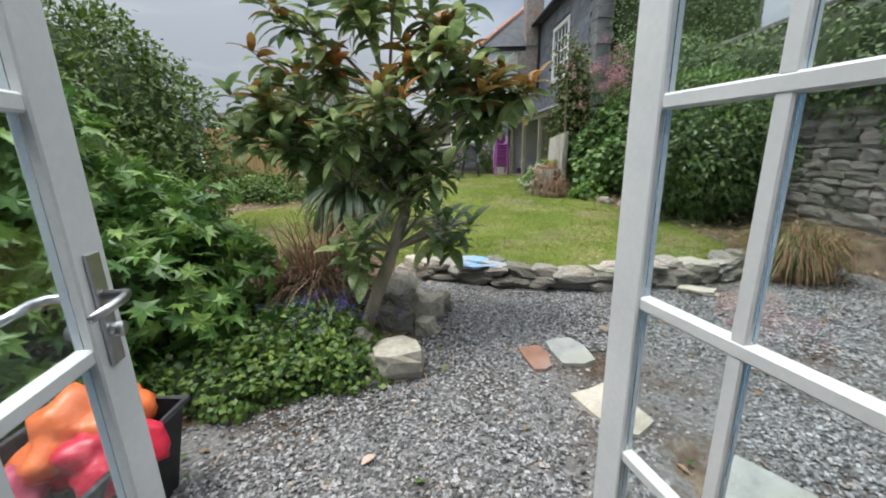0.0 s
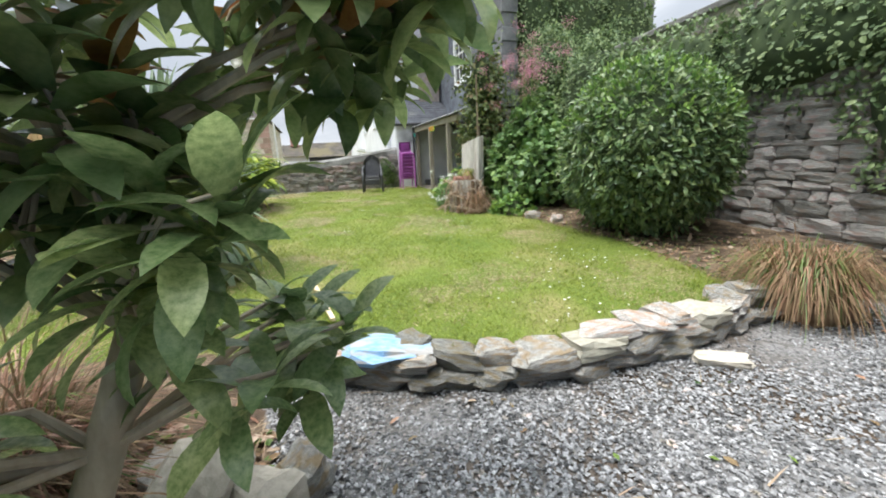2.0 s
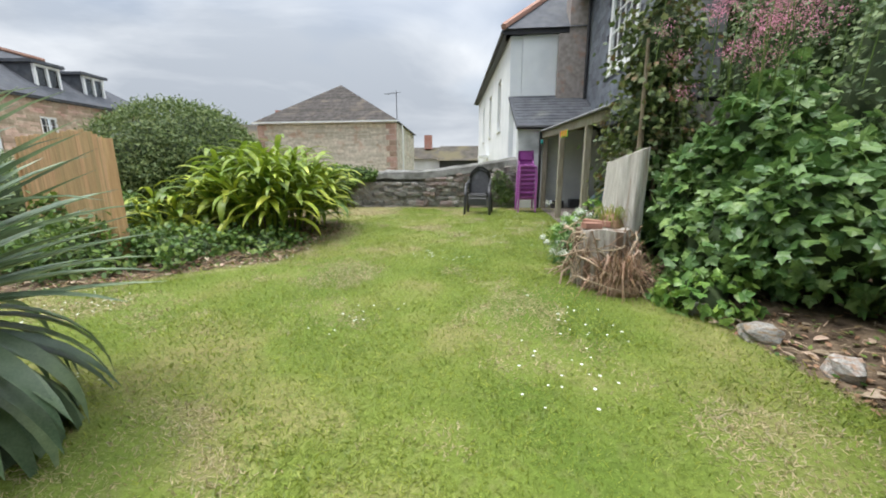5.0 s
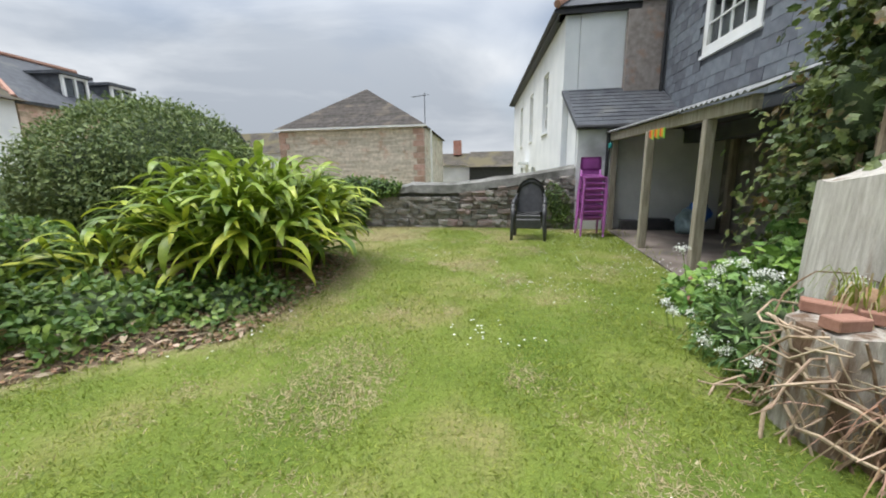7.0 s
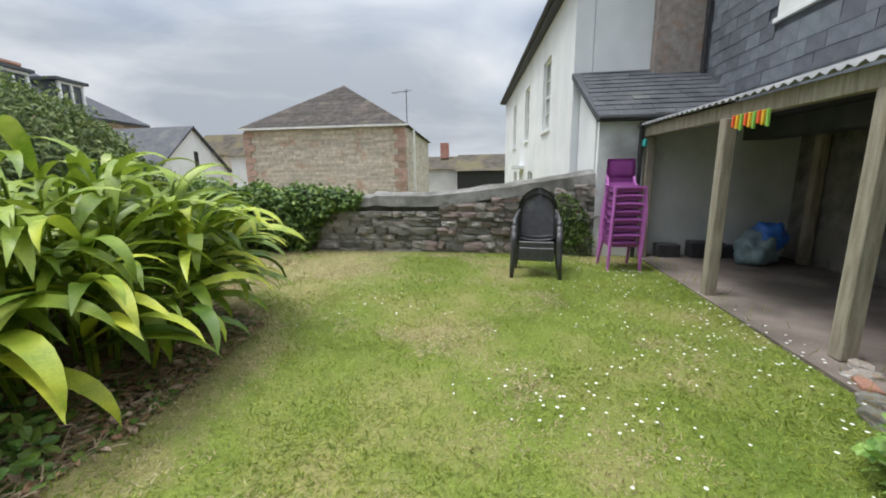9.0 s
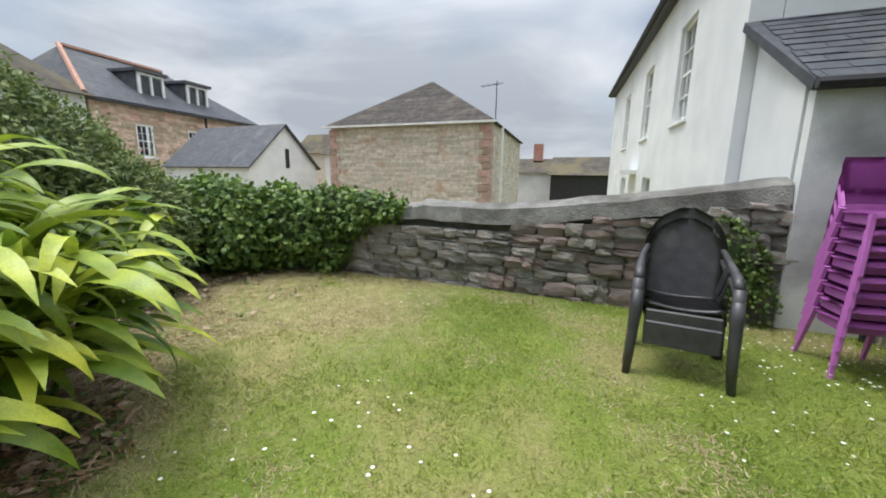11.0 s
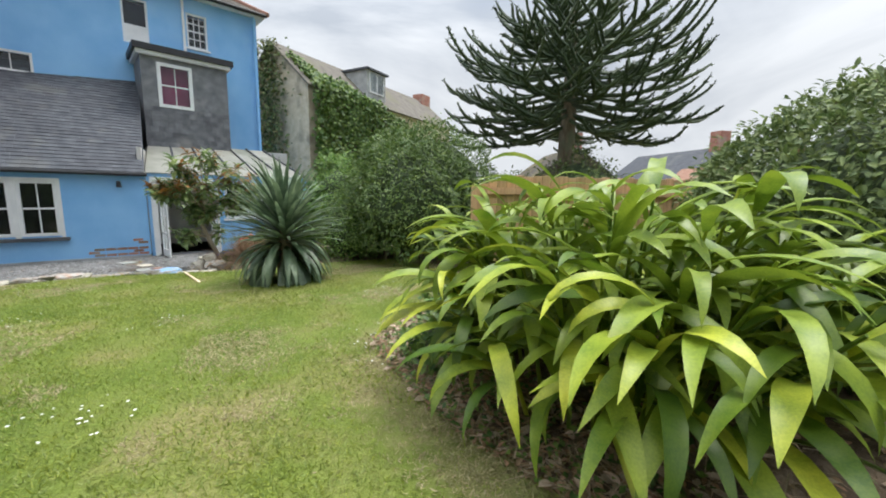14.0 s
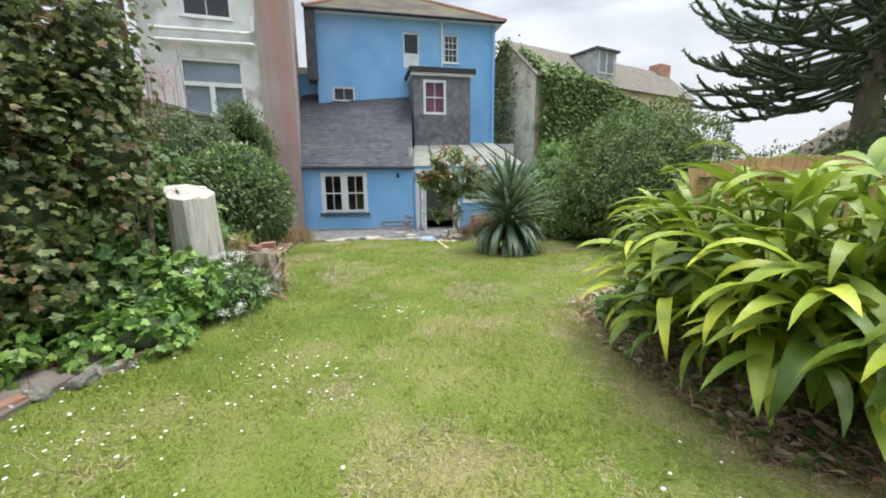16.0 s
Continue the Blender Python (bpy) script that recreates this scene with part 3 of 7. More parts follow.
def build_ground():
    xs = np.concatenate([[-3000, -600, -150, -50, -25, -15, -11], np.arange(-9, 8.01, 0.1), [11, 15, 25, 50, 150, 600, 3000]])
    ys = np.concatenate([[-3000, -600, -150, -50, -20, -8, -3], np.arange(-1, 18.01, 0.1), [19, 20, 21, 25, 35, 50, 150, 600, 3000]])
    X, Y = np.meshgrid(xs, ys)
    inside = (X > -8.9) & (X < 7.9) & (Y > 1) & (Y < 16.3)
    Z = ground_np(X, Y)
    bumps = np.array([noise.noise(Vector((a * 1.3, b * 1.3, 0))) * 0.012 + noise.noise(Vector((a * 5, b * 5, 3))) * 0.008 for a, b in zip(X.ravel(), Y.ravel())]).reshape(X.shape)
    Z = Z + bumps * inside
    n, k = X.shape
    i = np.arange(n * k).reshape(n, k)
    F = np.stack([i[:-1, :-1], i[:-1, 1:], i[1:, 1:], i[1:, :-1]], -1).reshape(-1, 4)
    ob = raw("ground", np.stack([X, Y, Z], -1).reshape(-1, 3), F, ground_material(), smooth=True)
    a = ob.data.color_attributes.new("zone", "FLOAT_COLOR", "POINT")
    g, l = zones(X, Y)
    a.data.foreach_set("color", np.stack([g, l, dryness(X, Y), np.ones_like(g)], -1).astype(np.float32).ravel())
    tagged(ob, "grass lawn, grey gravel yard and brown soil beds", "ground", kind="structure")


build_ground()


# ---- the blue house ----
def courses(length, run, drop, step, mat, parent, m, seed, name="slate_covering", piece=0.25, lift=0.012, jitter=0.0):
    """Rows of slates down a slope: x along the eave, y up the slope, each slate its own thin wedge in one joined mesh."""
    rng = np.random.default_rng(seed)
    n = int(run / step)
    vs, fs = [], []
    for j in range(n + 1):
        y0, y1 = j * step, min((j + 1.25) * step, run)
        x = -rng.uniform(0, piece)
        while x < length:
            x1 = x + piece * rng.uniform(0.9, 1.1)
            a, b = max(x, 0) + 0.003, min(x1, length) - 0.003
            if b - a > 0.02:
                h = lift + rng.uniform(-0.3, 0.3) * lift
                d = rng.uniform(-1, 1) * jitter
                k = len(vs)
                vs += [(a, y0 + d, h), (b, y0 + d, h), (b, y1, 0.002), (a, y1, 0.002), (a, y0 + d, 0), (b, y0 + d, 0)]
                fs += [(k, k + 1, k + 2, k + 3), (k + 4, k + 5, k + 1, k), (k, k + 3, k + 3, k + 4), (k + 1, k + 5, k + 2, k + 2)]
            x = x1
    tri = []
    for f in fs:
        if len(set(f)) == 4:
            tri += [(f[0], f[1], f[2]), (f[0], f[2], f[3])]
        else:
            u = list(dict.fromkeys(f))
            tri.append(tuple(u))
    mw = np.array(m)
    v = np.array(vs) @ mw[:3, :3].T + mw[:3, 3]
    ob = raw(name, v, np.array(tri), mat, parent)
    return tagged(ob, kind="stuff")


def slope(p0, p1, q0):
    """A frame on a roof: x from p0 to p1 along the eave, y towards q0 up the slope; returns it, the eave's length and the run."""
    p0, p1, q0 = Vector(p0), Vector(p1), Vector(q0)
    x = (p1 - p0).normalized()
    u = q0 - p0
    y = (u - x * u.dot(x))
    run = y.length
    y.normalize()
    z = x.cross(y)
    m = Matrix((x, y, z)).transposed().to_4x4()
    m.translation = p0
    return m, (p1 - p0).length, run


def gutter(p, q, r=0.05, mat=None, parent=None, name="gutter"):
    bm = bmesh.new()
    tube(bm, [p, q], [r, r], 8)
    return part(name, bm, mat or M_BLACK, parent)


def blue_house():
    root = thing("blue_house", "three-storey sky-blue rendered house with slate lean-to and glazed porch", "house")
    # lean-to: front line runs from the door post to the neighbour's wall
    A, B = (0.95, 0.30), (5.45, 0.62)
    m, L = along(B, A)
    lean = new("lean_to_wall", None)
    lean.parent = root
    lean.matrix_basis = m @ Matrix.Rotation(math.pi, 4, "Z") @ Matrix.Translation((-L, 0, 0))
    # in this frame x runs from A to B, y out to the garden
    wx0, wx1, wz0, wz1 = 1.70, 3.30, 0.66, 2.06
    part("wall", wall_bm(L, 2.3, 0.4, [(wx0, wz0, wx1, wz1)], -0.1), M_BLUE, lean)
    for k in range(2):
        a = wx0 + 0.05 + k * 0.8
        window(lean, a, wz0 + 0.02, a + 0.70, wz1 - 0.03, 2, 2, 0.03, frame_w=0.07, name="sash_window", sill=False)
    bm = bmesh.new()
    box(bm, wx0 - 0.02, -0.1, wz0 - 0.02, wx0 + 0.05, 0.02, wz1)
    box(bm, wx0 + 0.75, -0.1, wz0 - 0.02, wx0 + 0.85, 0.02, wz1)
    box(bm, wx1 - 0.05, -0.1, wz0 - 0.02, wx1 + 0.02, 0.02, wz1)
    box(bm, wx0 - 0.02, -0.1, wz1 - 0.03, wx1 + 0.02, 0.022, wz1 + 0.04)
    part("window_casing", bm, M_WHITE, lean)
    part("sill", boxed(wx0 - 0.1, -0.1, wz0 - 0.10, wx1 + 0.1, 0.10, wz0 - 0.02, bevel=0.006), M_SLATE, lean, "dark slate sill")
    part("plinth", boxed(0, -0.1, -0.1, L, 0.03, 0.06), M_CONC, lean)
    part("barge_board", boxed(-0.02, -0.02, 2.22, L, 0.035, 2.31), M_WHITE, lean)
    # worn patch of bare brick by the door post
    bm = bmesh.new()
    rng = random.Random(4)
    for j in range(6):
        for i in range(5):
            if rng.random() < 0.75 - 0.08 * (i + j):
                box(bm, 0.05 + i * 0.23 + (j % 2) * 0.11, -0.01, 0.08 + j * 0.075, 0.05 + i * 0.23 + 0.21 + (j % 2) * 0.11, 0.004, 0.08 + j * 0.075 + 0.063)
    part("bare_brick_patch", bm, M_BRICK, lean)
    lamp = new("wall_lamp")
    lamp.parent = lean
    lamp.matrix_basis = Matrix.Translation((0.55, 0.0, 2.0))
    part("bracket", boxed(-0.03, 0, -0.05, 0.03, 0.05, 0.05), M_BLACK, lamp)
    bm = bmesh.new()
    bmesh.ops.create_cone(bm, segments=12, cap_ends=True, radius1=0.06, radius2=0.04, depth=0.16, matrix=Matrix.Translation((0, 0.09, -0.02)))
    part("lantern", bm, M_BLACK, lamp)
    # slate roof of the lean-to
    k, run = 0.82, 4.3
    e0, e1 = Vector((A[0] - 0.02, A[1] + 0.12, 2.30)), Vector((B[0] + 0.2, B[1] + 0.12, 2.32))
    out = Vector((-(e1 - e0).y, (e1 - e0).x, 0)).normalized()
    up = -out
    up = Vector((up.x, up.y, 0)) * run + Vector((0, 0, k * run))
    if up.y > 0:
        up = Vector((-up.x, -up.y, up.z))
    part("lean_to_roof", slab([e0, e1, e1 + up, e0 + up], 0.10), M_SLATE, root)
    ms, ln, rn = slope(e0, e1, e0 + up)
    if ms.col[2].z < 0:
        ms, ln, rn = slope(e1, e0, e1 + up)
    courses(ln, rn, 0, 0.15, M_SLATE, root, ms @ Matrix.Translation((0, 0, 0.004)), 3, "slate_covering", 0.28, 0.016)
    gutter(e0 + Vector((-0.05, 0.03, -0.05)), e1 + Vector((0, 0.03, -0.05)), 0.05, M_BLACK, root)
    # main block, turned a little
    P, Q = (-2.62, -4.1), (5.05, -2.6)
    m2, L2 = along(P, Q)
    main = new("main_wall")
    main.parent = root
    main.matrix_basis = m2
    sc = L2 / 313.0

    def wx(px):
        return (872 - px) * sc + 0.22
    H = 8.55
    holes = [(wx(742), 6.62, wx(714), 8.06), (wx(812), 6.9, wx(786), 8.06), (wx(628), 5.14, wx(592), 5.72)]
    part("wall", wall_bm(L2, H, 0.4, holes, -0.2), M_BLUE, main)
    window(main, wx(742), 7.15, wx(714), 8.04, 1, 1, 0.06, name="upper_window", sill=False)
    part("white_panel", boxed(wx(742), -0.10, 6.62, wx(714), -0.04, 7.15), M_WHITE, main)
    window(main, wx(812), 6.9, wx(786), 8.06, 3, 4, 0.06, name="sash_window")
    window(main, wx(628), 5.14, wx(592), 5.72, 2, 1, 0.04, name="small_window", sill="slate")
    # the far side of the block and its back
    part("side_wall", boxed(0, -8, -0.2, 0.4, -0.4, H), M_BLUE, main)
    part("side_wall", boxed(L2 - 0.4, -8, -0.2, L2, -0.4, H), M_BLUE, main)
    part("rear_wall", boxed(0, -8.3, -0.2, L2, -8, H), M_BLUE, main)
    part("eaves_board", boxed(-0.25, -8.5, H - 0.02, L2 + 0.25, 0.28, H + 0.10), M_WHITE, main)
    gutter((-0.3, 0.36, H + 0.05), (L2 + 0.3, 0.36, H + 0.05), 0.07, M_BLACK, main)
    gutter((0.12, 0.08, 0.3), (0.12, 0.08, H), 0.05, M_BLUE, main, "downpipe")
    gutter((wx(787) + 0.12, 0.05, 6.2), (wx(787) + 0.12, 0.05, H), 0.045, M_WHITE, main, "white_downpipe")
    bm = bmesh.new()
    a, b = -0.35, L2 + 0.35
    v = [bm.verts.new(p) for p in ((a, 0.4, H + 0.08), (b, 0.4, H + 0.08), (b, -8.7, H + 0.08), (a, -8.7, H + 0.08), (a + 4.3, -4.15, H + 2.7), (b - 3.3, -4.15, H + 2.7))]
    for f in ((0, 1, 5, 4), (1, 2, 5), (2, 3, 4, 5), (3, 0, 4), (3, 2, 1, 0)):
        bm.faces.new([v[i] for i in f])
    part("hip_roof", bm, M_ROOF, main)
    bm = bmesh.new()
    tube(bm, [(a, 0.4, H + 0.1), (a + 4.3, -4.15, H + 2.72), (b - 3.3, -4.15, H + 2.72), (b, 0.4, H + 0.1)], [0.09] * 4, 6)
    part("ridge", bm, M_BRICK, main)
    bm = boxed(1.0, -5, H + 0.4, 1.5, -4.5, H + 2.2)
    box(bm, 0.95, -5.05, H + 1.95, 1.55, -4.45, H + 2.1)
    part("chimney", bm, M_BRICK, main)
    # side wing glimpsed behind the lean-to roof
    part("side_wing", boxed(L2, -3, -0.2, L2 + 2.2, -0.6, 6.3), M_BLUE, main)
    part("wing_coping", boxed(L2, -3.05, 6.3, L2 + 2.2, -0.5, 6.55), M_WHITE, main)
    bm = boxed(L2 - 0.05, -1.0, 5.9, L2 + 0.35, 0.3, H)
    part("eaves_return", bm, M_SLATE, main)
    # slate-hung dormer over the porch
    dx0, dx1, dz0, dz1, dy = wx(818), wx(722), 3.2, 5.97, 1.5
    part("dormer_wall", wall_bm(dx1 - dx0, dz1, 0.12, [(wx(776) - dx0, 4.45, wx(738) - dx0, 5.8)], dz0), M_HUNG, main).matrix_basis = Matrix.Translation((dx0, dy, 0))
    courses(dx1 - dx0, 1.25, 0, 0.16, M_HUNG, main, Matrix.Translation((dx0, dy + 0.004, dz0)) @ Matrix.Rotation(math.pi / 2, 4, "X") @ Matrix.Scale(-1, 4, (0, 0, 1)), 8, "slate_covering", 0.2, 0.014)
    part("dormer_cheek", boxed(dx0, 0, dz0, dx0 + 0.12, dy - 0.12, dz1), M_SLATE, main)
    part("dormer_cheek", boxed(dx1 - 0.12, 0, dz0, dx1, dy - 0.12, dz1), M_HUNG, main)
    dm = new("dormer_face")
    dm.parent = main
    dm.matrix_basis = Matrix.Translation((dx0, dy, 0))
    window(dm, wx(776) - dx0, 4.45, wx(738) - dx0, 5.8, 2, 2, 0.0, frame_w=0.1, name="sash_window", sill=False, blind=material("pink_blind", (0.55, 0.10, 0.22), (0.62, 0.15, 0.27), 3))
    part("dormer_fascia", boxed(dx0 - 0.1, 0, dz1 - 0.02, dx1 + 0.1, dy + 0.12, dz1 + 0.10), M_WHITE, main)
    part("dormer_roof", boxed(dx0 - 0.18, 0, dz1 + 0.10, dx1 + 0.18, dy + 0.2, dz1 + 0.28), M_BLACK, main, "black felt flat roof")
    # glazed porch: posts, roof sheets with dark bars, low blue wall and window
    g0, g1 = Vector((0.93, 0.30, 2.32)), Vector((-3.35, -0.15, 2.32))
    t0, t1 = Vector((1.0, -2.2, 3.35)), Vector((-2.45, -2.75, 3.35))
    M_SHEET = material("dull_roof_sheet", (0.46, 0.46, 0.40), (0.58, 0.58, 0.52), 2.5, 0.4, 0.1, (0.36, 0.38, 0.30), 0.58, translucent=0.5)
    for i in range(6):
        a, b = i / 6, (i + 1) / 6
        part("roof_sheet", slab([g0.lerp(g1, a), g0.lerp(g1, b), t0.lerp(t1, b), t0.lerp(t1, a)], 0.02), M_SHEET, root)
        bm = bmesh.new()
        tube(bm, [g0.lerp(g1, b) + Vector((0, 0, 0.03)), t0.lerp(t1, b) + Vector((0, 0, 0.03))], [0.03, 0.03], 6)
        part("glazing_bar", bm, M_SLATE, root)
    mp, LP = along((-3.3, -0.20), (0.93, 0.24))
    porch = new("porch_wall")
    porch.parent = root
    porch.matrix_basis = mp
    d0, d1 = 2.72, 4.08
    part("wall", wall_bm(LP, 2.3, 0.14, [(d0, -0.1, d1, 2.12), (0.5, 1.0, d0 - 0.35, 2.1)], -0.1), M_BLUE, porch)
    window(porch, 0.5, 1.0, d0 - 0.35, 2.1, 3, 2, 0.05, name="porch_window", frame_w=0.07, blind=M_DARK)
    bm = bmesh.new()
    box(bm, d0 - 0.06, -0.15, -0.02, d0 + 0.04, 0.02, 2.14)
    box(bm, d1 - 0.04, -0.15, -0.02, d1 + 0.10, 0.02, 2.14)
    box(bm, d0 - 0.06, -0.15, 2.08, d1 + 0.10, 0.022, 2.2)
    part("door_frame", bm, M_WHITE, porch)
    part("threshold", boxed(d0, -0.16, -0.03, d1, 0.06, 0.03), M_SLATE, porch)
    part("floor", boxed(-3.3, -2.6, -0.12, 1.0, -0.25, 0.0), M_FLOOR, root)
    part("porch_side_wall", boxed(-3.42, -2.9, -0.1, -3.3, -0.2, 2.3), M_BLUE, root)
    part("back_wall", boxed(-3.3, -2.75, -0.1, 1.1, -2.65, 3.3), M_ROOM, root)
    part("porch_side_wall", boxed(1.0, -2.7, -0.1, 1.1, 0.0, 3.0), M_ROOM, root)
    return root


blue_house()


# ---- neighbour's house beside it ----
def neighbour_house():
    root = thing("terraced_house", "tall terraced house with flaking white paint and a pinkish rendered end", "house")
    mp, L = along((4.85, 0.80), (10.25, 2.42))
    face = new("rear_face")
    face.parent = root
    face.matrix_basis = mp
    M_FLAKE = material("flaking_white_paint", (0.62, 0.62, 0.60), (0.80, 0.80, 0.79), 2.5, 0.95, 0.5, (0.36, 0.33, 0.29), 0.57)
    M_PINKR = material("streaked_pink_render", (0.30, 0.24, 0.22), (0.44, 0.36, 0.33), 1.6, 0.95, 0.4, (0.42, 0.24, 0.21), 0.52, stretch=(2.5, 2.5, 0.35))
    part("rendered_wall", wall_bm(1.05, 10.5, 0.3, (), -0.1), M_PINKR, face)
    holes = [(1.55, 3.9, 3.4, 5.7), (1.75, 6.9, 3.15, 8.4)]
    w2 = part("flaking_wall", wall_bm(3.3, 10.5, 0.3, [(a - 1.06, b, c - 1.06, d) for a, b, c, d in holes], -0.1), M_FLAKE, face)
    w2.matrix_basis = Matrix.Translation((1.06, -0.12, 0))
    wn_ = new("window_frame_set")
    wn_.parent = face
    wn_.matrix_basis = Matrix.Translation((0, -0.12, 0))
    # opaque pane: the reflected sky is painted in as blue-grey
    M_PANE = material("sky_lit_pane", (0.22, 0.28, 0.33), (0.30, 0.36, 0.42), 1, 0.08, 0.0)
    bm = bmesh.new()
    x0, z0, x1, z1 = holes[0]
    for a in ((x0, z0, x0 + 0.1, z1), (x1 - 0.1, z0, x1, z1), (x0 + 0.1, z1 - 0.1, x1 - 0.1, z1), (x0 + 0.1, z1 - 0.85, x1 - 0.1, z1 - 0.72), (x0 + 0.9, z0, x0 + 1.05, z1 - 0.85), (x0 + 0.1, z0, x0 + 0.9, z0 + 0.1), (x0 + 1.05, z0, x1 - 0.1, z0 + 0.1)):
        box(bm, a[0], -0.12, a[1], a[2], -0.03, a[3])
    part("casing", bm, M_WHITE, wn_)
    part("pane", boxed(x0, -0.2, z0, x1, -0.14, z1), M_PANE, wn_)
    window(wn_, *holes[1], 2, 2, 0.06, name="sash_window")
    bm = bmesh.new()
    tube(bm, [(1.15, 0.02, 6.15), (3.9, 0.02, 6.1)], [0.07, 0.07], 8)
    part("soil_pipe", bm, M_WHITE, face)
    bm = bmesh.new()
    tube(bm, [(1.15, 0.02, 7.0), (1.16, 0.02, 6.55), (1.3, 0.02, 6.48), (4.0, 0.02, 6.42)], [0.06] * 4, 8)
    part("soil_pipe", bm, M_WHITE, face)
    part("side_wall", boxed(0, -6, -0.1, 0.3, -0.3, 10.5), M_PINKR, face)
    part("roof", boxed(-0.2, -6, 10.5, 6.2, 0.3, 10.7), M_ROOF, face)
    # brown timber stair and balcony past the white face
    st = thing("timber_balcony", "dark brown weathered timber balcony with boards", "balcony")
    st.matrix_basis = mp
    for i in range(5):
        part("board", boxed(4.5, 0.4, 5.9 + i * 0.34, 9.0, 0.46, 6.14 + i * 0.34, bevel=0.005), material("brown_stained_board", (0.09, 0.055, 0.04), (0.15, 0.10, 0.075), 4, 0.8, 0.3) if i == 0 else bpy.data.materials["brown_stained_board"], st)
    for i in range(3):
        part("post", boxed(4.45 + i * 2.1, 0.3, 0.2, 4.6 + i * 2.1, 0.4, 8.2), bpy.data.materials["brown_stained_board"], st)


neighbour_house()


# ---- side wall of the garden ----
def garden_wall():
    root = thing("side_wall", "tall old stone garden wall overgrown with ivy", "wall", kind="structure")
    mp, L = along((6.1, 12.0), (5.9, 1.2))
    root.matrix_basis = mp
    part("masonry", boxed(0, 0, -0.1, L, 0.45, 3.45), material("old_stone_wall", (0.22, 0.20, 0.175), (0.42, 0.39, 0.35), 5, 0.95, 1.0, (0.30, 0.29, 0.21), 0.55, stretch=(1, 1, 3), bump_d=0.04), root)
    part("coping", boxed(0, -0.06, 3.45, L, 0.5, 3.56, bevel=0.02), M_COPING, root)
    return root


GARDEN_WALL = garden_wall()


# ---- slate-hung building with the covered porch ----
def slate_building():
    root = thing("slate_hung_house", "dark slate-hung upper storey over a covered timber porch", "house")
    P, Q = (4.28, 18.3), (4.46, 12.35)
    mp, L = along(P, Q)
    mp = mp @ Matrix.Rotation(math.pi, 4, "Z") @ Matrix.Translation((-L, 0, 0))
    face = new("slate_wall")
    face.parent = root
    face.matrix_basis = mp
    # x from the near end to the far end, y out to the lawn
    wx0, wx1, wz0, wz1 = 1.9, 3.65, 3.9, 5.75
    part("wall", wall_bm(L, 6.5, 0.4, [(wx0, wz0, wx1, wz1)], 2.3), M_SLATE, face)
    window(face, wx0, wz0, wx1, wz1, 4, 4, 0.0, frame_w=0.14, name="sash_window")
    sl = boxed(0, 0.0, 0, 0.30, 0.012, 0.27)
    for v in sl.verts:
        if v.co.z > 0.2:
            v.co.y -= 0.008
    first = part("slate", sl, M_SLATE_OB, face)
    rng = random.Random(5)
    count = 0
    for j in range(20):
        for i in range(24):
            x, z = 0.02 + i * 0.305 - (j % 2) * 0.15, 2.85 + j * 0.2
            if x < 0 or x + 0.3 > L or z > 6.2 or count > 298 or (x + 0.3 > wx0 - 0.02 and x < wx1 + 0.02 and z + 0.27 > wz0 - 0.08 and z < wz1 + 0.02):
                continue
            ob = first if count == 0 else new("slate", first.data)
            ob.parent = face
            ob.matrix_basis = pose(x + rng.uniform(-0.006, 0.006), 0.010 + rng.uniform(0, 0.004), z + rng.uniform(-0.008, 0.008), 0, rng.uniform(-1.2, 1.2), 0)
            count += 1
    quoin = boxed(-0.46, -0.42, 0.0, -0.004, 0.03, 0.325, bevel=0.012)
    first_quoin = part("corner_stone", quoin, material("grey_quoin", (0.13, 0.135, 0.14), (0.22, 0.225, 0.23), 6, 0.9, 0.6, (0.20, 0.185, 0.15), 0.6, vary=0.2, per="object"), face)
    for k in range(13):
        ob = first_quoin if k == 0 else new("corner_stone", first_quoin.data)
        ob.parent = face
        ob.matrix_basis = Matrix.Translation((0.03 * (k % 2), 0.004 * (k % 3), 2.3 + 0.33 * k))
    part("end_wall", boxed(0.0, -5, -0.1, 0.4, -0.4, 6.5), bpy.data.materials["grey_quoin"], face)
    part("roof", slab([(-0.5, 0.3, 6.48), (L + 0.1, 0.3, 6.48), (L + 0.1, -3.2, 8.8), (-0.5, -3.2, 8.8)], 0.12), M_SLATE, face)
    gutter((-0.5, 0.34, 6.42), (L + 0.1, 0.34, 6.42), 0.06, M_BLACK, face)
    # stone wall at the back of the porch and the cement-rendered end wall
    part("porch_back_wall", boxed(5.15, 11.6, 0.2, 5.5, 17.6, 2.9), material("rubble_wall", (0.12, 0.115, 0.105), (0.30, 0.28, 0.25), 5, 0.95, 1.0, (0.22, 0.2, 0.17), 0.56, bump_d=0.03), root)
    part("porch_end_wall", boxed(2.95, 16.45, 0.2, 5.15, 16.7, 2.6), M_PORCHWALL, root)
    # soffit in the unlit near-black: the porch's overhead shade is in its colour
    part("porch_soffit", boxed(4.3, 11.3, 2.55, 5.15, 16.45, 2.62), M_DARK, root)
    part("porch_near_wall", boxed(3.9, 11.3, 0.2, 5.15, 11.55, 2.6), bpy.data.materials["rubble_wall"], root)
    part("porch_floor", slab([(2.87, 16.42, 0.47), (5.15, 16.42, 0.47), (5.15, 11.8, 0.44), (2.90, 11.8, 0.44)], 0.14), M_FLOOR, root)
    # posts, beam and corrugated sheet
    for x, y in ((2.92, 16.25), (2.98, 14.25), (3.16, 12.7)):
        part("post", boxed(x - 0.06, y - 0.06, 0.45, x + 0.06, y + 0.06, 2.38, bevel=0.008), M_WOOD, root)
    mb, lb = along((2.86, 16.4), (3.24, 11.9))
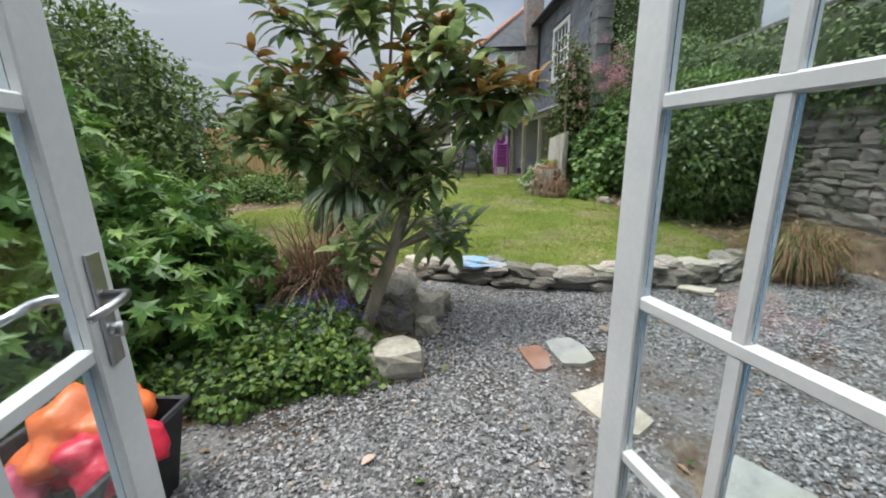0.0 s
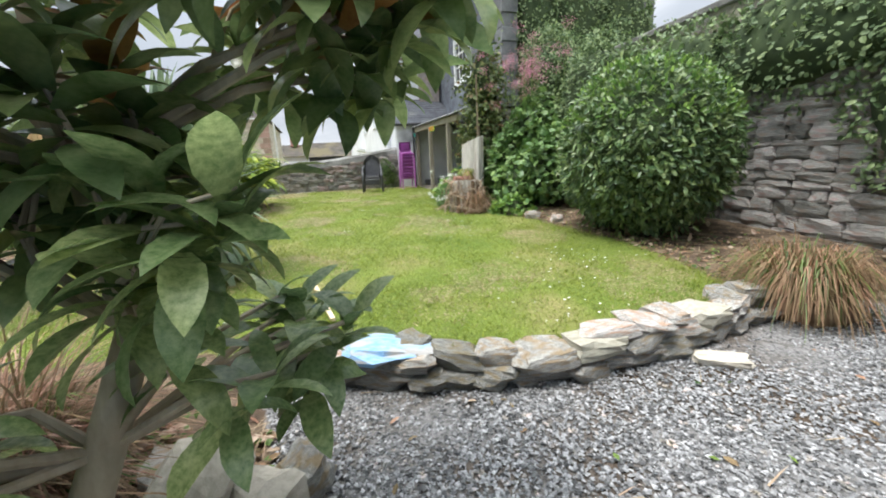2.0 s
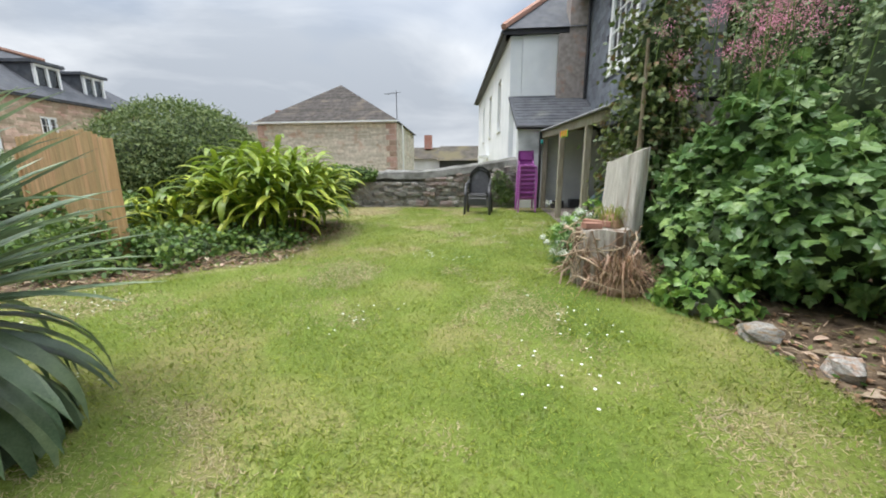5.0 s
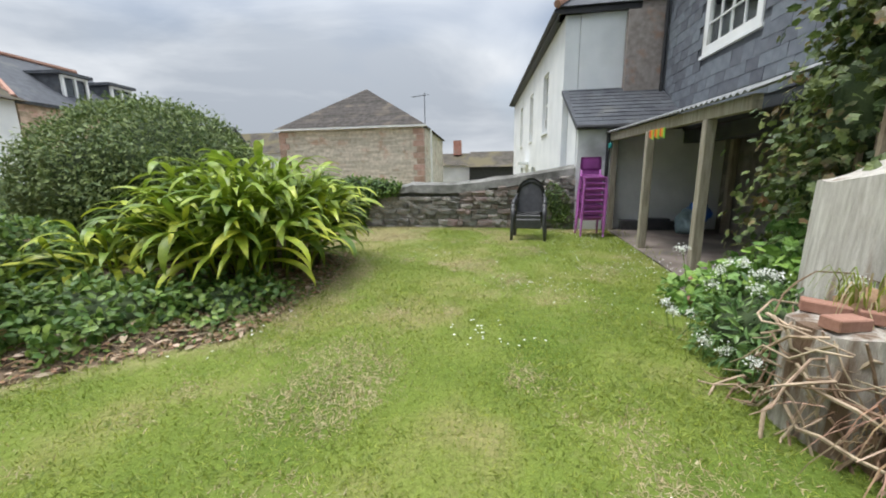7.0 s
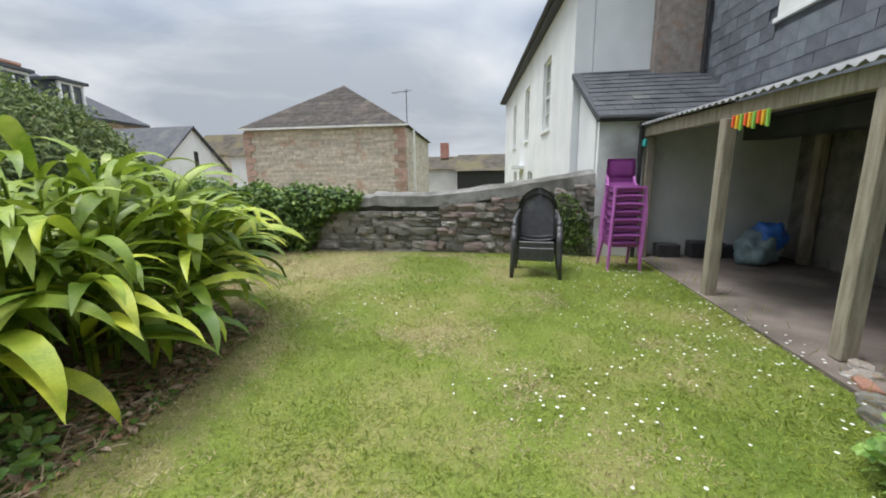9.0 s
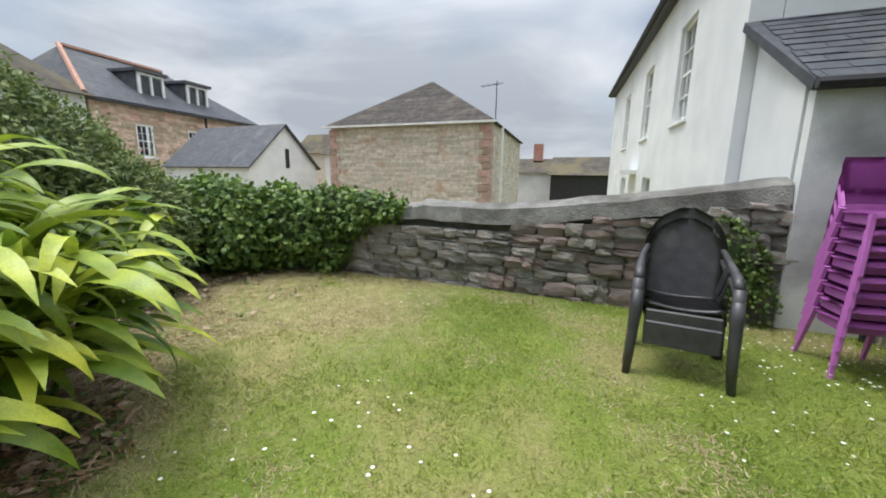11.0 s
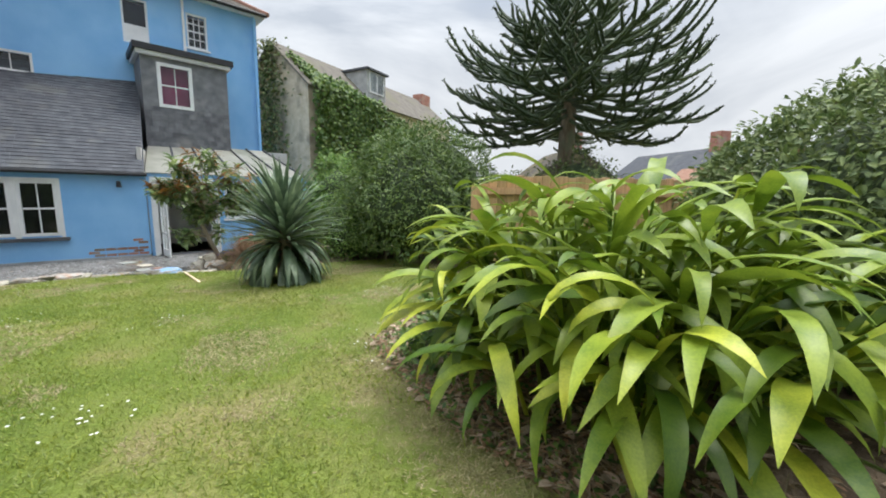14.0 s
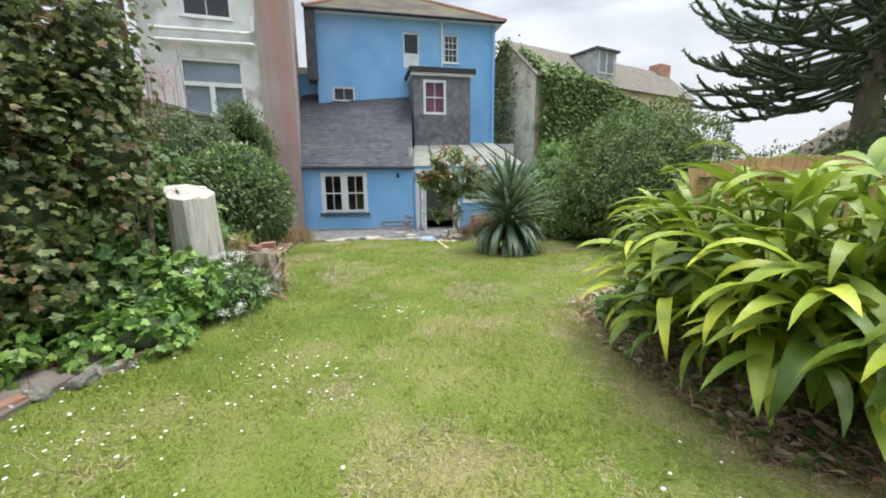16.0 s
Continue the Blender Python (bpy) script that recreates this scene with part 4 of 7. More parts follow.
    part("beam", box(bmesh.new(), 0, -0.05, 2.38, lb, 0.05, 2.54, m=mb, bevel=0.006), M_WOOD, root)
    bm = bmesh.new()
    n = 150
    top = [(2.72, 16.55), (3.10, 11.8)]
    rows = []
    for i in range(n + 1):
        f = i / n
        h = 0.02 * math.sin(f * 2 * math.pi * 42)
        a = Vector((top[0][0], top[0][1], 2.56)).lerp(Vector((top[1][0], top[1][1], 2.56)), f)
        b = Vector((4.22, a.y + 0.1, 2.95))
        rows.append([bm.verts.new(a + Vector((0, 0, h))), bm.verts.new(b + Vector((0, 0, h))), bm.verts.new(a + Vector((0, 0, h - 0.008))), bm.verts.new(b + Vector((0, 0, h - 0.008)))])
    for r, s in zip(rows, rows[1:]):
        bm.faces.new((r[0], r[1], s[1], s[0])), bm.faces.new((r[2], s[2], s[3], r[3])), bm.faces.new((r[0], s[0], s[2], r[2]))
    part("corrugated_sheet", bm, material("grey_corrugated_sheet", (0.16, 0.165, 0.17), (0.28, 0.285, 0.29), 4, 0.6, 0.15), root, smooth=True)
    for y in (15.9, 13.4):
        part("back_post", boxed(5.0, y - 0.06, 0.45, 5.12, y + 0.06, 2.55, bevel=0.006), M_WOOD, root)
    # brick stack in the corner
    bm = boxed(3.40, 17.78, 2.2, 4.24, 18.5, 5.45)
    box(bm, 3.70, 17.85, 5.45, 4.40, 18.6, 8.6)
    box(bm, 3.65, 17.80, 8.3, 4.45, 18.65, 8.45)
    part("chimney_shaft", bm, material("weathered_brick", (0.22, 0.19, 0.175), (0.36, 0.32, 0.295), 8, 0.95, 0.7, (0.33, 0.20, 0.15), 0.60), root)
    gutter((4.2, 17.7, 3.3), (4.2, 17.7, 6.4), 0.04, M_BLACK, root, "downpipe")
    return root


slate_building()


def porch_things():
    bag = thing("carrier_bag", "crumpled blue and grey plastic bag on the porch floor", "bag")
    for nm, col, dx, dz, r, sd in (("blue_sheet", (0.03, 0.12, 0.42), 0.06, 0.42, 0.2, 2), ("grey_sheet", (0.16, 0.22, 0.24), -0.08, 0.22, 0.24, 6)):
        bm = bmesh.new()
        bmesh.ops.create_icosphere(bm, subdivisions=4, radius=1)
        for v in bm.verts:
            k = 1 + 0.35 * noise.noise(v.co * 1.6 + Vector((sd, 0, 0))) + 0.25 * abs(noise.noise(v.co * 4 + Vector((sd, 3, 0))))
            v.co = Vector((4.45 + dx, 15.85, 0.46 + max(-0.2, dz - 0.2 + v.co.z * r * k * 1.1) + 0.2)) + Vector((v.co.x * r * k, v.co.y * r * k, 0))
        part(nm, bm, material(nm, col, tuple(c * 1.7 for c in col), 9, 0.35, 0.3), bag, smooth=True)
    line = thing("peg_row", "row of coloured plastic pegs hanging from the beam", "pegs")
    cols = ((0.8, 0.12, 0.03), (0.8, 0.45, 0.03), (0.25, 0.5, 0.08), (0.8, 0.65, 0.05))
    mats = [material("peg_colour", c, c, 8, 0.4, 0.0) for c in cols]
    for i in range(9):
        part("peg", boxed(2.90 + 0.006 * i, 14.02 - 0.055 * i, 2.27 - 0.02 * (i % 3), 2.925 + 0.006 * i, 14.05 - 0.055 * i, 2.385, bevel=0.004), mats[(i * 5 + i // 3) % 4], line)
    rag = thing("teal_cloth", "scrap of teal cloth tied to the post", "cloth")
    part("knot", boxed(2.78, 16.12, 2.22, 2.84, 16.22, 2.34, bevel=0.02), material("teal_cloth", (0.03, 0.30, 0.30), (0.05, 0.4, 0.38), 8), rag)
    for i, (x, w, h) in enumerate(((3.15, 0.35, 0.22), (3.65, 0.5, 0.26), (4.1, 0.35, 0.2))):
        ob = part("dark_box", boxed(x, 16.2, 0.46, x + w, 16.42, 0.46 + h, bevel=0.012), M_BLACKPLASTIC)
        tagged(ob, "low dark plastic crate against the porch end wall", "crate", "crates in the porch")


porch_things()


def white_house():
    root = thing("white_house", "tall white rendered house with dark eaves and slate lean-to", "house")
    mp, L = along((2.0, 18.0), (0.83, 31.84))
    face = new("long_wall")
    face.parent = root
    face.matrix_basis = mp
    hs = [(2.2, 2.95, 3.2, 4.75), (5.6, 2.95, 6.6, 4.75), (9.2, 2.95, 10.2, 4.75), (4.6, 0.2, 5.6, 1.9), (8.6, 0.2, 9.6, 1.9)]
    part("wall", wall_bm(L, 5.5, 0.35, hs, -1.8), M_RENDER, face)
    for h in hs:
        window(face, *h, 3, 4, 0.10, name="sash_window")
    part("door_hood", boxed(6.6, 0.0, 2.0, 7.8, 0.45, 2.12), M_WHITE, face)
    part("eaves_board", boxed(-0.1, -0.4, 5.5, L + 0.1, 0.22, 5.62), M_BLACK, face)
    gutter((-0.1, 0.26, 5.58), (L + 0.1, 0.26, 5.58), 0.06, M_BLACK, face)
    # end facing the garden, under a roof that rises away from the long wall
    part("end_wall", boxed(2.36, 18.0, -1.8, 6.0, 18.35, 5.5), M_RENDER, root)
    part("end_fascia", boxed(1.85, 17.88, 5.5, 6.0, 18.5, 5.66), M_BLACK, root)
    bm = bmesh.new()
    v = [bm.verts.new(p) for p in ((1.75, 17.8, 5.64), (0.55, 32.0, 5.64), (6.0, 32.0, 5.64), (7.2, 17.8, 5.64), (4.2, 20.5, 7.9), (3.4, 29.5, 7.9))]
    for f in ((0, 4, 5, 1), (0, 3, 4), (3, 2, 5, 4), (1, 5, 2), (0, 1, 2, 3)):
        bm.faces.new([v[i] for i in f])
    part("roof", bm, M_SLATE, root)
    bm = bmesh.new()
    tube(bm, [(1.75, 17.8, 5.7), (4.2, 20.5, 7.95), (3.4, 29.5, 7.95)], [0.1] * 3, 6)
    part("ridge", bm, material("red_ridge_tile", (0.33, 0.17, 0.12), (0.44, 0.26, 0.20), 5), root)
    # slate lean-to in front of it
    a, b, c, d = Vector((2.12, 16.28, 2.72)), Vector((4.3, 16.28, 2.72)), Vector((4.3, 18.0, 3.76)), Vector((1.97, 18.0, 3.76))
    part("lean_to_roof", slab([a, b, c, d], 0.1), M_SLATE, root)
    ms, ln, rn = slope(a, b, d)
    courses(ln, rn, 0, 0.19, M_SLATE, root, ms @ Matrix.Translation((0, 0, 0.004)), 5, "slate_covering", 0.28, 0.016)
    gutter(a + Vector((0, -0.04, -0.04)), b + Vector((0, -0.04, -0.04)), 0.05, M_BLACK, root)
    part("lean_to_wall", boxed(2.17, 16.36, 0.2, 2.95, 16.5, 2.66), M_PORCHWALL, root)
    part("lean_to_side", prism([(16.52, 0.2), (18.0, 0.2), (18.0, 3.62), (16.52, 2.76)], 0.25, m=Matrix.Translation((2.40, 0, 0)) @ Matrix.Rotation(math.pi / 2, 4, "Z")), M_RENDER, root)
    gutter((2.78, 16.25, 0.45), (2.78, 16.25, 2.6), 0.035, M_BLACK, root, "downpipe")


white_house()


# ---- houses beyond the wall ----
def rubble_face(parent, m, length, z0, z1, seed, skip=(), mat=None):
    """Courses of flat rubble standing a little proud of a wall, one joined mesh."""
    rng = np.random.default_rng(seed)
    vs, fs = [], []
    z = z0
    T = np.array([(0, 1, 2, 3), (0, 4, 5, 1), (1, 5, 6, 2), (2, 6, 7, 3), (3, 7, 4, 0)])
    while z < z1:
        h = rng.uniform(0.07, 0.17)
        x = -rng.uniform(0, 0.3)
        while x < length:
            w = rng.uniform(0.18, 0.85)
            a, b, c, d = max(x, 0) + 0.012, min(x + w, length) - 0.012, z + 0.012, min(z + h, z1) - 0.006
            if b - a > 0.05 and d - c > 0.03 and not any(s[0] < (a + b) / 2 < s[2] and s[1] < (c + d) / 2 < s[3] for s in skip):
                p = 0.008 + rng.uniform(0, 0.022)
                k = len(vs)
                vs += [(a, p, c), (b, p, c), (b, p, d), (a, p, d), (a - 0.01, -0.01, c - 0.01), (b + 0.01, -0.01, c - 0.01), (b + 0.01, -0.01, d + 0.01), (a - 0.01, -0.01, d + 0.01)]
                fs += (T + k).tolist()
            x += w
        z += h
    mw = np.array(m)
    ob = raw("rubble", np.array(vs) @ mw[:3, :3].T + mw[:3, 3], fs, mat or M_RUBBLE, parent)
    return tagged(ob, kind="stuff")


def stone_barn():
    root = thing("stone_barn", "buff rubble-stone building with hipped slate roof and red quoins", "building")
    x0, x1, y0, y1, e = -13.4, -4.4, 29.8, 42.0, 4.4
    bm = bmesh.new()
    v = [bm.verts.new(p) for p in ((x0, y0, -2.5), (x1, y0, -2.5), (x1 - 1.0, y1, -2.5), (x0 - 1, y1, -2.5), (x0, y0, e), (x1, y0, e), (x1 - 1.0, y1, e), (x0 - 1, y1, e))]
    for f in ((0, 1, 5, 4), (1, 2, 6, 5), (2, 3, 7, 6), (3, 0, 4, 7), (4, 5, 6, 7), (3, 2, 1, 0)):
        bm.faces.new([v[i] for i in f])
    part("wall", bm, material("rubble_mortar", (0.36, 0.31, 0.25), (0.48, 0.43, 0.36), 6, 0.95, 0.6), root)
    mf, L = along((x1, y0), (x0, y0))
    rubble_face(root, mf, L, -0.5, e - 0.05, 2)
    ms, L2 = along((x1 - 1.0, y1), (x1, y0))
    rubble_face(root, ms, L2, -0.5, e - 0.05, 3)
    brown_slate = material("brown_slate", (0.06, 0.054, 0.05), (0.115, 0.105, 0.098), 4, 0.95, 0.5, (0.14, 0.12, 0.10), 0.6, vary=0.2, spec=0.12)
    quoin_mat = material("sandstone_quoin", (0.30, 0.20, 0.16), (0.43, 0.31, 0.26), 5, 0.95, 0.5, vary=0.2, per="object")
    for i in range(14):
        z = -0.5 + i * 0.34
        w = 0.55 if i % 2 else 0.34
        part("quoin", boxed(x1 - w, y0 - 0.07, z, x1 + 0.07, y0 + 0.3, z + 0.31), quoin_mat, root)
        part("quoin", boxed(x0 - 0.07, y0 - 0.07, z, x0 + w, y0 + 0.3, z + 0.31), quoin_mat, root)
    bm = bmesh.new()
    v = [bm.verts.new(p) for p in ((x0 - 0.25, y0 - 0.25, e), (x1 + 0.25, y0 - 0.25, e), (x1 - 0.75, y1 + 0.2, e), (x0 - 1.25, y1 + 0.2, e), (-9.35, 34.4, 7.45), (-9.9, 38.2, 7.45))]
    for f in ((0, 1, 4), (1, 2, 5, 4), (2, 3, 5), (3, 0, 4, 5), (3, 2, 1, 0)):
        bm.faces.new([v[i] for i in f])
    part("hip_roof", bm, brown_slate, root)
    a, b, t = Vector((x0 - 0.25, y0 - 0.25, e + 0.01)), Vector((x1 + 0.25, y0 - 0.25, e + 0.01)), Vector((-9.35, 34.4, 7.46))
    bm = bmesh.new()
    n = 40
    for i in range(n):
        f, g = i / n, min(1, (i + 1.15) / n)
        p = [a.lerp(t, f), b.lerp(t, f), b.lerp(t, g), a.lerp(t, g)]
        q = [bm.verts.new(c + Vector((0, -0.008 if k < 2 else 0, 0.014 if k < 2 else 0.004))) for k, c in enumerate(p)]
        bm.faces.new(q)
    tagged(part("slate_covering", bm, brown_slate, root), kind="stuff")
    part("gutter", boxed(x0 - 0.3, y0 - 0.33, e - 0.08, x1 + 0.3, y0 - 0.2, e + 0.01), M_PORCHWALL, root)
    bm = bmesh.new()
    tube(bm, [(-4.4, 30.6, 4.3), (-4.4, 30.6, 6.3)], [0.03, 0.025], 6)
    tube(bm, [(-5.2, 30.6, 6.1), (-4.1, 30.6, 6.2)], [0.015, 0.015], 5)
    for i in range(6):
        tube(bm, [(-5.1 + i * 0.15, 30.35, 6.11 + i * 0.012), (-5.1 + i * 0.15, 30.85, 6.11 + i * 0.012)], [0.01, 0.01], 4)
    part("aerial", bm, M_SLATE, root)
    part("downpipe", boxed(-4.28, 31.4, -1, -4.18, 31.5, 4.3), M_WHITE, root)


stone_barn()


def brick_house():
    far = Matrix.Translation((-0.15, 13.0, 1.87)) @ Matrix.Rotation(radians(1.2), 4, "Z") @ Matrix.Scale(1.3, 4) @ Matrix.Translation((0.15, -13.0, -1.87))
    root = thing("dormered_house", "buff stone house with white dormers, sash windows and slate roof", "house", far)
    mp, L = along((-20.6, 23.2), (-21.6, 33.2))
    mp = mp @ Matrix.Rotation(math.pi, 4, "Z") @ Matrix.Translation((-L, 0, 0))
    face = new("front_face")
    face.parent = root
    face.matrix_basis = mp
    # x runs from the right end (y = 33) to the left (y = 23), y towards the garden
    hs = [(1.4, 2.6, 2.3, 4.2), (4.3, 2.6, 5.2, 4.2), (7.2, 2.6, 8.1, 4.2)]
    part("wall", wall_bm(L, 5.0, 0.35, hs, -2.5), material("ochre_rubble", (0.33, 0.25, 0.18), (0.50, 0.40, 0.30), 6, 0.95, 0.7, (0.36, 0.28, 0.2), 0.6, stretch=(1, 1, 2)), face)
    for h in hs:
        window(face, *h, 3, 4, 0.06, name="sash_window", frame_w=0.09)
    rubble_face(face, Matrix(), L, 0.0, 5.0, 6, [(h[0] - 0.1, h[1] - 0.1, h[2] + 0.1, h[3] + 0.1) for h in hs], material("ochre_stone", (0.40, 0.30, 0.22), (0.60, 0.49, 0.38), 4, 0.95, 0.6, (0.44, 0.30, 0.23), 0.58, vary=0.35))
    part("eaves_board", boxed(-0.2, -0.2, 5.0, L + 0.2, 0.25, 5.14), M_SLATE, face)
    bm = bmesh.new()
    v = [bm.verts.new(p) for p in ((-0.3, 0.3, 5.12), (L + 0.3, 0.3, 5.12), (L + 0.3, -8, 5.12), (-0.3, -8, 5.12), (3.2, -3.8, 7.9), (L - 1.6, -3.8, 7.9))]
    for f in ((0, 1, 5, 4), (1, 2, 5), (2, 3, 4, 5), (3, 0, 4), (3, 2, 1, 0)):
        bm.faces.new([v[i] for i in f])
    part("roof", bm, M_SLATE, face)
    bm = bmesh.new()
    tube(bm, [(L + 0.3, 0.3, 5.2), (L - 1.6, -3.8, 7.95), (3.2, -3.8, 7.95)], [0.13] * 3, 6)
    part("ridge", bm, bpy.data.materials["red_ridge_tile"], face)
    for x in (3.6, 6.4):
        d = new("dormer")
        d.parent = face
        d.matrix_basis = Matrix.Translation((x, -0.75, 5.55))
        part("dormer_body", boxed(-0.75, -2.2, -0.3, 0.75, -0.12, 1.35), M_SLATE, d)
        part("flat_roof", boxed(-0.9, -2.3, 1.35, 0.9, 0.15, 1.5), M_SLATE, d)
        bm = bmesh.new()
        for q in ((-0.7, -0.25, -0.58, 1.33), (0.58, -0.25, 0.7, 1.33), (-0.58, -0.25, 0.58, -0.12), (-0.58, 1.22, 0.58, 1.33), (-0.05, -0.12, 0.05, 1.22)):
            box(bm, q[0], -0.11, q[1], q[2], 0.02, q[3])
        part("casing", bm, M_WHITE, d)
        part("pane", boxed(-0.58, -0.1, -0.12, 0.58, -0.07, 1.22), M_GLASS, d)
    gutter((4.0, 0.08, -0.5), (4.0, 0.08, 5.0), 0.06, M_BLACK, face, "downpipe")
    # white wing with a broad mossy roof
    wing = thing("white_cottage", "white rendered house with mossy brown slate roof", "house")
    m2, L2 = along((-20.4, 23.0), (-17.5, 10.0))
    wing.matrix_basis = far @ m2
    hh = [(1.5, 2.9, 2.6, 4.3)]
    part("wall", wall_bm(L2, 5.1, 0.35, hh, -2.5), M_RENDER, wing)
    window(wing, *hh[0], 4, 4, 0.06, name="sash_window")
    bm = bmesh.new()
    v = [bm.verts.new(p) for p in ((-0.3, 0.35, 5.05), (L2 + 0.3, 0.35, 5.05), (L2 + 0.3, -8, 5.05), (-0.3, -8, 5.05), (2.5, -3.8, 8.2), (L2 - 3.4, -3.8, 8.2))]
    for f in ((0, 1, 5, 4), (1, 2, 5), (2, 3, 4, 5), (3, 0, 4), (3, 2, 1, 0)):
        bm.faces.new([v[i] for i in f])
    part("roof", bm, M_ROOF, wing)
    bm = boxed(0.6, -4.2, 6.0, 1.4, -3.2, 8.3)
    for i in range(2):
        bmesh.ops.create_cone(bm, segments=10, cap_ends=True, radius1=0.16, radius2=0.12, depth=0.7, matrix=Matrix.Translation((0.8 + i * 0.4, -3.7, 8.6)))
    part("chimney", bm, M_BRICK, wing)


brick_house()


def small_gable():
    root = thing("small_white_gable", "small white gabled outbuilding with slate roof and rooflight", "building")
    m = Matrix.Translation((-16.6, 29.7, 0)) @ Matrix.Rotation(radians(88), 4, "Z")
    root.matrix_basis = m
    w, e, a = 2.5, 2.3, 4.6
    # gable in x and z, running back along y
    part("gable_wall", prism([(-w, -2.5), (w, -2.5), (w, e), (0, a), (-w, e)], 7.0), M_RENDER, root)
    for s in (-1, 1):
        part("roof_slope", slab([(s * (w + 0.2), -0.2, e - 0.1), (0, -0.2, a + 0.08), (0, 7.1, a + 0.08), (s * (w + 0.2), 7.1, e - 0.1)], 0.08), M_SLATE, root)
    part("slit_window", boxed(0.0, -0.03, 2.2, 0.28, 0.02, 3.3), M_DARK, root)
    part("rooflight", slab([(-1.7, 2.2, e + 0.72), (-0.9, 2.2, e + 1.46), (-0.9, 3.5, e + 1.46), (-1.7, 3.5, e + 0.72)], 0.05), M_BLACK, root)
    far = thing("far_houses", "row of far low sheds and grey slate roofs", "building")
    for i, (x, y, w, d, h, mat, r) in enumerate(((-5.5, 47, 5.0, 5, 2.3, M_RENDER, 1.3), (-0.6, 44, 5.2, 5, 2.1, M_BLACK, 1.5), (-19, 40, 6, 5, 3.6, M_RENDER, 2.0), (-26, 45, 8, 5, 4.0, M_RUBBLE, 2.2))):
        part("shed_wall", boxed(x - w / 2, y, -2.5, x + w / 2, y + d, h), mat, far)
        part("shed_roof", prism([(-0.3, h), (d + 0.3, h), (d / 2, h + r)], w + 0.4, m=Matrix.Translation((x + w / 2 + 0.2, y, 0)) @ Matrix.Rotation(math.pi / 2, 4, "Z")), M_ROOF, far)
    for x, y, z in ((-5, 49, 3.4), (-18.5, 42.5, 5.4)):
        part("chimney", boxed(x - 0.4, y - 0.3, z, x + 0.4, y + 0.3, z + 1.5), M_BRICK, far)


small_gable()


def old_stone_house():
    root = thing("ivy_clad_house", "old stone house with ivy, long slate roof and dormer", "house")
    a, b = Vector((-4.4, -11.2, 0)), Vector((-18.9, -19.2, 0))
    d = (b - a).normalized()
    m = Matrix.Translation(a) @ Matrix.Rotation(math.atan2(d.y, d.x), 4, "Z")
    root.matrix_basis = m
    # x along the ridge away from the gable; the garden lies on its -y side
    L, w, e, r = (b - a).length, 2.7, 7.8, 10.1
    part("gable_wall", prism([(-w, -0.2), (w, -0.2), (w, e), (0, r), (-w, e)], L, m=Matrix.Rotation(-math.pi / 2, 4, "Z")), material("buff_old_stone", (0.50, 0.41, 0.28), (0.68, 0.58, 0.43), 3, 0.95, 0.8, (0.32, 0.27, 0.20), 0.58), root)
    for s in (-1, 1):
        part("roof_slope", slab([(-0.2, s * (w + 0.3), e - 0.25), (L, s * (w + 0.3), e - 0.25), (L, 0, r + 0.1), (-0.2, 0, r + 0.1)], 0.1), material("mossy_roof", (0.12, 0.105, 0.088), (0.20, 0.18, 0.15), 2, 0.9, 0.5, (0.16, 0.15, 0.10), 0.58) if s < 0 else bpy.data.materials["mossy_roof"], root)
    dm = new("dormer")
    dm.parent = root
    dm.matrix_basis = Matrix.Translation((6.3, -1.5, 8.35))
    part("dormer_body", boxed(-1.0, -0.9, -0.6, 1.0, 2.2, 1.5), M_CONC, dm)
    part("dormer_roof", boxed(-1.15, -1.1, 1.5, 1.15, 2.3, 1.62), M_SLATE, dm)
    bm = bmesh.new()
    for q in ((-0.8, 0.1, -0.7, 1.35), (0.7, 0.1, 0.8, 1.35), (-0.7, 0.1, 0.7, 0.2), (-0.05, 0.2, 0.05, 1.35)):
        box(bm, q[0], -0.96, q[1], q[2], -0.88, q[3])
    part("casing", bm, M_PORCHWALL, dm)
    part("pane", boxed(-0.7, -0.93, 0.2, 0.7, -0.905, 1.35), M_GLASS, dm)
    part("chimney", boxed(L - 1.3, -0.5, r - 1.4, L + 0.1, 0.5, r + 0.6), M_BRICK, root)
    rng = np.random.default_rng(21)
    n = 22000
    x, y = rng.uniform(0.1, 12, n), rng.uniform(0, 1, n)
    keep = rng.uniform(0, 1, n) < np.clip(1.15 - x / 13, 0, 1)
    x, y = x[keep], y[keep]
    zt = 9.4 - 0.30 * x + np.array([noise.noise(Vector((q, 0, 0))) for q in x]) * 0.9
    z = 1.0 + y * (zt - 1.0)
    yy = np.where(z < e - 0.2, -w - 0.32, -w - 0.42 + (z - e + 0.2) * (w / (r - e))) - rng.uniform(0, 0.3, len(x))
    pts = np.stack([x, yy, z], -1)
    v, f = scatter(pts, rng.normal(size=pts.shape) + np.array([0, -0.6, -0.8]), rng.normal(size=pts.shape) * 0.4 + np.array([0, -1, 0.6]), 0.24, 0.2, SMALL, rng)
    raw("ivy", v, f, L_IVY, root)
    # dark growth up the gable
    n = 2600
    y, z = rng.normal(0.5, 0.75, n), rng.uniform(0.5, 10.3, n)
    pts = np.stack([-rng.uniform(0.0, 0.5, n), y, z], -1)
    v, f = scatter(pts, rng.normal(size=pts.shape) + np.array([-0.4, 0, -0.5]), rng.normal(size=pts.shape) * 0.4 + np.array([-1, 0, 0.6]), 0.24, 0.18, SMALL, rng)
    raw("creeper", v, f, L_RIBES, root)


old_stone_house()


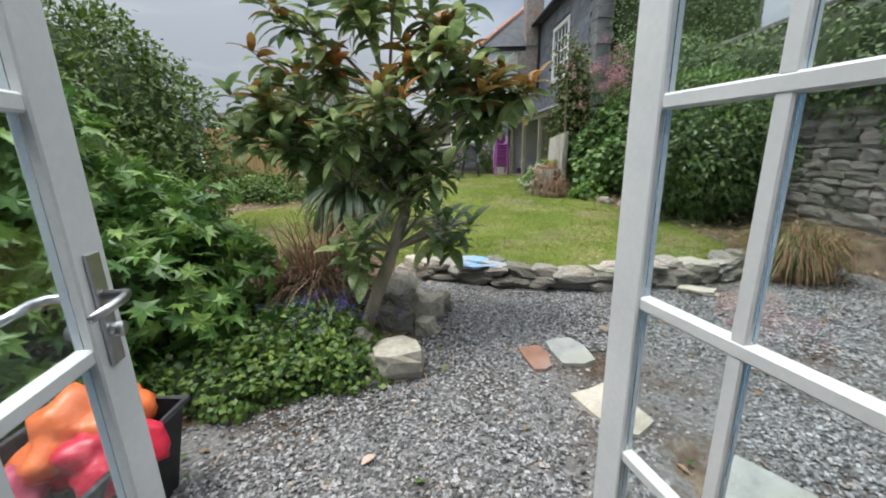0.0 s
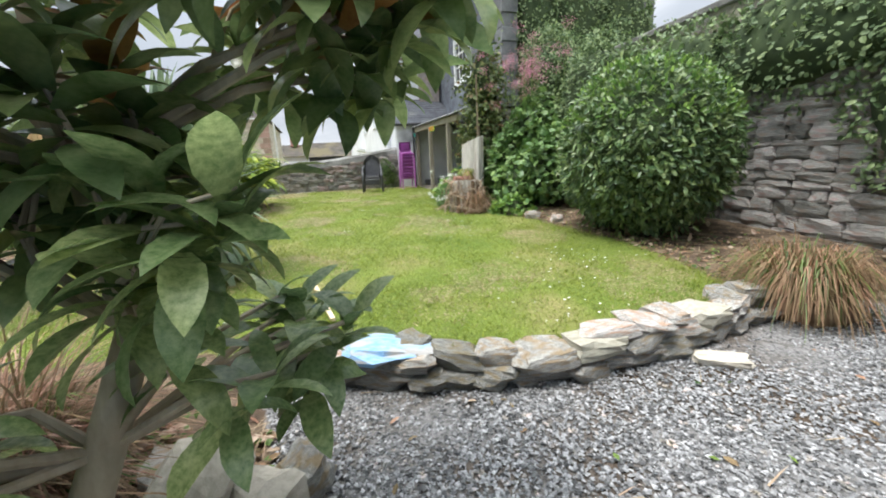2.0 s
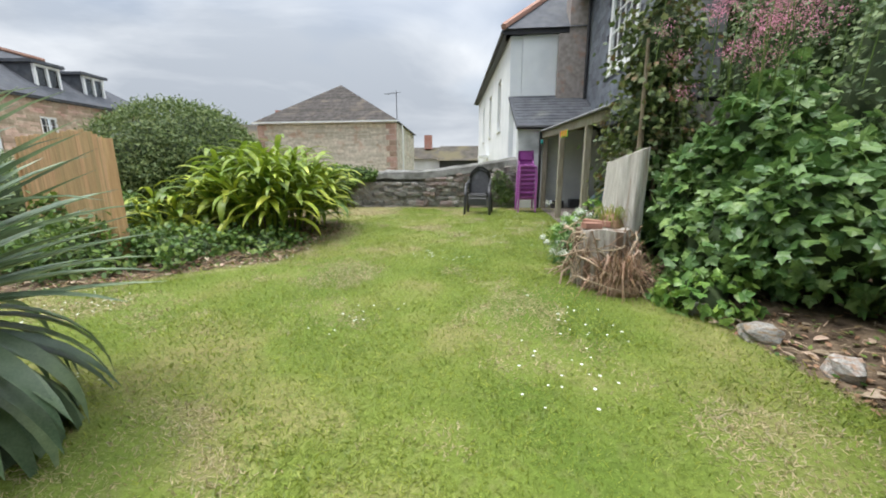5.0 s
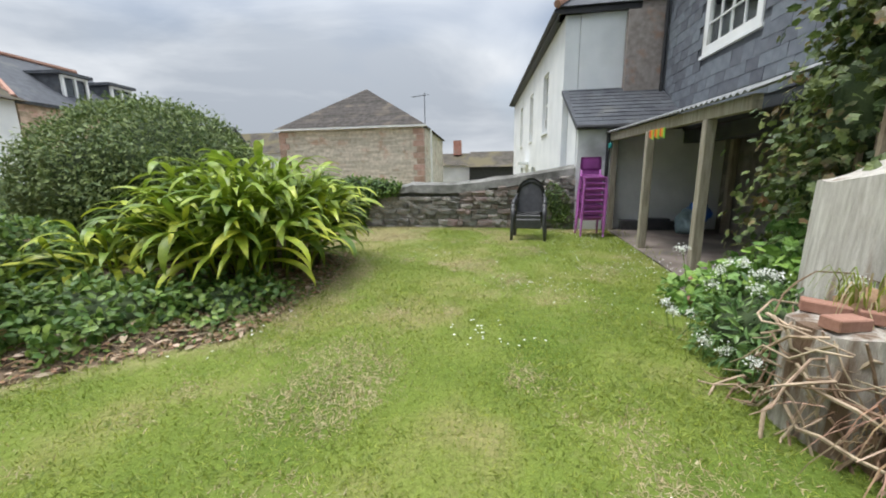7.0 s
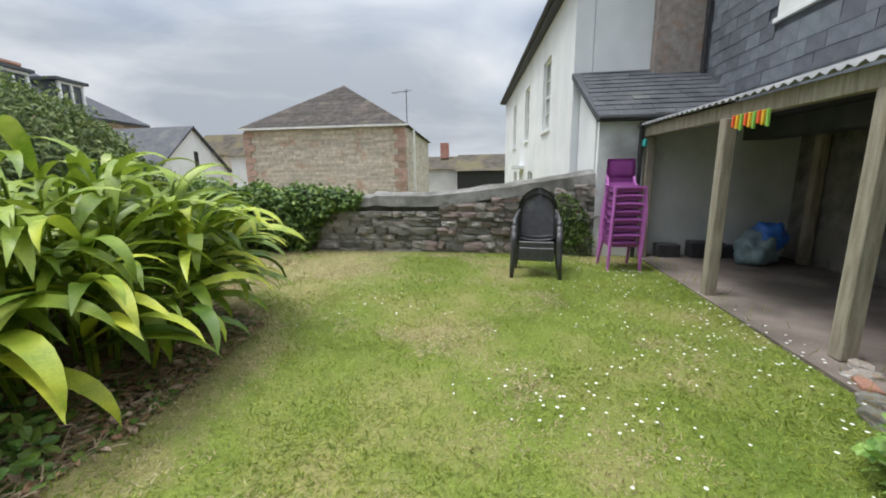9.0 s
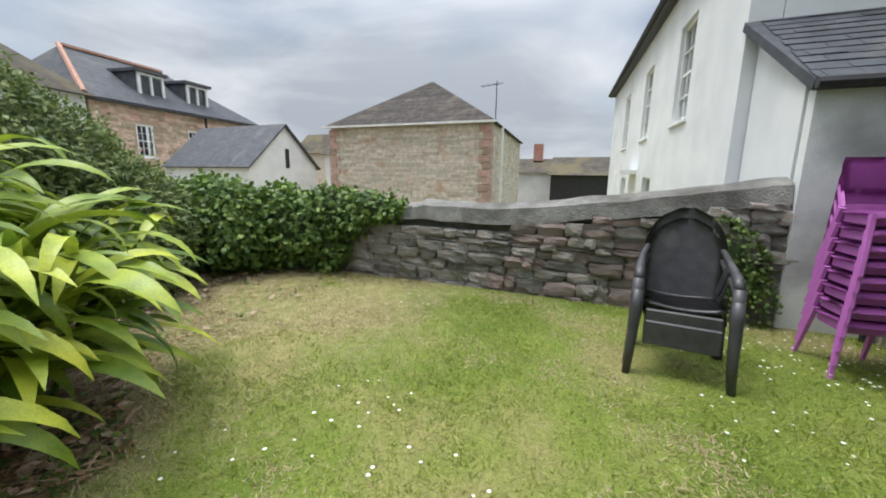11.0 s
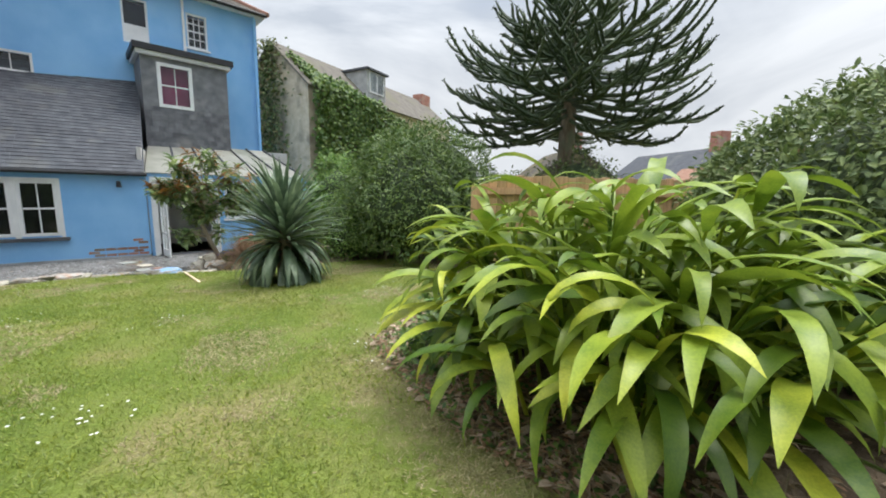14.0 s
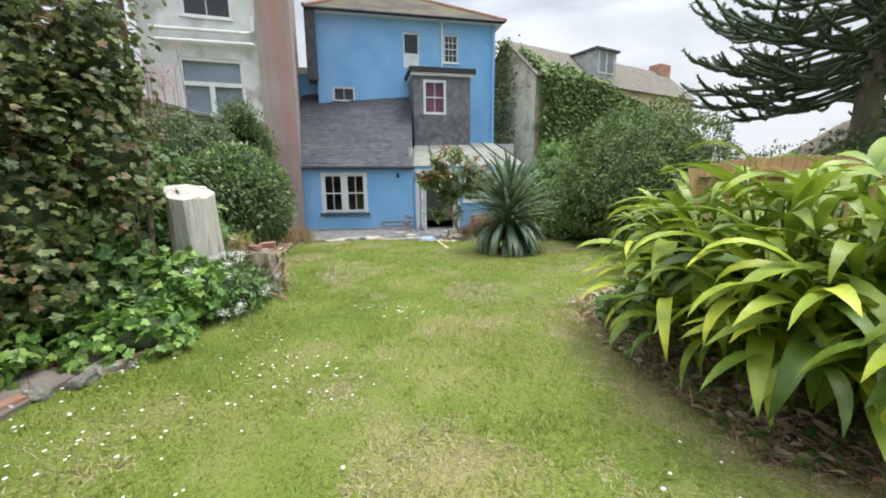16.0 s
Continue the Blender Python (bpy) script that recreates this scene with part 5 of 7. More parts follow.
def west_houses():
    for i, (x, y, w, d, h, r, rot, wall, roof) in enumerate(((-34, 8, 9, 6, 2.4, 2.2, 80, M_RENDER, M_ROOF), (-31, -2, 8, 6, 2.8, 2.4, 70, M_BRICK, M_SLATE), (-38, 16, 10, 6, 2.6, 2.2, 95, M_RUBBLE, M_ROOF), (-26, -9, 8, 6, 3.0, 2.4, 60, M_RENDER, M_ROOF), (-27, 3.5, 6, 5, 1.9, 1.8, 85, M_RUBBLE, M_BRICK))):
        root = thing("far_cottage", "low far cottage with plain walls and pitched roof", "house", pose(x, y, 0, 0, 0, rot), "far cottages")
        part("wall", boxed(-w / 2, -d / 2, -1, w / 2, d / 2, h), wall, root)
        part("roof", prism([(-d / 2 - 0.3, h), (d / 2 + 0.3, h), (0, h + r)], w + 0.4, m=Matrix.Translation((w / 2 + 0.2, 0, 0)) @ Matrix.Rotation(math.pi / 2, 4, "Z")), roof, root)
        part("chimney", boxed(w / 2 - 0.9, -0.4, h + 0.5, w / 2 - 0.1, 0.4, h + r + 1.0), M_BRICK, root)


west_houses()


# ---- stone walls ----
def rock_mesh(name, seed, rough=0.5, round_=0.5, sub=2):
    """A rough squared stone, about 1 x 1 x 1 before it is scaled."""
    bm = bmesh.new()
    bmesh.ops.create_cube(bm, size=1)
    bmesh.ops.subdivide_edges(bm, edges=bm.edges, cuts=sub, use_grid_fill=True)
    for v in bm.verts:
        p = v.co.copy()
        n = p.normalized() * 0.62
        v.co = p.lerp(n, round_) + Vector([rough * 0.42 * noise.noise(p * 1.7 + Vector((seed * 7.3, k * 11.0, 0))) for k in range(3)])
    me = bpy.data.meshes.new(name)
    bmesh.ops.recalc_face_normals(bm, faces=bm.faces)
    bm.to_mesh(me)
    bm.free()
    return me


ROCKS = [rock_mesh("stone", i, 0.42, 0.42) for i in range(14)]
ROCKS_LOW = [rock_mesh("stone", 30 + i, 0.6, 0.55) for i in range(14)]
ROCKS_PALE = [rock_mesh("stone", 60 + i, 0.5, 0.5) for i in range(5)]
ROCKS_RED = [rock_mesh("stone", 80 + i, 0.42, 0.42) for i in range(5)]
M_REDSTONE = material("reddish_stone", (0.20, 0.145, 0.13), (0.37, 0.28, 0.255), 7, 0.9, 0.8, (0.25, 0.23, 0.21), 0.56, vary=0.4, per="object", bump_d=0.03, stretch=(1, 1, 2.5))
for meshes_, mat_ in ((ROCKS, M_STONE_OB), (ROCKS_RED, M_REDSTONE), (ROCKS_LOW, M_ROCK), (ROCKS_PALE, M_PALE)):
    for me_ in meshes_:
        me_.materials.append(mat_)


def place_rock(meshes, rng, m, size, parent=None, name="stone"):
    ob = new(name, meshes[rng.randrange(len(meshes))])
    ob.matrix_basis = m @ Matrix.Diagonal((*size, 1))
    if parent:
        ob.parent = parent
    return ob


def back_wall():
    root = thing("back_wall", "old dry-laid slate stone wall with rough cement coping", "wall", kind="structure")
    p, q = (2.16, 16.42), (-3.6, 16.52)
    mp, L = along(p, q)
    root.matrix_basis = mp
    # x from the chairs' end, y towards the lawn

    def top(x):
        return 1.30 + 0.36 * max(0, 1 - x / 2.8) ** 1.2
    n = 26
    bm = bmesh.new()
    pr = None
    for i in range(n + 1):
        x = L * i / n
        ring = [bm.verts.new(c) for c in ((x, -0.07, 0.2), (x, -0.07, top(x)), (x, -0.45, top(x)), (x, -0.45, -2.0))]
        if pr:
            for k in range(3):
                bm.faces.new((pr[k], pr[k + 1], ring[k + 1], ring[k]))
        pr = ring
    part("mortar_core", bm, M_MORTAR, root)
    bm = bmesh.new()
    pr = None
    for i in range(n * 3 + 1):
        x = L * i / (n * 3)
        j = [0.025 * noise.noise(Vector((x * 2.5, k * 5, 0))) for k in range(4)]
        h = 0.24 if x < 3.9 else 0.2
        ring = [bm.verts.new(c) for c in ((x, 0.02 + j[0], top(x) - 0.02 + j[1]), (x, -0.01 + j[2], top(x) + h * 0.7 + j[3]), (x, -0.15, top(x) + h + j[1]), (x, -0.40, top(x) + h * 0.8), (x, -0.47, top(x) - 0.02))]
        if pr:
            for k in range(4):
                bm.faces.new((pr[k], pr[k + 1], ring[k + 1], ring[k]))
        pr = ring
    part("coping", bm, M_COPING, root, "rough grey cement coping")
    rng = random.Random(11)
    z = 0.38
    count = 0
    while z < 1.66:
        h = rng.uniform(0.055, 0.17)
        x = -rng.uniform(0, 0.2)
        while x < L - 0.6 and count < 300:
            w = rng.uniform(0.13, 0.38) if rng.random() < 0.85 else rng.uniform(0.35, 0.5)
            if z + h < top(x + w / 2) + 0.03:
                m = Matrix.Translation((x + w / 2, -0.10 + rng.uniform(-0.02, 0.025), z + h / 2)) @ Matrix.Rotation(rng.uniform(-0.04, 0.04), 4, "Y")
                place_rock(ROCKS_RED if 0.9 < x < 2.7 and (7 * x + 5 * z) % 1 < 0.6 else ROCKS, rng, m, (w * 1.02, 0.26, h * 1.05), root)
                count += 1
            x += w
        z += h * 0.97


back_wall()


def side_wall_stones():
    root = GARDEN_WALL
    rng = random.Random(23)
    inv = root.matrix_basis.inverted()
    z, count = 0.12, 0
    while z < 2.3 and count < 290:
        h = rng.uniform(0.09, 0.2)
        y = 2.6 + rng.uniform(0, 0.2)
        while y < 7.4:
            w = rng.uniform(0.18, 0.5)
            x = 5.9 + (y - 1.2) / 10.8 * 0.2 + 0.03
            place_rock(ROCKS, rng, inv @ pose(x + rng.uniform(-0.02, 0.02), y + w / 2, z + h / 2, rng.uniform(-3, 3), 0, 0), (0.22, w * 1.0, h * 1.03), root)
            count += 1
            y += w
        z += h * 0.98


side_wall_stones()


def low_wall():
    root = thing("low_stone_wall", "low dry stone edging of flat slaty rocks round the lawn", "wall", kind="structure")
    rng = random.Random(7)
    xs = np.linspace(-0.55, 4.1, 200)
    ys = np.interp(xs, WALL_X, WALL_Y) + 0.03
    s = np.concatenate([[0], np.cumsum(np.hypot(np.diff(xs), np.diff(ys)))])
    for layer, (z, h) in enumerate(((0.055, 0.13), (0.165, 0.11), (0.235, 0.075))):
        d = layer * 0.13
        while d < s[-1] - 0.1:
            w = rng.uniform(0.2, 0.42)
            if layer == 2 and rng.random() < 0.45:
                d += w
                continue
            x, y = np.interp(d + w / 2, s, xs), np.interp(d + w / 2, s, ys)
            a = math.atan2(np.interp(d + w, s, ys) - np.interp(d, s, ys), np.interp(d + w, s, xs) - np.interp(d, s, xs))
            pale = layer > 0 and rng.random() < 0.16
            m = pose(x, y + 0.02 * layer + rng.uniform(-0.03, 0.03), z + rng.uniform(-0.01, 0.015), rng.uniform(-9, 6), rng.uniform(-8, 8), math.degrees(a) + rng.uniform(-14, 14))
            place_rock(ROCKS_PALE if pale else ROCKS_LOW, rng, m, (w * 1.1, rng.uniform(0.22, 0.32), h * rng.uniform(0.9, 1.25)), root)
            d += w * 0.97
    blue = ROCKS_LOW[3].copy()
    blue.materials[0] = material("blue_painted_slate", (0.12, 0.34, 0.62), (0.35, 0.48, 0.62), 9, 0.6, 0.3, (0.38, 0.37, 0.35), 0.52)
    ob = new("painted_stone", blue)
    ob.matrix_basis = pose(0.42, 4.22, 0.235, -6, 3, -8) @ Matrix.Diagonal((0.52, 0.30, 0.10, 1))
    ob.parent = root
    tagged(ob, "flat stone splashed with sky-blue paint")


low_wall()


def loose_rock(name, label, x, y, size, mat_list, seed, rot=(0, 0, 0), sink=0.15, cat="stone", z=None):
    rng = random.Random(seed)
    zz = (ground_z(x, y) if z is None else z) + size[2] * (0.5 - sink)
    ob = place_rock(mat_list, rng, pose(x, y, zz, *rot), size, None, name)
    return tagged(ob, label, cat)


loose_rock("stone_block", "squared pale limestone block on the gravel", -0.34, 2.38, (0.34, 0.26, 0.23), ROCKS_PALE, 1, (0, 0, 6), 0.05)
loose_rock("stone_block", "upright grey stone leaning by the flower bed", -0.60, 2.52, (0.14, 0.16, 0.28), ROCKS_LOW, 2, (8, 12, 30))
for i, (x, y, w, d, h, z) in enumerate(((-0.42, 3.1, 0.30, 0.25, 0.26, 0), (-0.2, 3.25, 0.3, 0.26, 0.30, 0), (-0.38, 3.25, 0.34, 0.24, 0.2, 0.2), (-0.16, 2.98, 0.18, 0.16, 0.15, 0), (-0.5, 3.5, 0.36, 0.3, 0.3, 0), (-0.05, 3.45, 0.26, 0.2, 0.22, 0))):
    loose_rock("rock", "angular grey rock piled at the foot of the tree", x, y, (w, d, h), ROCKS_PALE if i in (1, 2, 3) else ROCKS_LOW, 20 + i, (i * 13 % 30 - 10, i * 17 % 30 - 12, i * 47), 0.2 if z == 0 else 0.0, z=ground_z(x, y) + z)
loose_rock("pale_stone", "pale flat stone lying on the gravel", 2.62, 3.72, (0.34, 0.16, 0.07), ROCKS_PALE, 31, (0, 0, -28))
for i, (x, y) in enumerate(((3.42, 8.1), (3.62, 7.6), (3.2, 8.65), (2.6, 9.25), (3.1, 11.2), (3.05, 11.6), (2.95, 11.35), (3.25, 11.45), (2.72, 11.72), (2.8, 11.95), (2.95, 12.12), (3.1, 12.45), (3.2, 12.6), (2.86, 11.75))):
    loose_rock("bed_stone", "small weathered stone edging the bed", x, y, (0.24, 0.18, 0.14) if i < 8 else (0.17 + 0.03 * (i % 3), 0.13, 0.09), ROCKS_LOW, 40 + i, (0, 0, i * 50), 0.15 if i < 8 else 0.35)


def paving_slab(x, y, w, d, rot, seed, mat, label):
    bm = bmesh.new()
    rng = random.Random(seed)
    pts = [(-w / 2, -d / 2), (0, -d / 2 - 0.02), (w / 2, -d / 2), (w / 2 + 0.02, 0), (w / 2, d / 2), (0, d / 2), (-w / 2, d / 2), (-w / 2 - 0.01, 0)]
    pts = [(a + rng.uniform(-0.02, 0.02), b + rng.uniform(-0.02, 0.02)) for a, b in pts]
    lo, hi = [bm.verts.new((a, b, -0.02)) for a, b in pts], [bm.verts.new((a * 0.97, b * 0.97, 0.03)) for a, b in pts]
    bm.faces.new(lo[::-1]), bm.faces.new(hi)
    for i in range(8):
        bm.faces.new((lo[i], lo[(i + 1) % 8], hi[(i + 1) % 8], hi[i]))
    ob = part("paving_stone", bm, mat)
    ob.matrix_basis = pose(x, y, ground_z(x, y), 1, -1, rot)
    return tagged(ob, label, "paving stone")


M_SLABG = material("greenish_slab", (0.28, 0.29, 0.27), (0.42, 0.43, 0.40), 6, 0.9, 0.4, (0.34, 0.35, 0.30), 0.55)
paving_slab(0.92, 2.60, 0.24, 0.36, 12, 1, M_SLABG, "grey-green paving stone sunk in the gravel")
paving_slab(0.95, 1.93, 0.26, 0.40, 20, 2, M_PALE, "broken pale paving stone sunk in gravel")
paving_slab(1.35, 1.35, 0.34, 0.30, 35, 3, M_SLABG, "worn stone slab half covered by gravel")
paving_slab(0.66, 2.52, 0.14, 0.30, 10, 4, M_BRICK, "flat red brick sunk in the gravel")


def gravel():
    """Loose chippings over the yard."""
    rng = np.random.default_rng(3)
    n = 110000
    x, y = rng.uniform(-2.4, 4.9, n), rng.uniform(0.35, 4.5, n)
    g, _ = zones(x, y)
    patch = np.array([noise.noise(Vector((a * 1.1, b * 1.1, 7))) for a, b in zip(x, y)])
    near = np.clip(1.5 - np.hypot(x - 0.6, y - 2) / 5, 0.3, 1)
    keep = (g > 0.6) & (rng.uniform(0, 1, n) < near) & (rng.uniform(0, 1, n) < np.clip(1.1 - 2.4 * np.maximum(patch - 0.05, 0), 0.12, 1)) & ~((x > 0.55) & (x < 1.3) & (y > 0.3) & (y < 2.0) & (rng.uniform(0, 1, n) < 0.5))
    x, y = x[keep], y[keep]
    n = len(x)
    T = np.array([(1, 0, 0), (-1, 0, 0), (0, 1, 0), (0, -1, 0), (0, 0, 1), (0, 0, -1)], float)
    F = np.array([(0, 2, 4), (2, 1, 4), (1, 3, 4), (3, 0, 4), (2, 0, 5), (1, 2, 5), (3, 1, 5), (0, 3, 5)])
    V = T[None] + rng.normal(size=(n, 6, 3)) * 0.25
    V = V * (rng.uniform(0.006, 0.0155, n)[:, None, None] * np.array([1.25, 0.9, 0.6]))
    a = rng.uniform(0, 6.28, n)
    c, s = np.cos(a)[:, None], np.sin(a)[:, None]
    V = np.stack([V[..., 0] * c - V[..., 1] * s, V[..., 0] * s + V[..., 1] * c, V[..., 2]], -1)
    V += np.stack([x, y, ground_np(x, y) + 0.004 + rng.uniform(0, 0.008, n)], -1)[:, None]
    mat = material("grey_chippings", (0.13, 0.13, 0.13), (0.33, 0.33, 0.325), 40, 0.85, 0.2, (0.40, 0.34, 0.27), 0.66, vary=0.75)
    ob = raw("gravel", V.reshape(-1, 3), (F[None] + (np.arange(n) * 6)[:, None, None]).reshape(-1, 3), mat)
    tagged(ob, "loose grey and white stone chippings", "gravel", kind="stuff")


gravel()


def grass():
    rng = np.random.default_rng(5)
    n = 420000
    x, y = rng.uniform(-5, 4.2, n), 4.0 + 12.4 * rng.uniform(0, 1, n)
    _, l = zones(x, y)
    keep = (l > rng.uniform(0.15, 0.85, n))
    x, y = x[keep], y[keep]
    dry = np.array([noise.noise(Vector((a * 0.9 + 3, b * 0.9, 0))) + 0.5 * noise.noise(Vector((a * 3, b * 3, 2))) for a, b in zip(x, y)])
    dry = dry + dryness(x, y) + 0.3 * smoothstep(8, 5, y) * smoothstep(0.5, -1.5, x)
    tall = 0.7 + 0.7 * np.clip(-dry, 0, 1)
    z = ground_np(x, y)
    for name, sel, mat, lab in (("grass", dry < 0.26 + rng.normal(size=len(x)) * 0.12, L_GRASS, "short green lawn grass"), ("dry_grass", None, L_STRAW, "dry straw-coloured patches of lawn grass")):
        if sel is None:
            sel = ~first
        first = sel
        m = sel.sum()
        p = np.stack([x[sel], y[sel], z[sel] - 0.004], -1)
        lean = 1.0 if name == "grass" else 1.5
        ways = rng.normal(size=(m, 3)) * np.array([lean, lean, 0.1]) + np.array([0, 0, 0.6])
        v, f = scatter(p, ways, rng.normal(size=(m, 3)) * 0.4 + np.array([0, 0, 1.0]), 0.042, 0.0062, BLADE, rng)
        ob = raw(name, v, f, mat)
        tagged(ob, lab, "grass", kind="stuff")
    # longer tufts along the edges
    n = 9000
    x, y = rng.uniform(-3, 4.3, n), rng.uniform(4.1, 16.4, n)
    e = np.minimum(np.abs(x - np.interp(y, RIGHT_Y, RIGHT_X)), np.abs(x - np.interp(y, LEFT_Y, LEFT_X)))
    e = np.minimum(e, np.where((x > 0) & (x < 3.4), np.abs(y - np.interp(x, WALL_X, WALL_Y) - 0.15), 9))
    keep = e < rng.uniform(0, 0.3, n)
    x, y = x[keep], y[keep]
    p = np.stack([x, y, ground_np(x, y)], -1)
    v, f = scatter(p, rng.normal(size=p.shape) * 0.5 + np.array([0, 0, 0.9]), rng.normal(size=p.shape), 0.11, 0.007, BLADE, rng)
    tagged(raw("long_grass", v, f, L_GRASS), "longer grass left along the lawn's edges", "grass", kind="stuff")
    # daisies
    n = 4200
    x, y = rng.uniform(-3, 4, n), rng.uniform(4.2, 16.2, n)
    spread = np.arange(n) > 3600
    x[spread], y[spread] = rng.uniform(1.2, 3.8, spread.sum()), rng.uniform(11.2, 16.2, spread.sum())
    _, l = zones(x, y)
    c = np.array([noise.noise(Vector((a * 0.8 + 9, b * 0.8, 5))) for a, b in zip(x, y)])
    keep = (l > 0.6) & np.where(spread, rng.uniform(0, 1, n) < 0.55, c + 0.3 * smoothstep(1.0, 2.6, x) * (smoothstep(12, 14, y) + smoothstep(6.5, 5, y)) > 0.16 + rng.uniform(0, 0.35, n))
    x, y = x[keep], y[keep]
    a = np.linspace(0, 2 * np.pi, 7)[:-1]
    T = np.concatenate([[(0, 0, 0.004)], np.stack([np.cos(a), np.sin(a), np.zeros(6)], -1)])
    F = np.array([(0, i + 1, (i + 1) % 6 + 1) for i in range(6)])
    r = rng.uniform(0.007, 0.013, len(x))[:, None, None]
    V = T[None] * r + np.stack([x, y, ground_np(x, y) + rng.uniform(0.03, 0.055, len(x))], -1)[:, None]
    tagged(raw("daisies", V.reshape(-1, 3), (F[None] + (np.arange(len(x)) * 7)[:, None, None]).reshape(-1, 3), P_WHITE), "small white daisies in the lawn", "daisy", kind="stuff")


grass()


# ---- open doors ----
def door_leaf(hinge, end, handle, label):
    """A white half-glazed leaf, two panes wide and four high, standing open."""
    hx, hy = hinge
    m, W = along(hinge, end)
    root = thing("french_door", label, "door", m)
    st, b, t = 0.095, 0.03, 0.042
    H = 2.03
    bm = bmesh.new()
    box(bm, 0, -t / 2, 0.02, st, t / 2, H, bevel=0.004)
    box(bm, W - st, -t / 2, 0.02, W, t / 2, H, bevel=0.004)
    box(bm, st, -t / 2, 0.02, W - st, t / 2, 0.22)
    box(bm, st, -t / 2, H - 0.09, W - st, t / 2, H)
    part("stile_frame", bm, M_WHITE, root)
    zs = [0.22, 0.665, 1.12, 1.59, H - 0.09]
    bm = bmesh.new()
    for z in zs[1:-1]:
        box(bm, st, -t / 2 + 0.003, z - 0.017, W - st, t / 2 - 0.003, z + 0.017, bevel=0.005)
    c = W / 2
    for a, q in zip(zs, zs[1:]):
        box(bm, c - 0.016, -t / 2 + 0.005, a + 0.012, c + 0.016, t / 2 - 0.005, q - 0.012, bevel=0.004)
    part("glazing_grid", bm, M_WHITE, root)
    for a, q in zip(zs, zs[1:]):
        for x0, x1 in ((st, c - 0.016), (c + 0.016, W - st)):
            p = part("pane", boxed(x0, -0.003, a, x1, 0.003, q), M_GLASS, root)
            p.visible_shadow = False
    if handle:
        h = new("door_handle")
        h.parent = root
        h.matrix_basis = Matrix.Translation((W - 0.05, 0, 1.20))
        for s in (-1, 1):
            part("plate", boxed(-0.02, s * (t / 2), -0.12, 0.02, s * (t / 2 + 0.009), 0.12, bevel=0.003), M_STEEL, h)
            bm = bmesh.new()
            y = s * (t / 2)
            tube(bm, [(0, y, 0.03), (0, y + s * 0.05, 0.03), (-0.03, y + s * 0.06, 0.03), (-0.12, y + s * 0.055, 0.025)], [0.011, 0.010, 0.010, 0.008], 8)
            part("lever", bm, M_STEEL, h, smooth=True)
            bm = bmesh.new()
            tube(bm, [(0, y, -0.045), (0, y + s * 0.03, -0.045)], [0.016, 0.016], 10)
            part("thumb_turn", bm, M_STEEL, h, smooth=True)
    return root


door_leaf((0.655, 0.33), (0.475, 0.985), False, "white glazed french door leaf standing open")
door_leaf((-0.60, 0.13), (-0.725, 0.775), True, "white glazed french door leaf with steel lever handle")


# ---- plants with big leaves, one mesh object a leaf ----
def strap_mesh(name, length, width, bend, mat, seg=9, fold=0.18, sag=1.6, tip=0.75, twist=0.0, belly=0.5):
    """An arching strap leaf: it starts along x and rises, then bends down; its length runs to 1."""
    vs, fs = [], []
    x = z = 0.0
    ang = bend[0]
    for i in range(seg + 1):
        f = i / seg
        w = width * (0.35 + 0.65 * min(1, f / 0.3)) * (1 - max(0, (f - belly) / (1 - belly)) ** 1.7) + 0.002
        ang = bend[0] + (bend[1] - bend[0]) * f ** sag
        if i:
            x += length / seg * math.cos(ang)
            z += length / seg * math.sin(ang)
        n = Vector((-math.sin(ang), 0, math.cos(ang)))
        tw = twist * f
        side = Vector((0, math.cos(tw), 0)) + n * math.sin(tw)
        c = Vector((x, 0, z))
        for s in (-1, 0, 1):
            p = c + side * (s * w / 2) + n * (abs(s) * fold * w)
            vs.append(tuple(p))
    for i in range(seg):
        for k in range(2):
            a = i * 3 + k
            fs.append((a, a + 1, a + 4, a + 3))
    me = bpy.data.meshes.new(name)
    me.from_pydata(vs, [], fs)
    me.materials.append(mat)
    me.shade_smooth()
    return me


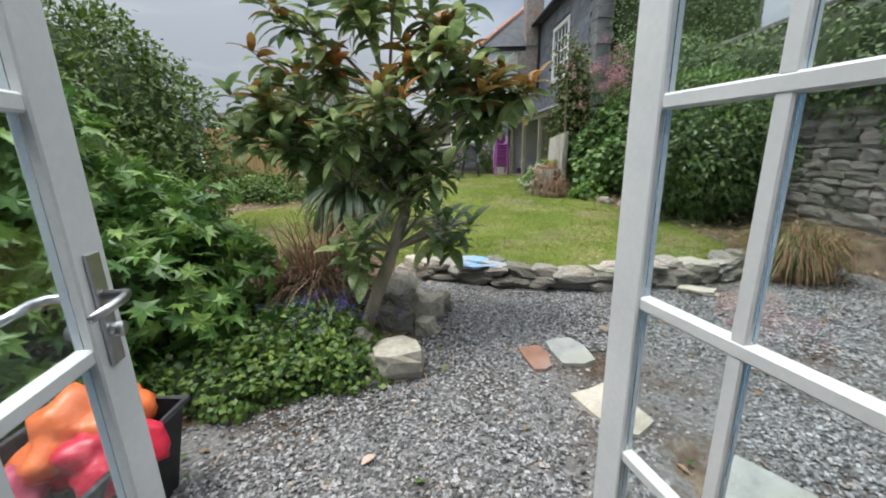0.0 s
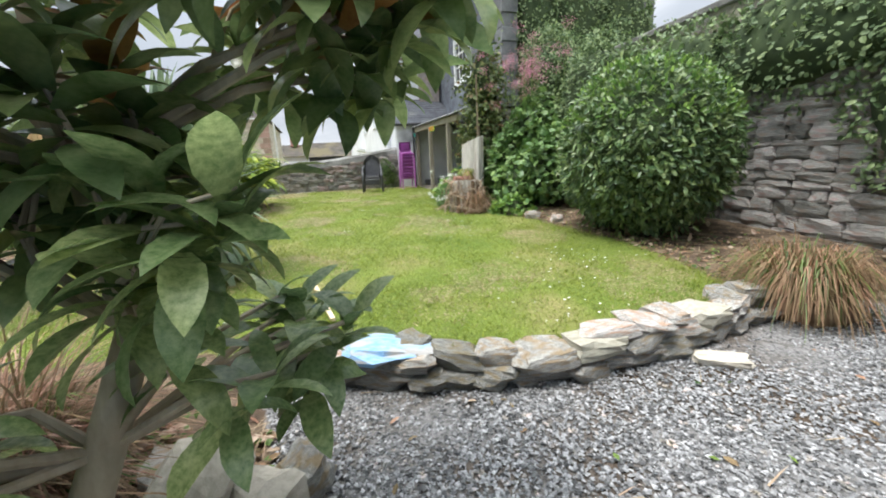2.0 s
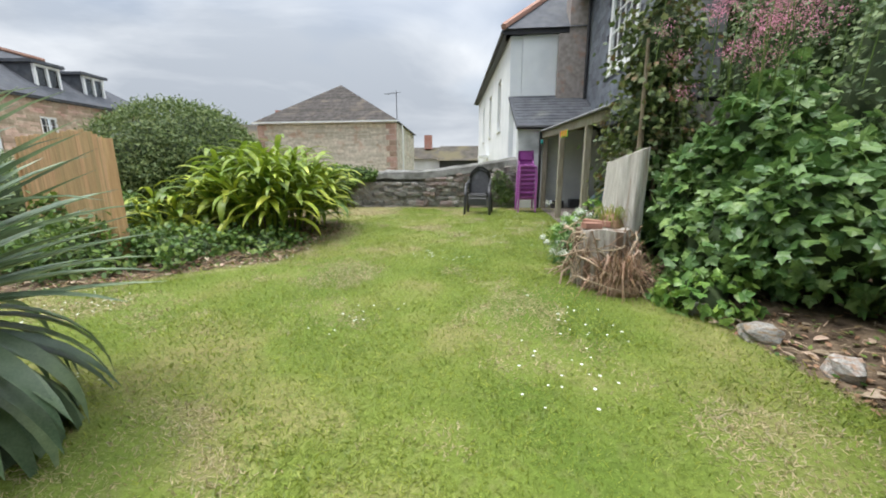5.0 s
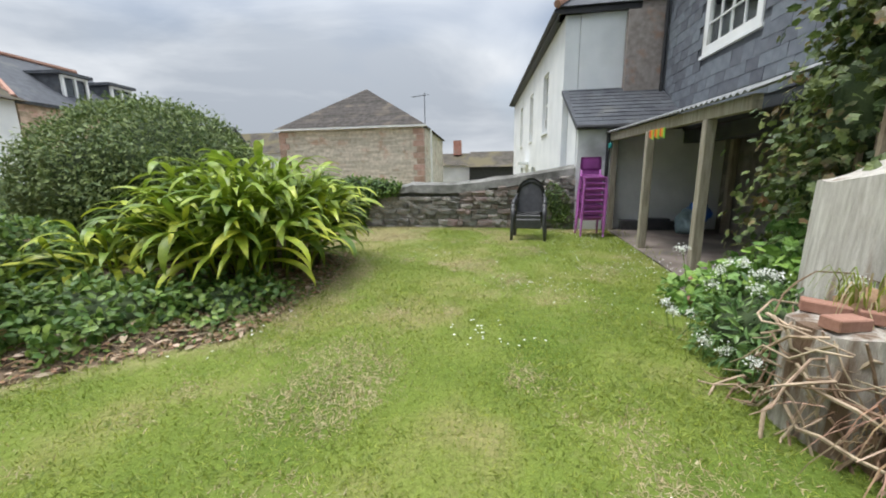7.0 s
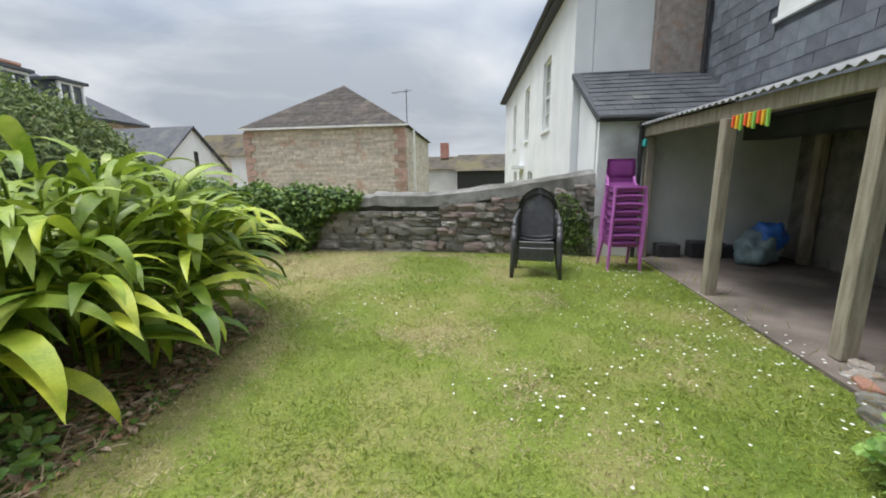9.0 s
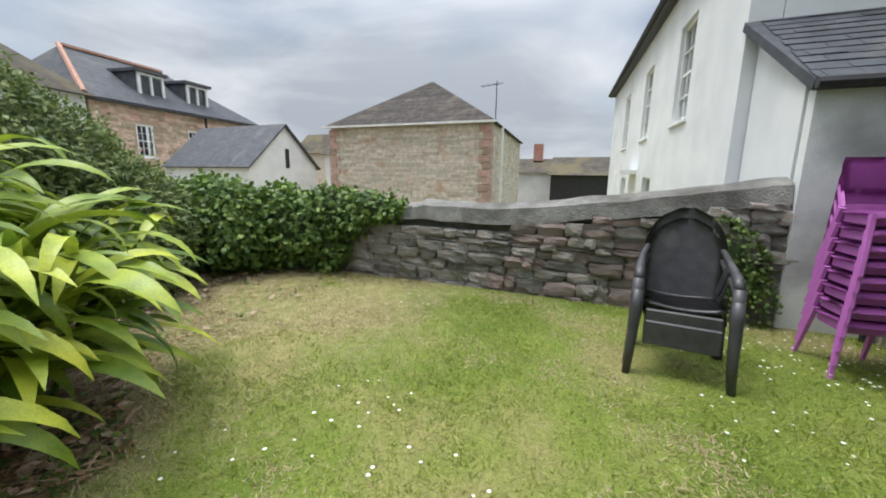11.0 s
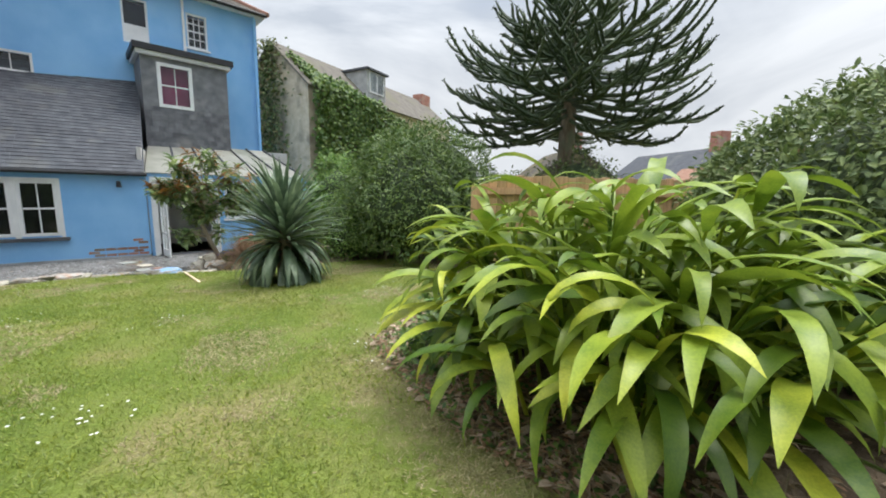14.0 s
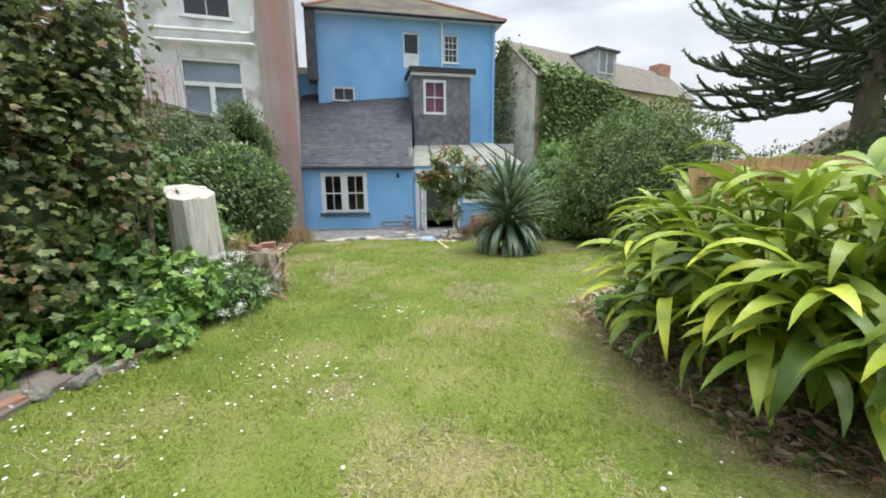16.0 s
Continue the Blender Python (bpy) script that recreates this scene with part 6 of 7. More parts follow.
def ginger_lily(name, label, cx, cy, sx, sy, height, stalks, seed, scale=1.0):
    root = thing(name, label, "plant")
    rng = random.Random(seed)
    kinds = [strap_mesh("leaf", 0.86, rng.uniform(0.092, 0.130), (radians(rng.uniform(30, 62)), radians(rng.uniform(-85, -25))), L_LILY, 9, 0.12, rng.uniform(1.1, 2.0), twist=rng.uniform(-0.5, 0.5), belly=0.55) for _ in range(16)]
    vs, fs, single = [], [], 0
    order = list(range(stalks))
    for s in order[::-1]:
        q = math.sqrt((s + 0.5) / stalks)
        a = s * 2.39996 + rng.uniform(-0.3, 0.3)
        bx, by = cx + q * sx * 0.62 * math.cos(a), cy + q * sy * 0.62 * math.sin(a)
        h = height * rng.uniform(0.66, 0.86) * (1 - 0.42 * q ** 2.5)
        gz = ground_z(bx, by)
        top = Vector((bx + math.cos(a) * q * sx * 0.36, by + math.sin(a) * q * sy * 0.36, gz + h))
        bm = bmesh.new()
        tube(bm, [(bx, by, gz - 0.02), ((bx * 0.6 + top.x * 0.4), (by * 0.6 + top.y * 0.4), gz + h * 0.55), tuple(top)], [0.016, 0.014, 0.008], 6)
        part("stalk", bm, L_LILY, root)
        for k in range(10):
            f = 0.28 + 0.72 * (k + 0.5) / 10
            p = Vector((bx, by, gz)).lerp(top, f)
            me = kinds[rng.randrange(len(kinds))]
            out = math.degrees(a) + (180 if rng.random() < 0.2 else 0) + rng.uniform(-80, 80)
            sc = scale * rng.uniform(0.75, 1.1) * (0.78 + 0.3 * math.sin(f * math.pi))
            m = pose(p.x, p.y, p.z, rng.uniform(-16, 16), (1 - f) * 30 - 6 + rng.uniform(-14, 14), out) @ Matrix.Diagonal((sc, sc * rng.uniform(0.85, 1.15), sc, 1))
            if single < 298:
                ob = new("leaf", me)
                ob.parent = root
                ob.matrix_basis = m
                single += 1
            else:
                o = len(vs)
                vs += [tuple(m @ v.co) for v in me.vertices]
                fs += [tuple(o + i for i in g.vertices) for g in me.polygons]
    if vs:
        tagged(raw("inner_foliage", vs, fs, L_LILY, root, True), kind="stuff")
    return root


ginger_lily("ginger_lily", "large clump of arching bright green strap leaves", -2.68, 12.0, 1.14, 1.6, 1.85, 70, 3, 0.95)
ginger_lily("ginger_lily", "small clump of upright green strap leaves", -3.9, 10.9, 0.6, 0.6, 1.0, 10, 5, 0.75)


def sword_plant(cx, cy):
    root = thing("yucca", "spiky rosette plant with long grey-green sword leaves", "plant")
    rng = random.Random(9)
    up = [strap_mesh("leaf", 1.05, 0.078, (0.0, radians(-rng.uniform(5, 50))), L_YUCCA, 7, 0.22, 2.0, belly=0.4) for _ in range(5)]
    down = [strap_mesh("leaf", 1.0, 0.098, (radians(14), radians(-rng.uniform(60, 88))), L_YUCCA, 8, 0.16, 1.0, belly=0.45) for _ in range(6)]
    gz = ground_z(cx, cy)
    n = 290
    for i in range(n):
        f = (i + 0.5) / n
        el = 84 - 112 * f ** 0.8 + rng.uniform(-6, 6)
        a = i * 137.508 + rng.uniform(-12, 12)
        z = gz + 1.18 - 0.80 * f
        ob = new("leaf", (up if el > 8 else down)[rng.randrange(5)])
        ob.parent = root
        sc = rng.uniform(0.92, 1.12) * (0.98 if el > 30 else 0.98)
        ob.matrix_basis = pose(cx + 0.08 * math.cos(radians(a)), cy + 0.08 * math.sin(radians(a)), z, 0, -el, a) @ Matrix.Diagonal((sc, 1.15, 1, 1))
    bm = bmesh.new()
    tube(bm, [(cx, cy, gz - 0.05), (cx, cy, gz + 0.5), (cx, cy, gz + 1.1)], [0.16, 0.14, 0.06], 9)
    part("trunk", bm, M_BARK, root)
    return root


sword_plant(-1.5, 6.35)


def young_tree():
    root = thing("young_tree", "small leaning tree with big glossy leaves, bronze at the tips", "tree")
    rng = random.Random(14)
    gz = ground_z(-0.68, 2.85)
    trunk = [Vector((-0.67, 2.84, gz - 0.05)), Vector((-0.55, 2.86, 0.35)), Vector((-0.39, 2.90, 0.75)), Vector((-0.28, 2.94, 1.05)), Vector((-0.34, 3.0, 1.45)), Vector((-0.38, 3.02, 1.85))]
    bm = bmesh.new()
    tube(bm, trunk, [0.062, 0.052, 0.047, 0.043, 0.032, 0.02], 10)
    part("trunk", bm, M_PALEBARK, root, smooth=True)
    tips = []

    def limb(bm, start, end, r, depth):
        mid = start.lerp(end, 0.5) + Vector((rng.uniform(-0.06, 0.06), rng.uniform(-0.06, 0.06), 0.05))
        tube(bm, [start, mid, end], [r, r * 0.75, r * 0.5], 6)
        tips.append((end, (end - mid).normalized()))
        if depth:
            for _ in range(3):
                d = (end - start).normalized() * 0.6 + Vector((rng.gauss(0, 0.7), rng.gauss(0, 0.7), rng.uniform(-0.15, 0.8)))
                limb(bm, mid.lerp(end, rng.uniform(0.2, 1)), end + d.normalized() * rng.uniform(0.14, 0.30), r * 0.5, depth - 1)
    ends = ((0.36, 2.95, 1.82), (0.30, 3.0, 2.0), (-1.05, 2.9, 1.75), (-1.2, 3.15, 1.5), (-0.9, 3.2, 2.1), (-0.5, 2.9, 2.35), (-0.1, 3.1, 2.25), (0.1, 2.85, 1.95),
            (-0.45, 3.4, 1.9), (0.05, 2.85, 0.92), (-0.65, 2.75, 0.95), (-0.15, 2.75, 1.25), (-0.2, 3.0, 1.5), (-0.3, 2.7, 1.7), (0.05, 3.4, 0.92), (-0.02, 3.38, 0.95), (0.1, 3.42, 0.86), (0.25, 3.3, 1.78), (0.0, 3.35, 1.82), (0.38, 3.2, 1.72), (0.08, 3.25, 0.9), (0.18, 3.2, 0.8), (-0.2, 2.86, 1.36), (-0.12, 2.9, 1.08), (-0.3, 3.0, 2.55), (-0.9, 2.85, 2.3), (0.1, 3.1, 2.35), (0.5, 3.0, 1.85), (-1.3, 3.0, 1.85), (-0.6, 3.2, 2.5), (-0.2, 2.8, 2.05), (-0.7, 2.9, 1.9), (-0.55, 2.75, 1.6), (-0.95, 2.85, 1.5), (-1.25, 3.2, 2.05), (-0.35, 3.2, 1.3), (-0.58, 2.55, 0.92), (-0.74, 2.6, 0.85), (-0.63, 2.5, 0.78), (0.26, 3.14, 0.92), (-1.35, 3.0, 1.65), (-1.1, 3.0, 1.55), (-0.75, 3.0, 1.6), (-0.5, 3.0, 1.35))
    for e in ends:
        e = Vector(e)
        s = min(trunk[2:], key=lambda p: abs(p.z - (e.z - 0.3)))
        bm = bmesh.new()
        limb(bm, s, e, 0.016, 1 if e.z > 1.1 else 0)
        part("branch", bm, M_PALEBARK, root)
    kinds = [strap_mesh("leaf", 1.0, rng.uniform(0.30, 0.38), (radians(14), radians(-rng.uniform(20, 60))), L_TREE, 7, 0.10, 1.1, belly=0.55) for _ in range(6)]
    single = 0
    vs, fs, vb, fb = [], [], [], []
    for i, (p, d) in enumerate(tips):
        young = (p.z > 1.75 and rng.random() < 0.38) or (p.x > 0.1 and rng.random() < 0.3) or rng.random() < 0.1
        for k in range(13):
            a = k * 137.5 + rng.uniform(-25, 25)
            el = 52 - 7.0 * k + rng.uniform(-12, 12)
            L = rng.uniform(0.155, 0.265) * (0.7 if young and k < 4 else 1)
            m = pose(p.x - d.x * 0.012 * k, p.y - d.y * 0.012 * k, p.z - 0.012 * k, rng.uniform(-20, 20), -el, a)
            if p.z < 1.5 and single < 290:
                ob = new("leaf", kinds[rng.randrange(6)])
                ob.parent = root
                ob.matrix_basis = m @ Matrix.Diagonal((L, L, L, 1))
                single += 1
            else:
                me = kinds[rng.randrange(6)]
                tv, tf = (vb, fb) if young and k < 7 else (vs, fs)
                o = len(tv)
                mm = m @ Matrix.Diagonal((L, L, L, 1))
                tv += [tuple(mm @ v.co) for v in me.vertices]
                tf += [tuple(o + j for j in q.vertices) for q in me.polygons]
    tagged(raw("crown", vs, fs, L_TREE_J, root, True), kind="stuff")
    tagged(raw("bronze_foliage", vb, fb, L_BRONZE, root, True), "bronze and orange young leaves", kind="stuff")


young_tree()


# ---- bushes and hedges ----
bush("round_bush", "dense rounded evergreen bush with glossy oval leaves", [((4.27, 6.5, 1.42), (1.06, 1.08, 1.12)), ((4.45, 6.75, 1.3), (1.0, 1.0, 1.02))], LEAF, L_LAUREL, 19000, 0.10, 0.048, 3, amount=0.08, low=-0.92, shoots=(L_FIG, 900))
bush("tall_hedge", "tall rounded green hedge bush with small leaves", [((-5.3, 4.8, 1.9), (1.9, 1.7, 1.75)), ((-4.6, 5.4, 1.6), (1.5, 1.5, 1.55)), ((-3.7, 3.9, 1.0), (0.9, 0.9, 1.0)), ((-6.2, 3.2, 1.7), (1.6, 1.5, 1.6))], LEAF, L_HEDGE, 44000, 0.085, 0.045, 5, amount=0.3, core=0.72)
bush("leafy_shrub", "light green shrub with large lobed leaves", [((-2.1, 2.45, 0.62), (0.55, 0.5, 0.52)), ((-2.2, 3.0, 0.72), (0.6, 0.5, 0.58)), ((-2.95, 2.5, 1.2), (0.68, 0.62, 0.85)), ((-2.6, 1.75, 0.62), (0.55, 0.45, 0.6))], FINGERED, L_FIGTREE, 3600, 0.17, 0.19, 6, amount=0.3, depth=0.3, core=0.62)
bush("ivy_mound", "low mound of creeping plants with blue flowers", [((-1.15, 2.62, 0.1), (0.62, 0.55, 0.26)), ((-0.85, 2.35, 0.08), (0.36, 0.26, 0.2)), ((-1.5, 2.2, 0.08), (0.5, 0.32, 0.22))], SMALL, L_IVY, 7000, 0.05, 0.042, 7, category="ground cover", amount=0.12, size=0.2, depth=0.06, low=-0.3, stem=False)
bush("dome_bush", "big domed evergreen bush with small grey-green leaves", [((-5.4, 13.15, 1.55), (1.66, 1.82, 1.46)), ((-4.95, 14.1, 1.1), (1.25, 1.25, 1.1))], LEAF, L_BUSH, 66000, 0.075, 0.038, 8, amount=0.12, core=0.78, depth=0.22, low=-0.95)
bush("ivy_hedge", "ivy-covered hedge hanging over the stone wall", [((-4.5, 15.75, 1.1), (0.8, 0.6, 0.72)), ((-3.75, 16.25, 1.1), (0.7, 0.4, 0.62)), ((-5.4, 15.3, 1.05), (0.9, 0.75, 0.8)), ((-3.1, 16.45, 1.3), (0.65, 0.26, 0.38)), ((-2.45, 16.5, 1.42), (0.5, 0.2, 0.2)), ((-3.2, 16.4, 0.85), (0.4, 0.22, 0.4))], LOBED, L_IVY, 17000, 0.075, 0.068, 9, amount=0.1, depth=0.14, low=-0.98)
bush("wall_creeper", "patch of small-leaved creeper on the stone wall", [((1.72, 16.36, 1.05), (0.34, 0.10, 0.42)), ((1.9, 16.34, 0.75), (0.22, 0.10, 0.3))], SMALL, L_HEDGE, 1600, 0.05, 0.035, 41, category="creeper", amount=0.08, depth=0.05, low=-0.98, core=0.5, stem=False)
bush("ivy_bank", "low bank of ivy and bramble under the fence", [((-3.2, 10.1, 0.5), (0.9, 0.7, 0.32)), ((-4.2, 9.5, 0.5), (1.1, 0.7, 0.5)), ((-2.3, 10.7, 0.45), (0.55, 0.6, 0.25)), ((-5.0, 10.6, 0.7), (0.8, 0.6, 0.7))], LEAF, L_IVY, 12000, 0.085, 0.07, 10, amount=0.2, low=-0.8, core=0.62)
bush("currant_bush", "leafy shrub with broad lobed green leaves", [((3.62, 9.1, 0.82), (0.46, 0.45, 0.58)), ((3.9, 9.8, 1.25), (0.55, 0.6, 0.8)), ((4.25, 8.8, 1.1), (0.68, 0.6, 0.85)), ((3.6, 10.9, 0.95), (0.5, 0.5, 0.65)), ((4.05, 9.4, 2.0), (0.38, 0.42, 0.55))], LOBED, L_SYCAMORE, 5200, 0.125, 0.12, 11, amount=0.25, depth=0.25, core=0.66)
bush("dark_shrub", "tall dark shrub with fine bronze-green leaves before the porch", [((3.4, 10.75, 2.2), (0.46, 0.5, 1.1)), ((3.42, 10.6, 3.15), (0.40, 0.42, 0.85)), ((3.65, 11.35, 1.5), (0.5, 0.5, 1.0)), ((3.75, 11.0, 2.7), (0.4, 0.45, 0.95)), ((4.3, 11.3, 1.3), (0.6, 0.6, 0.9))], LOBED, L_RIBES, 9800, 0.08, 0.07, 12, amount=0.36, depth=0.45, core=0.5, low=-0.95)
bush("wall_ivy", "ivy and climbers covering the side wall", [((5.75, 9.7, 2.4), (0.7, 1.3, 1.4)), ((5.9, 7.9, 2.55), (0.42, 1.5, 0.85)), ((5.95, 5.8, 2.7), (0.38, 1.5, 0.72)), ((5.92, 3.8, 2.75), (0.33, 1.2, 0.7)), ((5.5, 11.2, 3.0), (0.8, 0.9, 1.4)), ((5.9, 7.4, 1.2), (0.3, 0.9, 1.0)), ((5.92, 4.2, 1.9), (0.28, 1.0, 1.25)), ((5.5, 12.05, 4.6), (0.75, 0.4, 2.0)), ((6.6, 12.0, 4.4), (1.0, 0.4, 2.3)), ((8.0, 12.0, 4.2), (1.0, 0.4, 2.2))], LEAF, L_WALLIVY, 46000, 0.08, 0.058, 13, amount=0.3, low=-0.98, stem=False)
bush("low_bed_plants", "low leafy weeds and ivy at the lawn edge", [((2.75, 10.68, 0.74), (0.36, 0.34, 0.42)), ((2.95, 11.3, 0.5), (0.55, 0.5, 0.34)), ((3.15, 11.05, 0.5), (0.5, 0.55, 0.3)), ((3.7, 11.9, 0.55), (0.5, 0.45, 0.4)), ((3.3, 8.75, 0.42), (0.4, 0.4, 0.28)), ((3.05, 10.75, 0.6), (0.45, 0.4, 0.4))], LOBED, L_FIG, 2400, 0.1, 0.095, 31, category="plants", amount=0.15, depth=0.15, core=0.6, low=-0.6, stem=False)
bush("light_shrub", "pale feathery green shrub beside the hedge", [((-3.75, 2.5, 1.55), (0.85, 0.85, 1.5)), ((-3.4, 3.3, 0.9), (0.7, 0.7, 0.95)), ((-3.3, 4.3, 0.7), (0.6, 0.6, 0.7))], SMALL, L_FIG, 8200, 0.085, 0.03, 32, amount=0.25, depth=0.3, core=0.6)
bush("small_tree_bush", "round clipped bush on a stem before the neighbour's wall", [((5.72, 3.1, 3.5), (0.52, 0.5, 0.6)), ((5.5, 2.6, 2.8), (0.5, 0.5, 0.85))], LEAF, L_HEDGE, 4200, 0.08, 0.04, 33, amount=0.2)
bush("boundary_scrub", "mixed scrub and small trees along the boundary", [((-8.2, 8.5, 0.9), (1.4, 1.6, 1.1)), ((-10.2, 5.8, 1.5), (1.5, 1.4, 1.6)), ((-9.5, 11.5, 0.9), (1.6, 1.8, 1.2)), ((-8.5, 6.0, 1.0), (1.5, 1.4, 1.2)), ((-11.5, 1.5, 1.2), (2.4, 2.0, 1.5)), ((-13.5, 8.5, 1.1), (2.2, 3.0, 1.3)), ((-12, 14.0, 0.9), (2.2, 2.4, 1.2))], LEAF, L_BUSH, 26000, 0.13, 0.07, 34, amount=0.4, depth=0.4)
bush("valerian", "pale green perennial with white flower heads", [((2.6, 10.2, 0.6), (0.36, 0.5, 0.34)), ((2.58, 9.75, 0.5), (0.25, 0.33, 0.26)), ((3.05, 10.9, 0.6), (0.4, 0.4, 0.35))], LEAF, L_SYCAMORE, 3200, 0.085, 0.034, 15, category="plant", amount=0.12, depth=0.15, low=-0.7)


def flower_heads(name, label, centres, mat, seed, r=0.05, n=24, stalk=0.25):
    rng = np.random.default_rng(seed)
    root = thing(name, label, "flowers")
    bm = bmesh.new()
    ps = []
    for c in centres:
        ps.append(np.array(c) + rng.normal(size=(n, 3)) * np.array([r, r, r * 0.8]))
        tube(bm, [(c[0] + rng.normal() * 0.04, c[1] + rng.normal() * 0.04, c[2] - stalk), tuple(c)], [0.004, 0.003], 4)
    p = np.concatenate(ps)
    v, f = scatter(p, rng.normal(size=p.shape), rng.normal(size=p.shape) + np.array([0, 0, 1]), 0.017, 0.015, SMALL, rng)
    tagged(raw("blossom", v, f, mat, root), kind="stuff")
    tagged(part("stem", bm, L_HEDGE, root), kind="stuff")
    return root


_r = random.Random(77)
flower_heads("white_valerian_flowers", "white rounded flower heads above the lawn edge", [(2.42 + _r.uniform(-0.3, 0.3), 10.2 + _r.uniform(-0.65, 0.65), 0.88 + _r.uniform(-0.36, 0.28)) for _ in range(22)], P_WHITE, 1, 0.024, 90)
flower_heads("pink_valerian_flowers", "tall pink flower heads against the ivy wall", [(3.98 + _r.gauss(0, 0.3), 9.45 + _r.gauss(0, 0.4), 3.1 + _r.gauss(0, 0.3)) for _ in range(44)], P_PINK, 2, 0.065, 100, 0.9)
flower_heads("pink_valerian_flowers", "pink flowers beside the blue lean-to", [(5.15 + _r.gauss(0, 0.2), 1.2 + _r.gauss(0, 0.3), 1.9 + _r.gauss(0, 0.4)) for _ in range(16)], P_PINK, 3, 0.07, 60, 0.6)
flower_heads("blue_ground_flowers", "tiny violet-blue flowers over the ground cover", [(-1.1 + _r.gauss(0, 0.32), 2.85 + _r.gauss(0, 0.16), 0.33 + _r.gauss(0, 0.03)) for _ in range(120)], P_BLUE, 4, 0.022, 14, 0.06)


def dead_grass(name, label, cx, cy, r, h, n, seed, mats, z=None, tangle=0.25, thatch=None):
    """A mound of arching dry blades."""
    rng = np.random.default_rng(seed)
    root = thing(name, label, "plant")
    gz = ground_z(cx, cy) if z is None else z
    for mat, share in mats:
        k = int(n * share)
        a, q = rng.uniform(0, 2 * np.pi, k), np.sqrt(rng.uniform(0, 1, k)) * 0.45
        base = np.stack([cx + np.cos(a) * q * r, cy + np.sin(a) * q * r, np.full(k, gz)], -1)
        out = np.stack([np.cos(a), np.sin(a), np.zeros(k)], -1) * (0.25 + q[:, None] * 1.6) + rng.normal(size=(k, 3)) * tangle
        side = unit(np.cross(out, np.array([0, 0, 1.0])))
        hh, rr = h * rng.uniform(0.6, 1.1, k), r * rng.uniform(0.5, 1.0, k)
        vs = []
        for f in (0, 0.3, 0.6, 0.85, 1.0):
            c = base + out * (rr * f ** 1.2)[:, None] * 0.8 + np.array([0, 0, 1]) * (hh * (1 - (1 - f * 1.75) ** 2))[:, None]
            w = 0.007 * (1 - f * 0.8)
            vs.append(np.stack([c - side * w, c + side * w], 1))
        V = np.stack(vs, 1).reshape(k, 10, 3)
        F = np.array([(2 * i, 2 * i + 1, 2 * i + 3, 2 * i + 2) for i in range(4)])
        tagged(raw("foliage", V.reshape(-1, 3), (F[None] + (np.arange(k) * 10)[:, None, None]).reshape(-1, 4), mat, root), kind="stuff")
    bm = bmesh.new()
    bmesh.ops.create_icosphere(bm, subdivisions=3, radius=1)
    for v in bm.verts:
        q = 1 + 0.3 * noise.noise(v.co * 3)
        v.co = Vector((cx + v.co.x * r * 0.62 * q, cy + v.co.y * r * 0.62 * q, gz + max(0, v.co.z) * h * 0.7 * q))
    part("thatch", bm, thatch or L_DEAD, root, smooth=True)
    return root


dead_grass("sedge_clump", "rounded clump of rust-brown sedge with green base", 3.98, 4.2, 0.56, 0.48, 2600, 1, ((L_DEAD, 0.8), (L_HEDGE, 0.2)))
dead_grass("dead_fern_clump", "tangled heap of dead brown fronds in the bed", -1.2, 3.5, 0.48, 0.25, 3000, 2, ((L_FERN, 0.7), (L_DEAD, 0.25), (L_HEDGE, 0.05)), tangle=0.85, thatch=L_FERN)
dead_grass("dead_stalk_heap", "heap of brown dead stalks leaning on the rotting stump", 2.68, 9.14, 0.34, 0.36, 420, 9, ((L_FERN, 0.6), (L_DEAD, 0.4)), tangle=0.6, thatch=L_FERN)


# ---- stumps ----
def stump(name, label, x, y, z0, z1, r0, r1, mat, seed, tilt=(0, 0), cut=0.0, squash=1.0):
    """A sawn stump with a fluted, weathered outline."""
    bm = bmesh.new()
    n, k = 36, 9
    rings = []
    for j in range(k):
        f = j / (k - 1)
        ring = []
        for i in range(n):
            a = 2 * math.pi * i / n
            q = (r0 + (r1 - r0) * f ** 0.6) * (1 + 0.16 * noise.noise(Vector((math.cos(a) * 2, math.sin(a) * 2, seed + f * 0.8))) + 0.05 * noise.noise(Vector((math.cos(a) * 7, math.sin(a) * 7, seed + f * 0.5))))
            ring.append(bm.verts.new((x + squash * q * math.cos(a) + tilt[0] * f, y + q * math.sin(a) + tilt[1] * f, z0 + (z1 - z0 + cut * (q * math.cos(a) - 0.6 * q * math.sin(a))) * f + (0.05 * noise.noise(Vector((a, seed, 0))) if j == k - 1 else 0))))
        rings.append(ring)
    for a, b in zip(rings, rings[1:]):
        for i in range(n):
            bm.faces.new((a[i], a[(i + 1) % n], b[(i + 1) % n], b[i]))
    bm.faces.new(rings[-1]), bm.faces.new(rings[0][::-1])
    ob = part(name, bm, mat, smooth=False)
    return tagged(ob, label, "tree stump")


M_DRIFT = material("bleached_wood", (0.42, 0.39, 0.34), (0.66, 0.63, 0.575), 6, 0.9, 0.8, (0.26, 0.18, 0.12), 0.62, stretch=(5, 5, 0.5), bump_d=0.02)
stump("bleached_stump", "bleached grey-white sawn tree stump among leaves", 2.94, 10.0, 0.4, 1.78, 0.36, 0.34, M_DRIFT, 1.0, (0.05, 0.06), 0.22, squash=0.6)
stump("low_stump", "low rotting stump with brown bark holding bricks", 2.58, 9.48, 0.25, 0.98, 0.31, 0.27, material("rotting_wood", (0.30, 0.26, 0.22), (0.58, 0.54, 0.48), 7, 0.95, 0.9, (0.17, 0.11, 0.07), 0.50, stretch=(4, 4, 0.6), bump_d=0.02), 2.0)
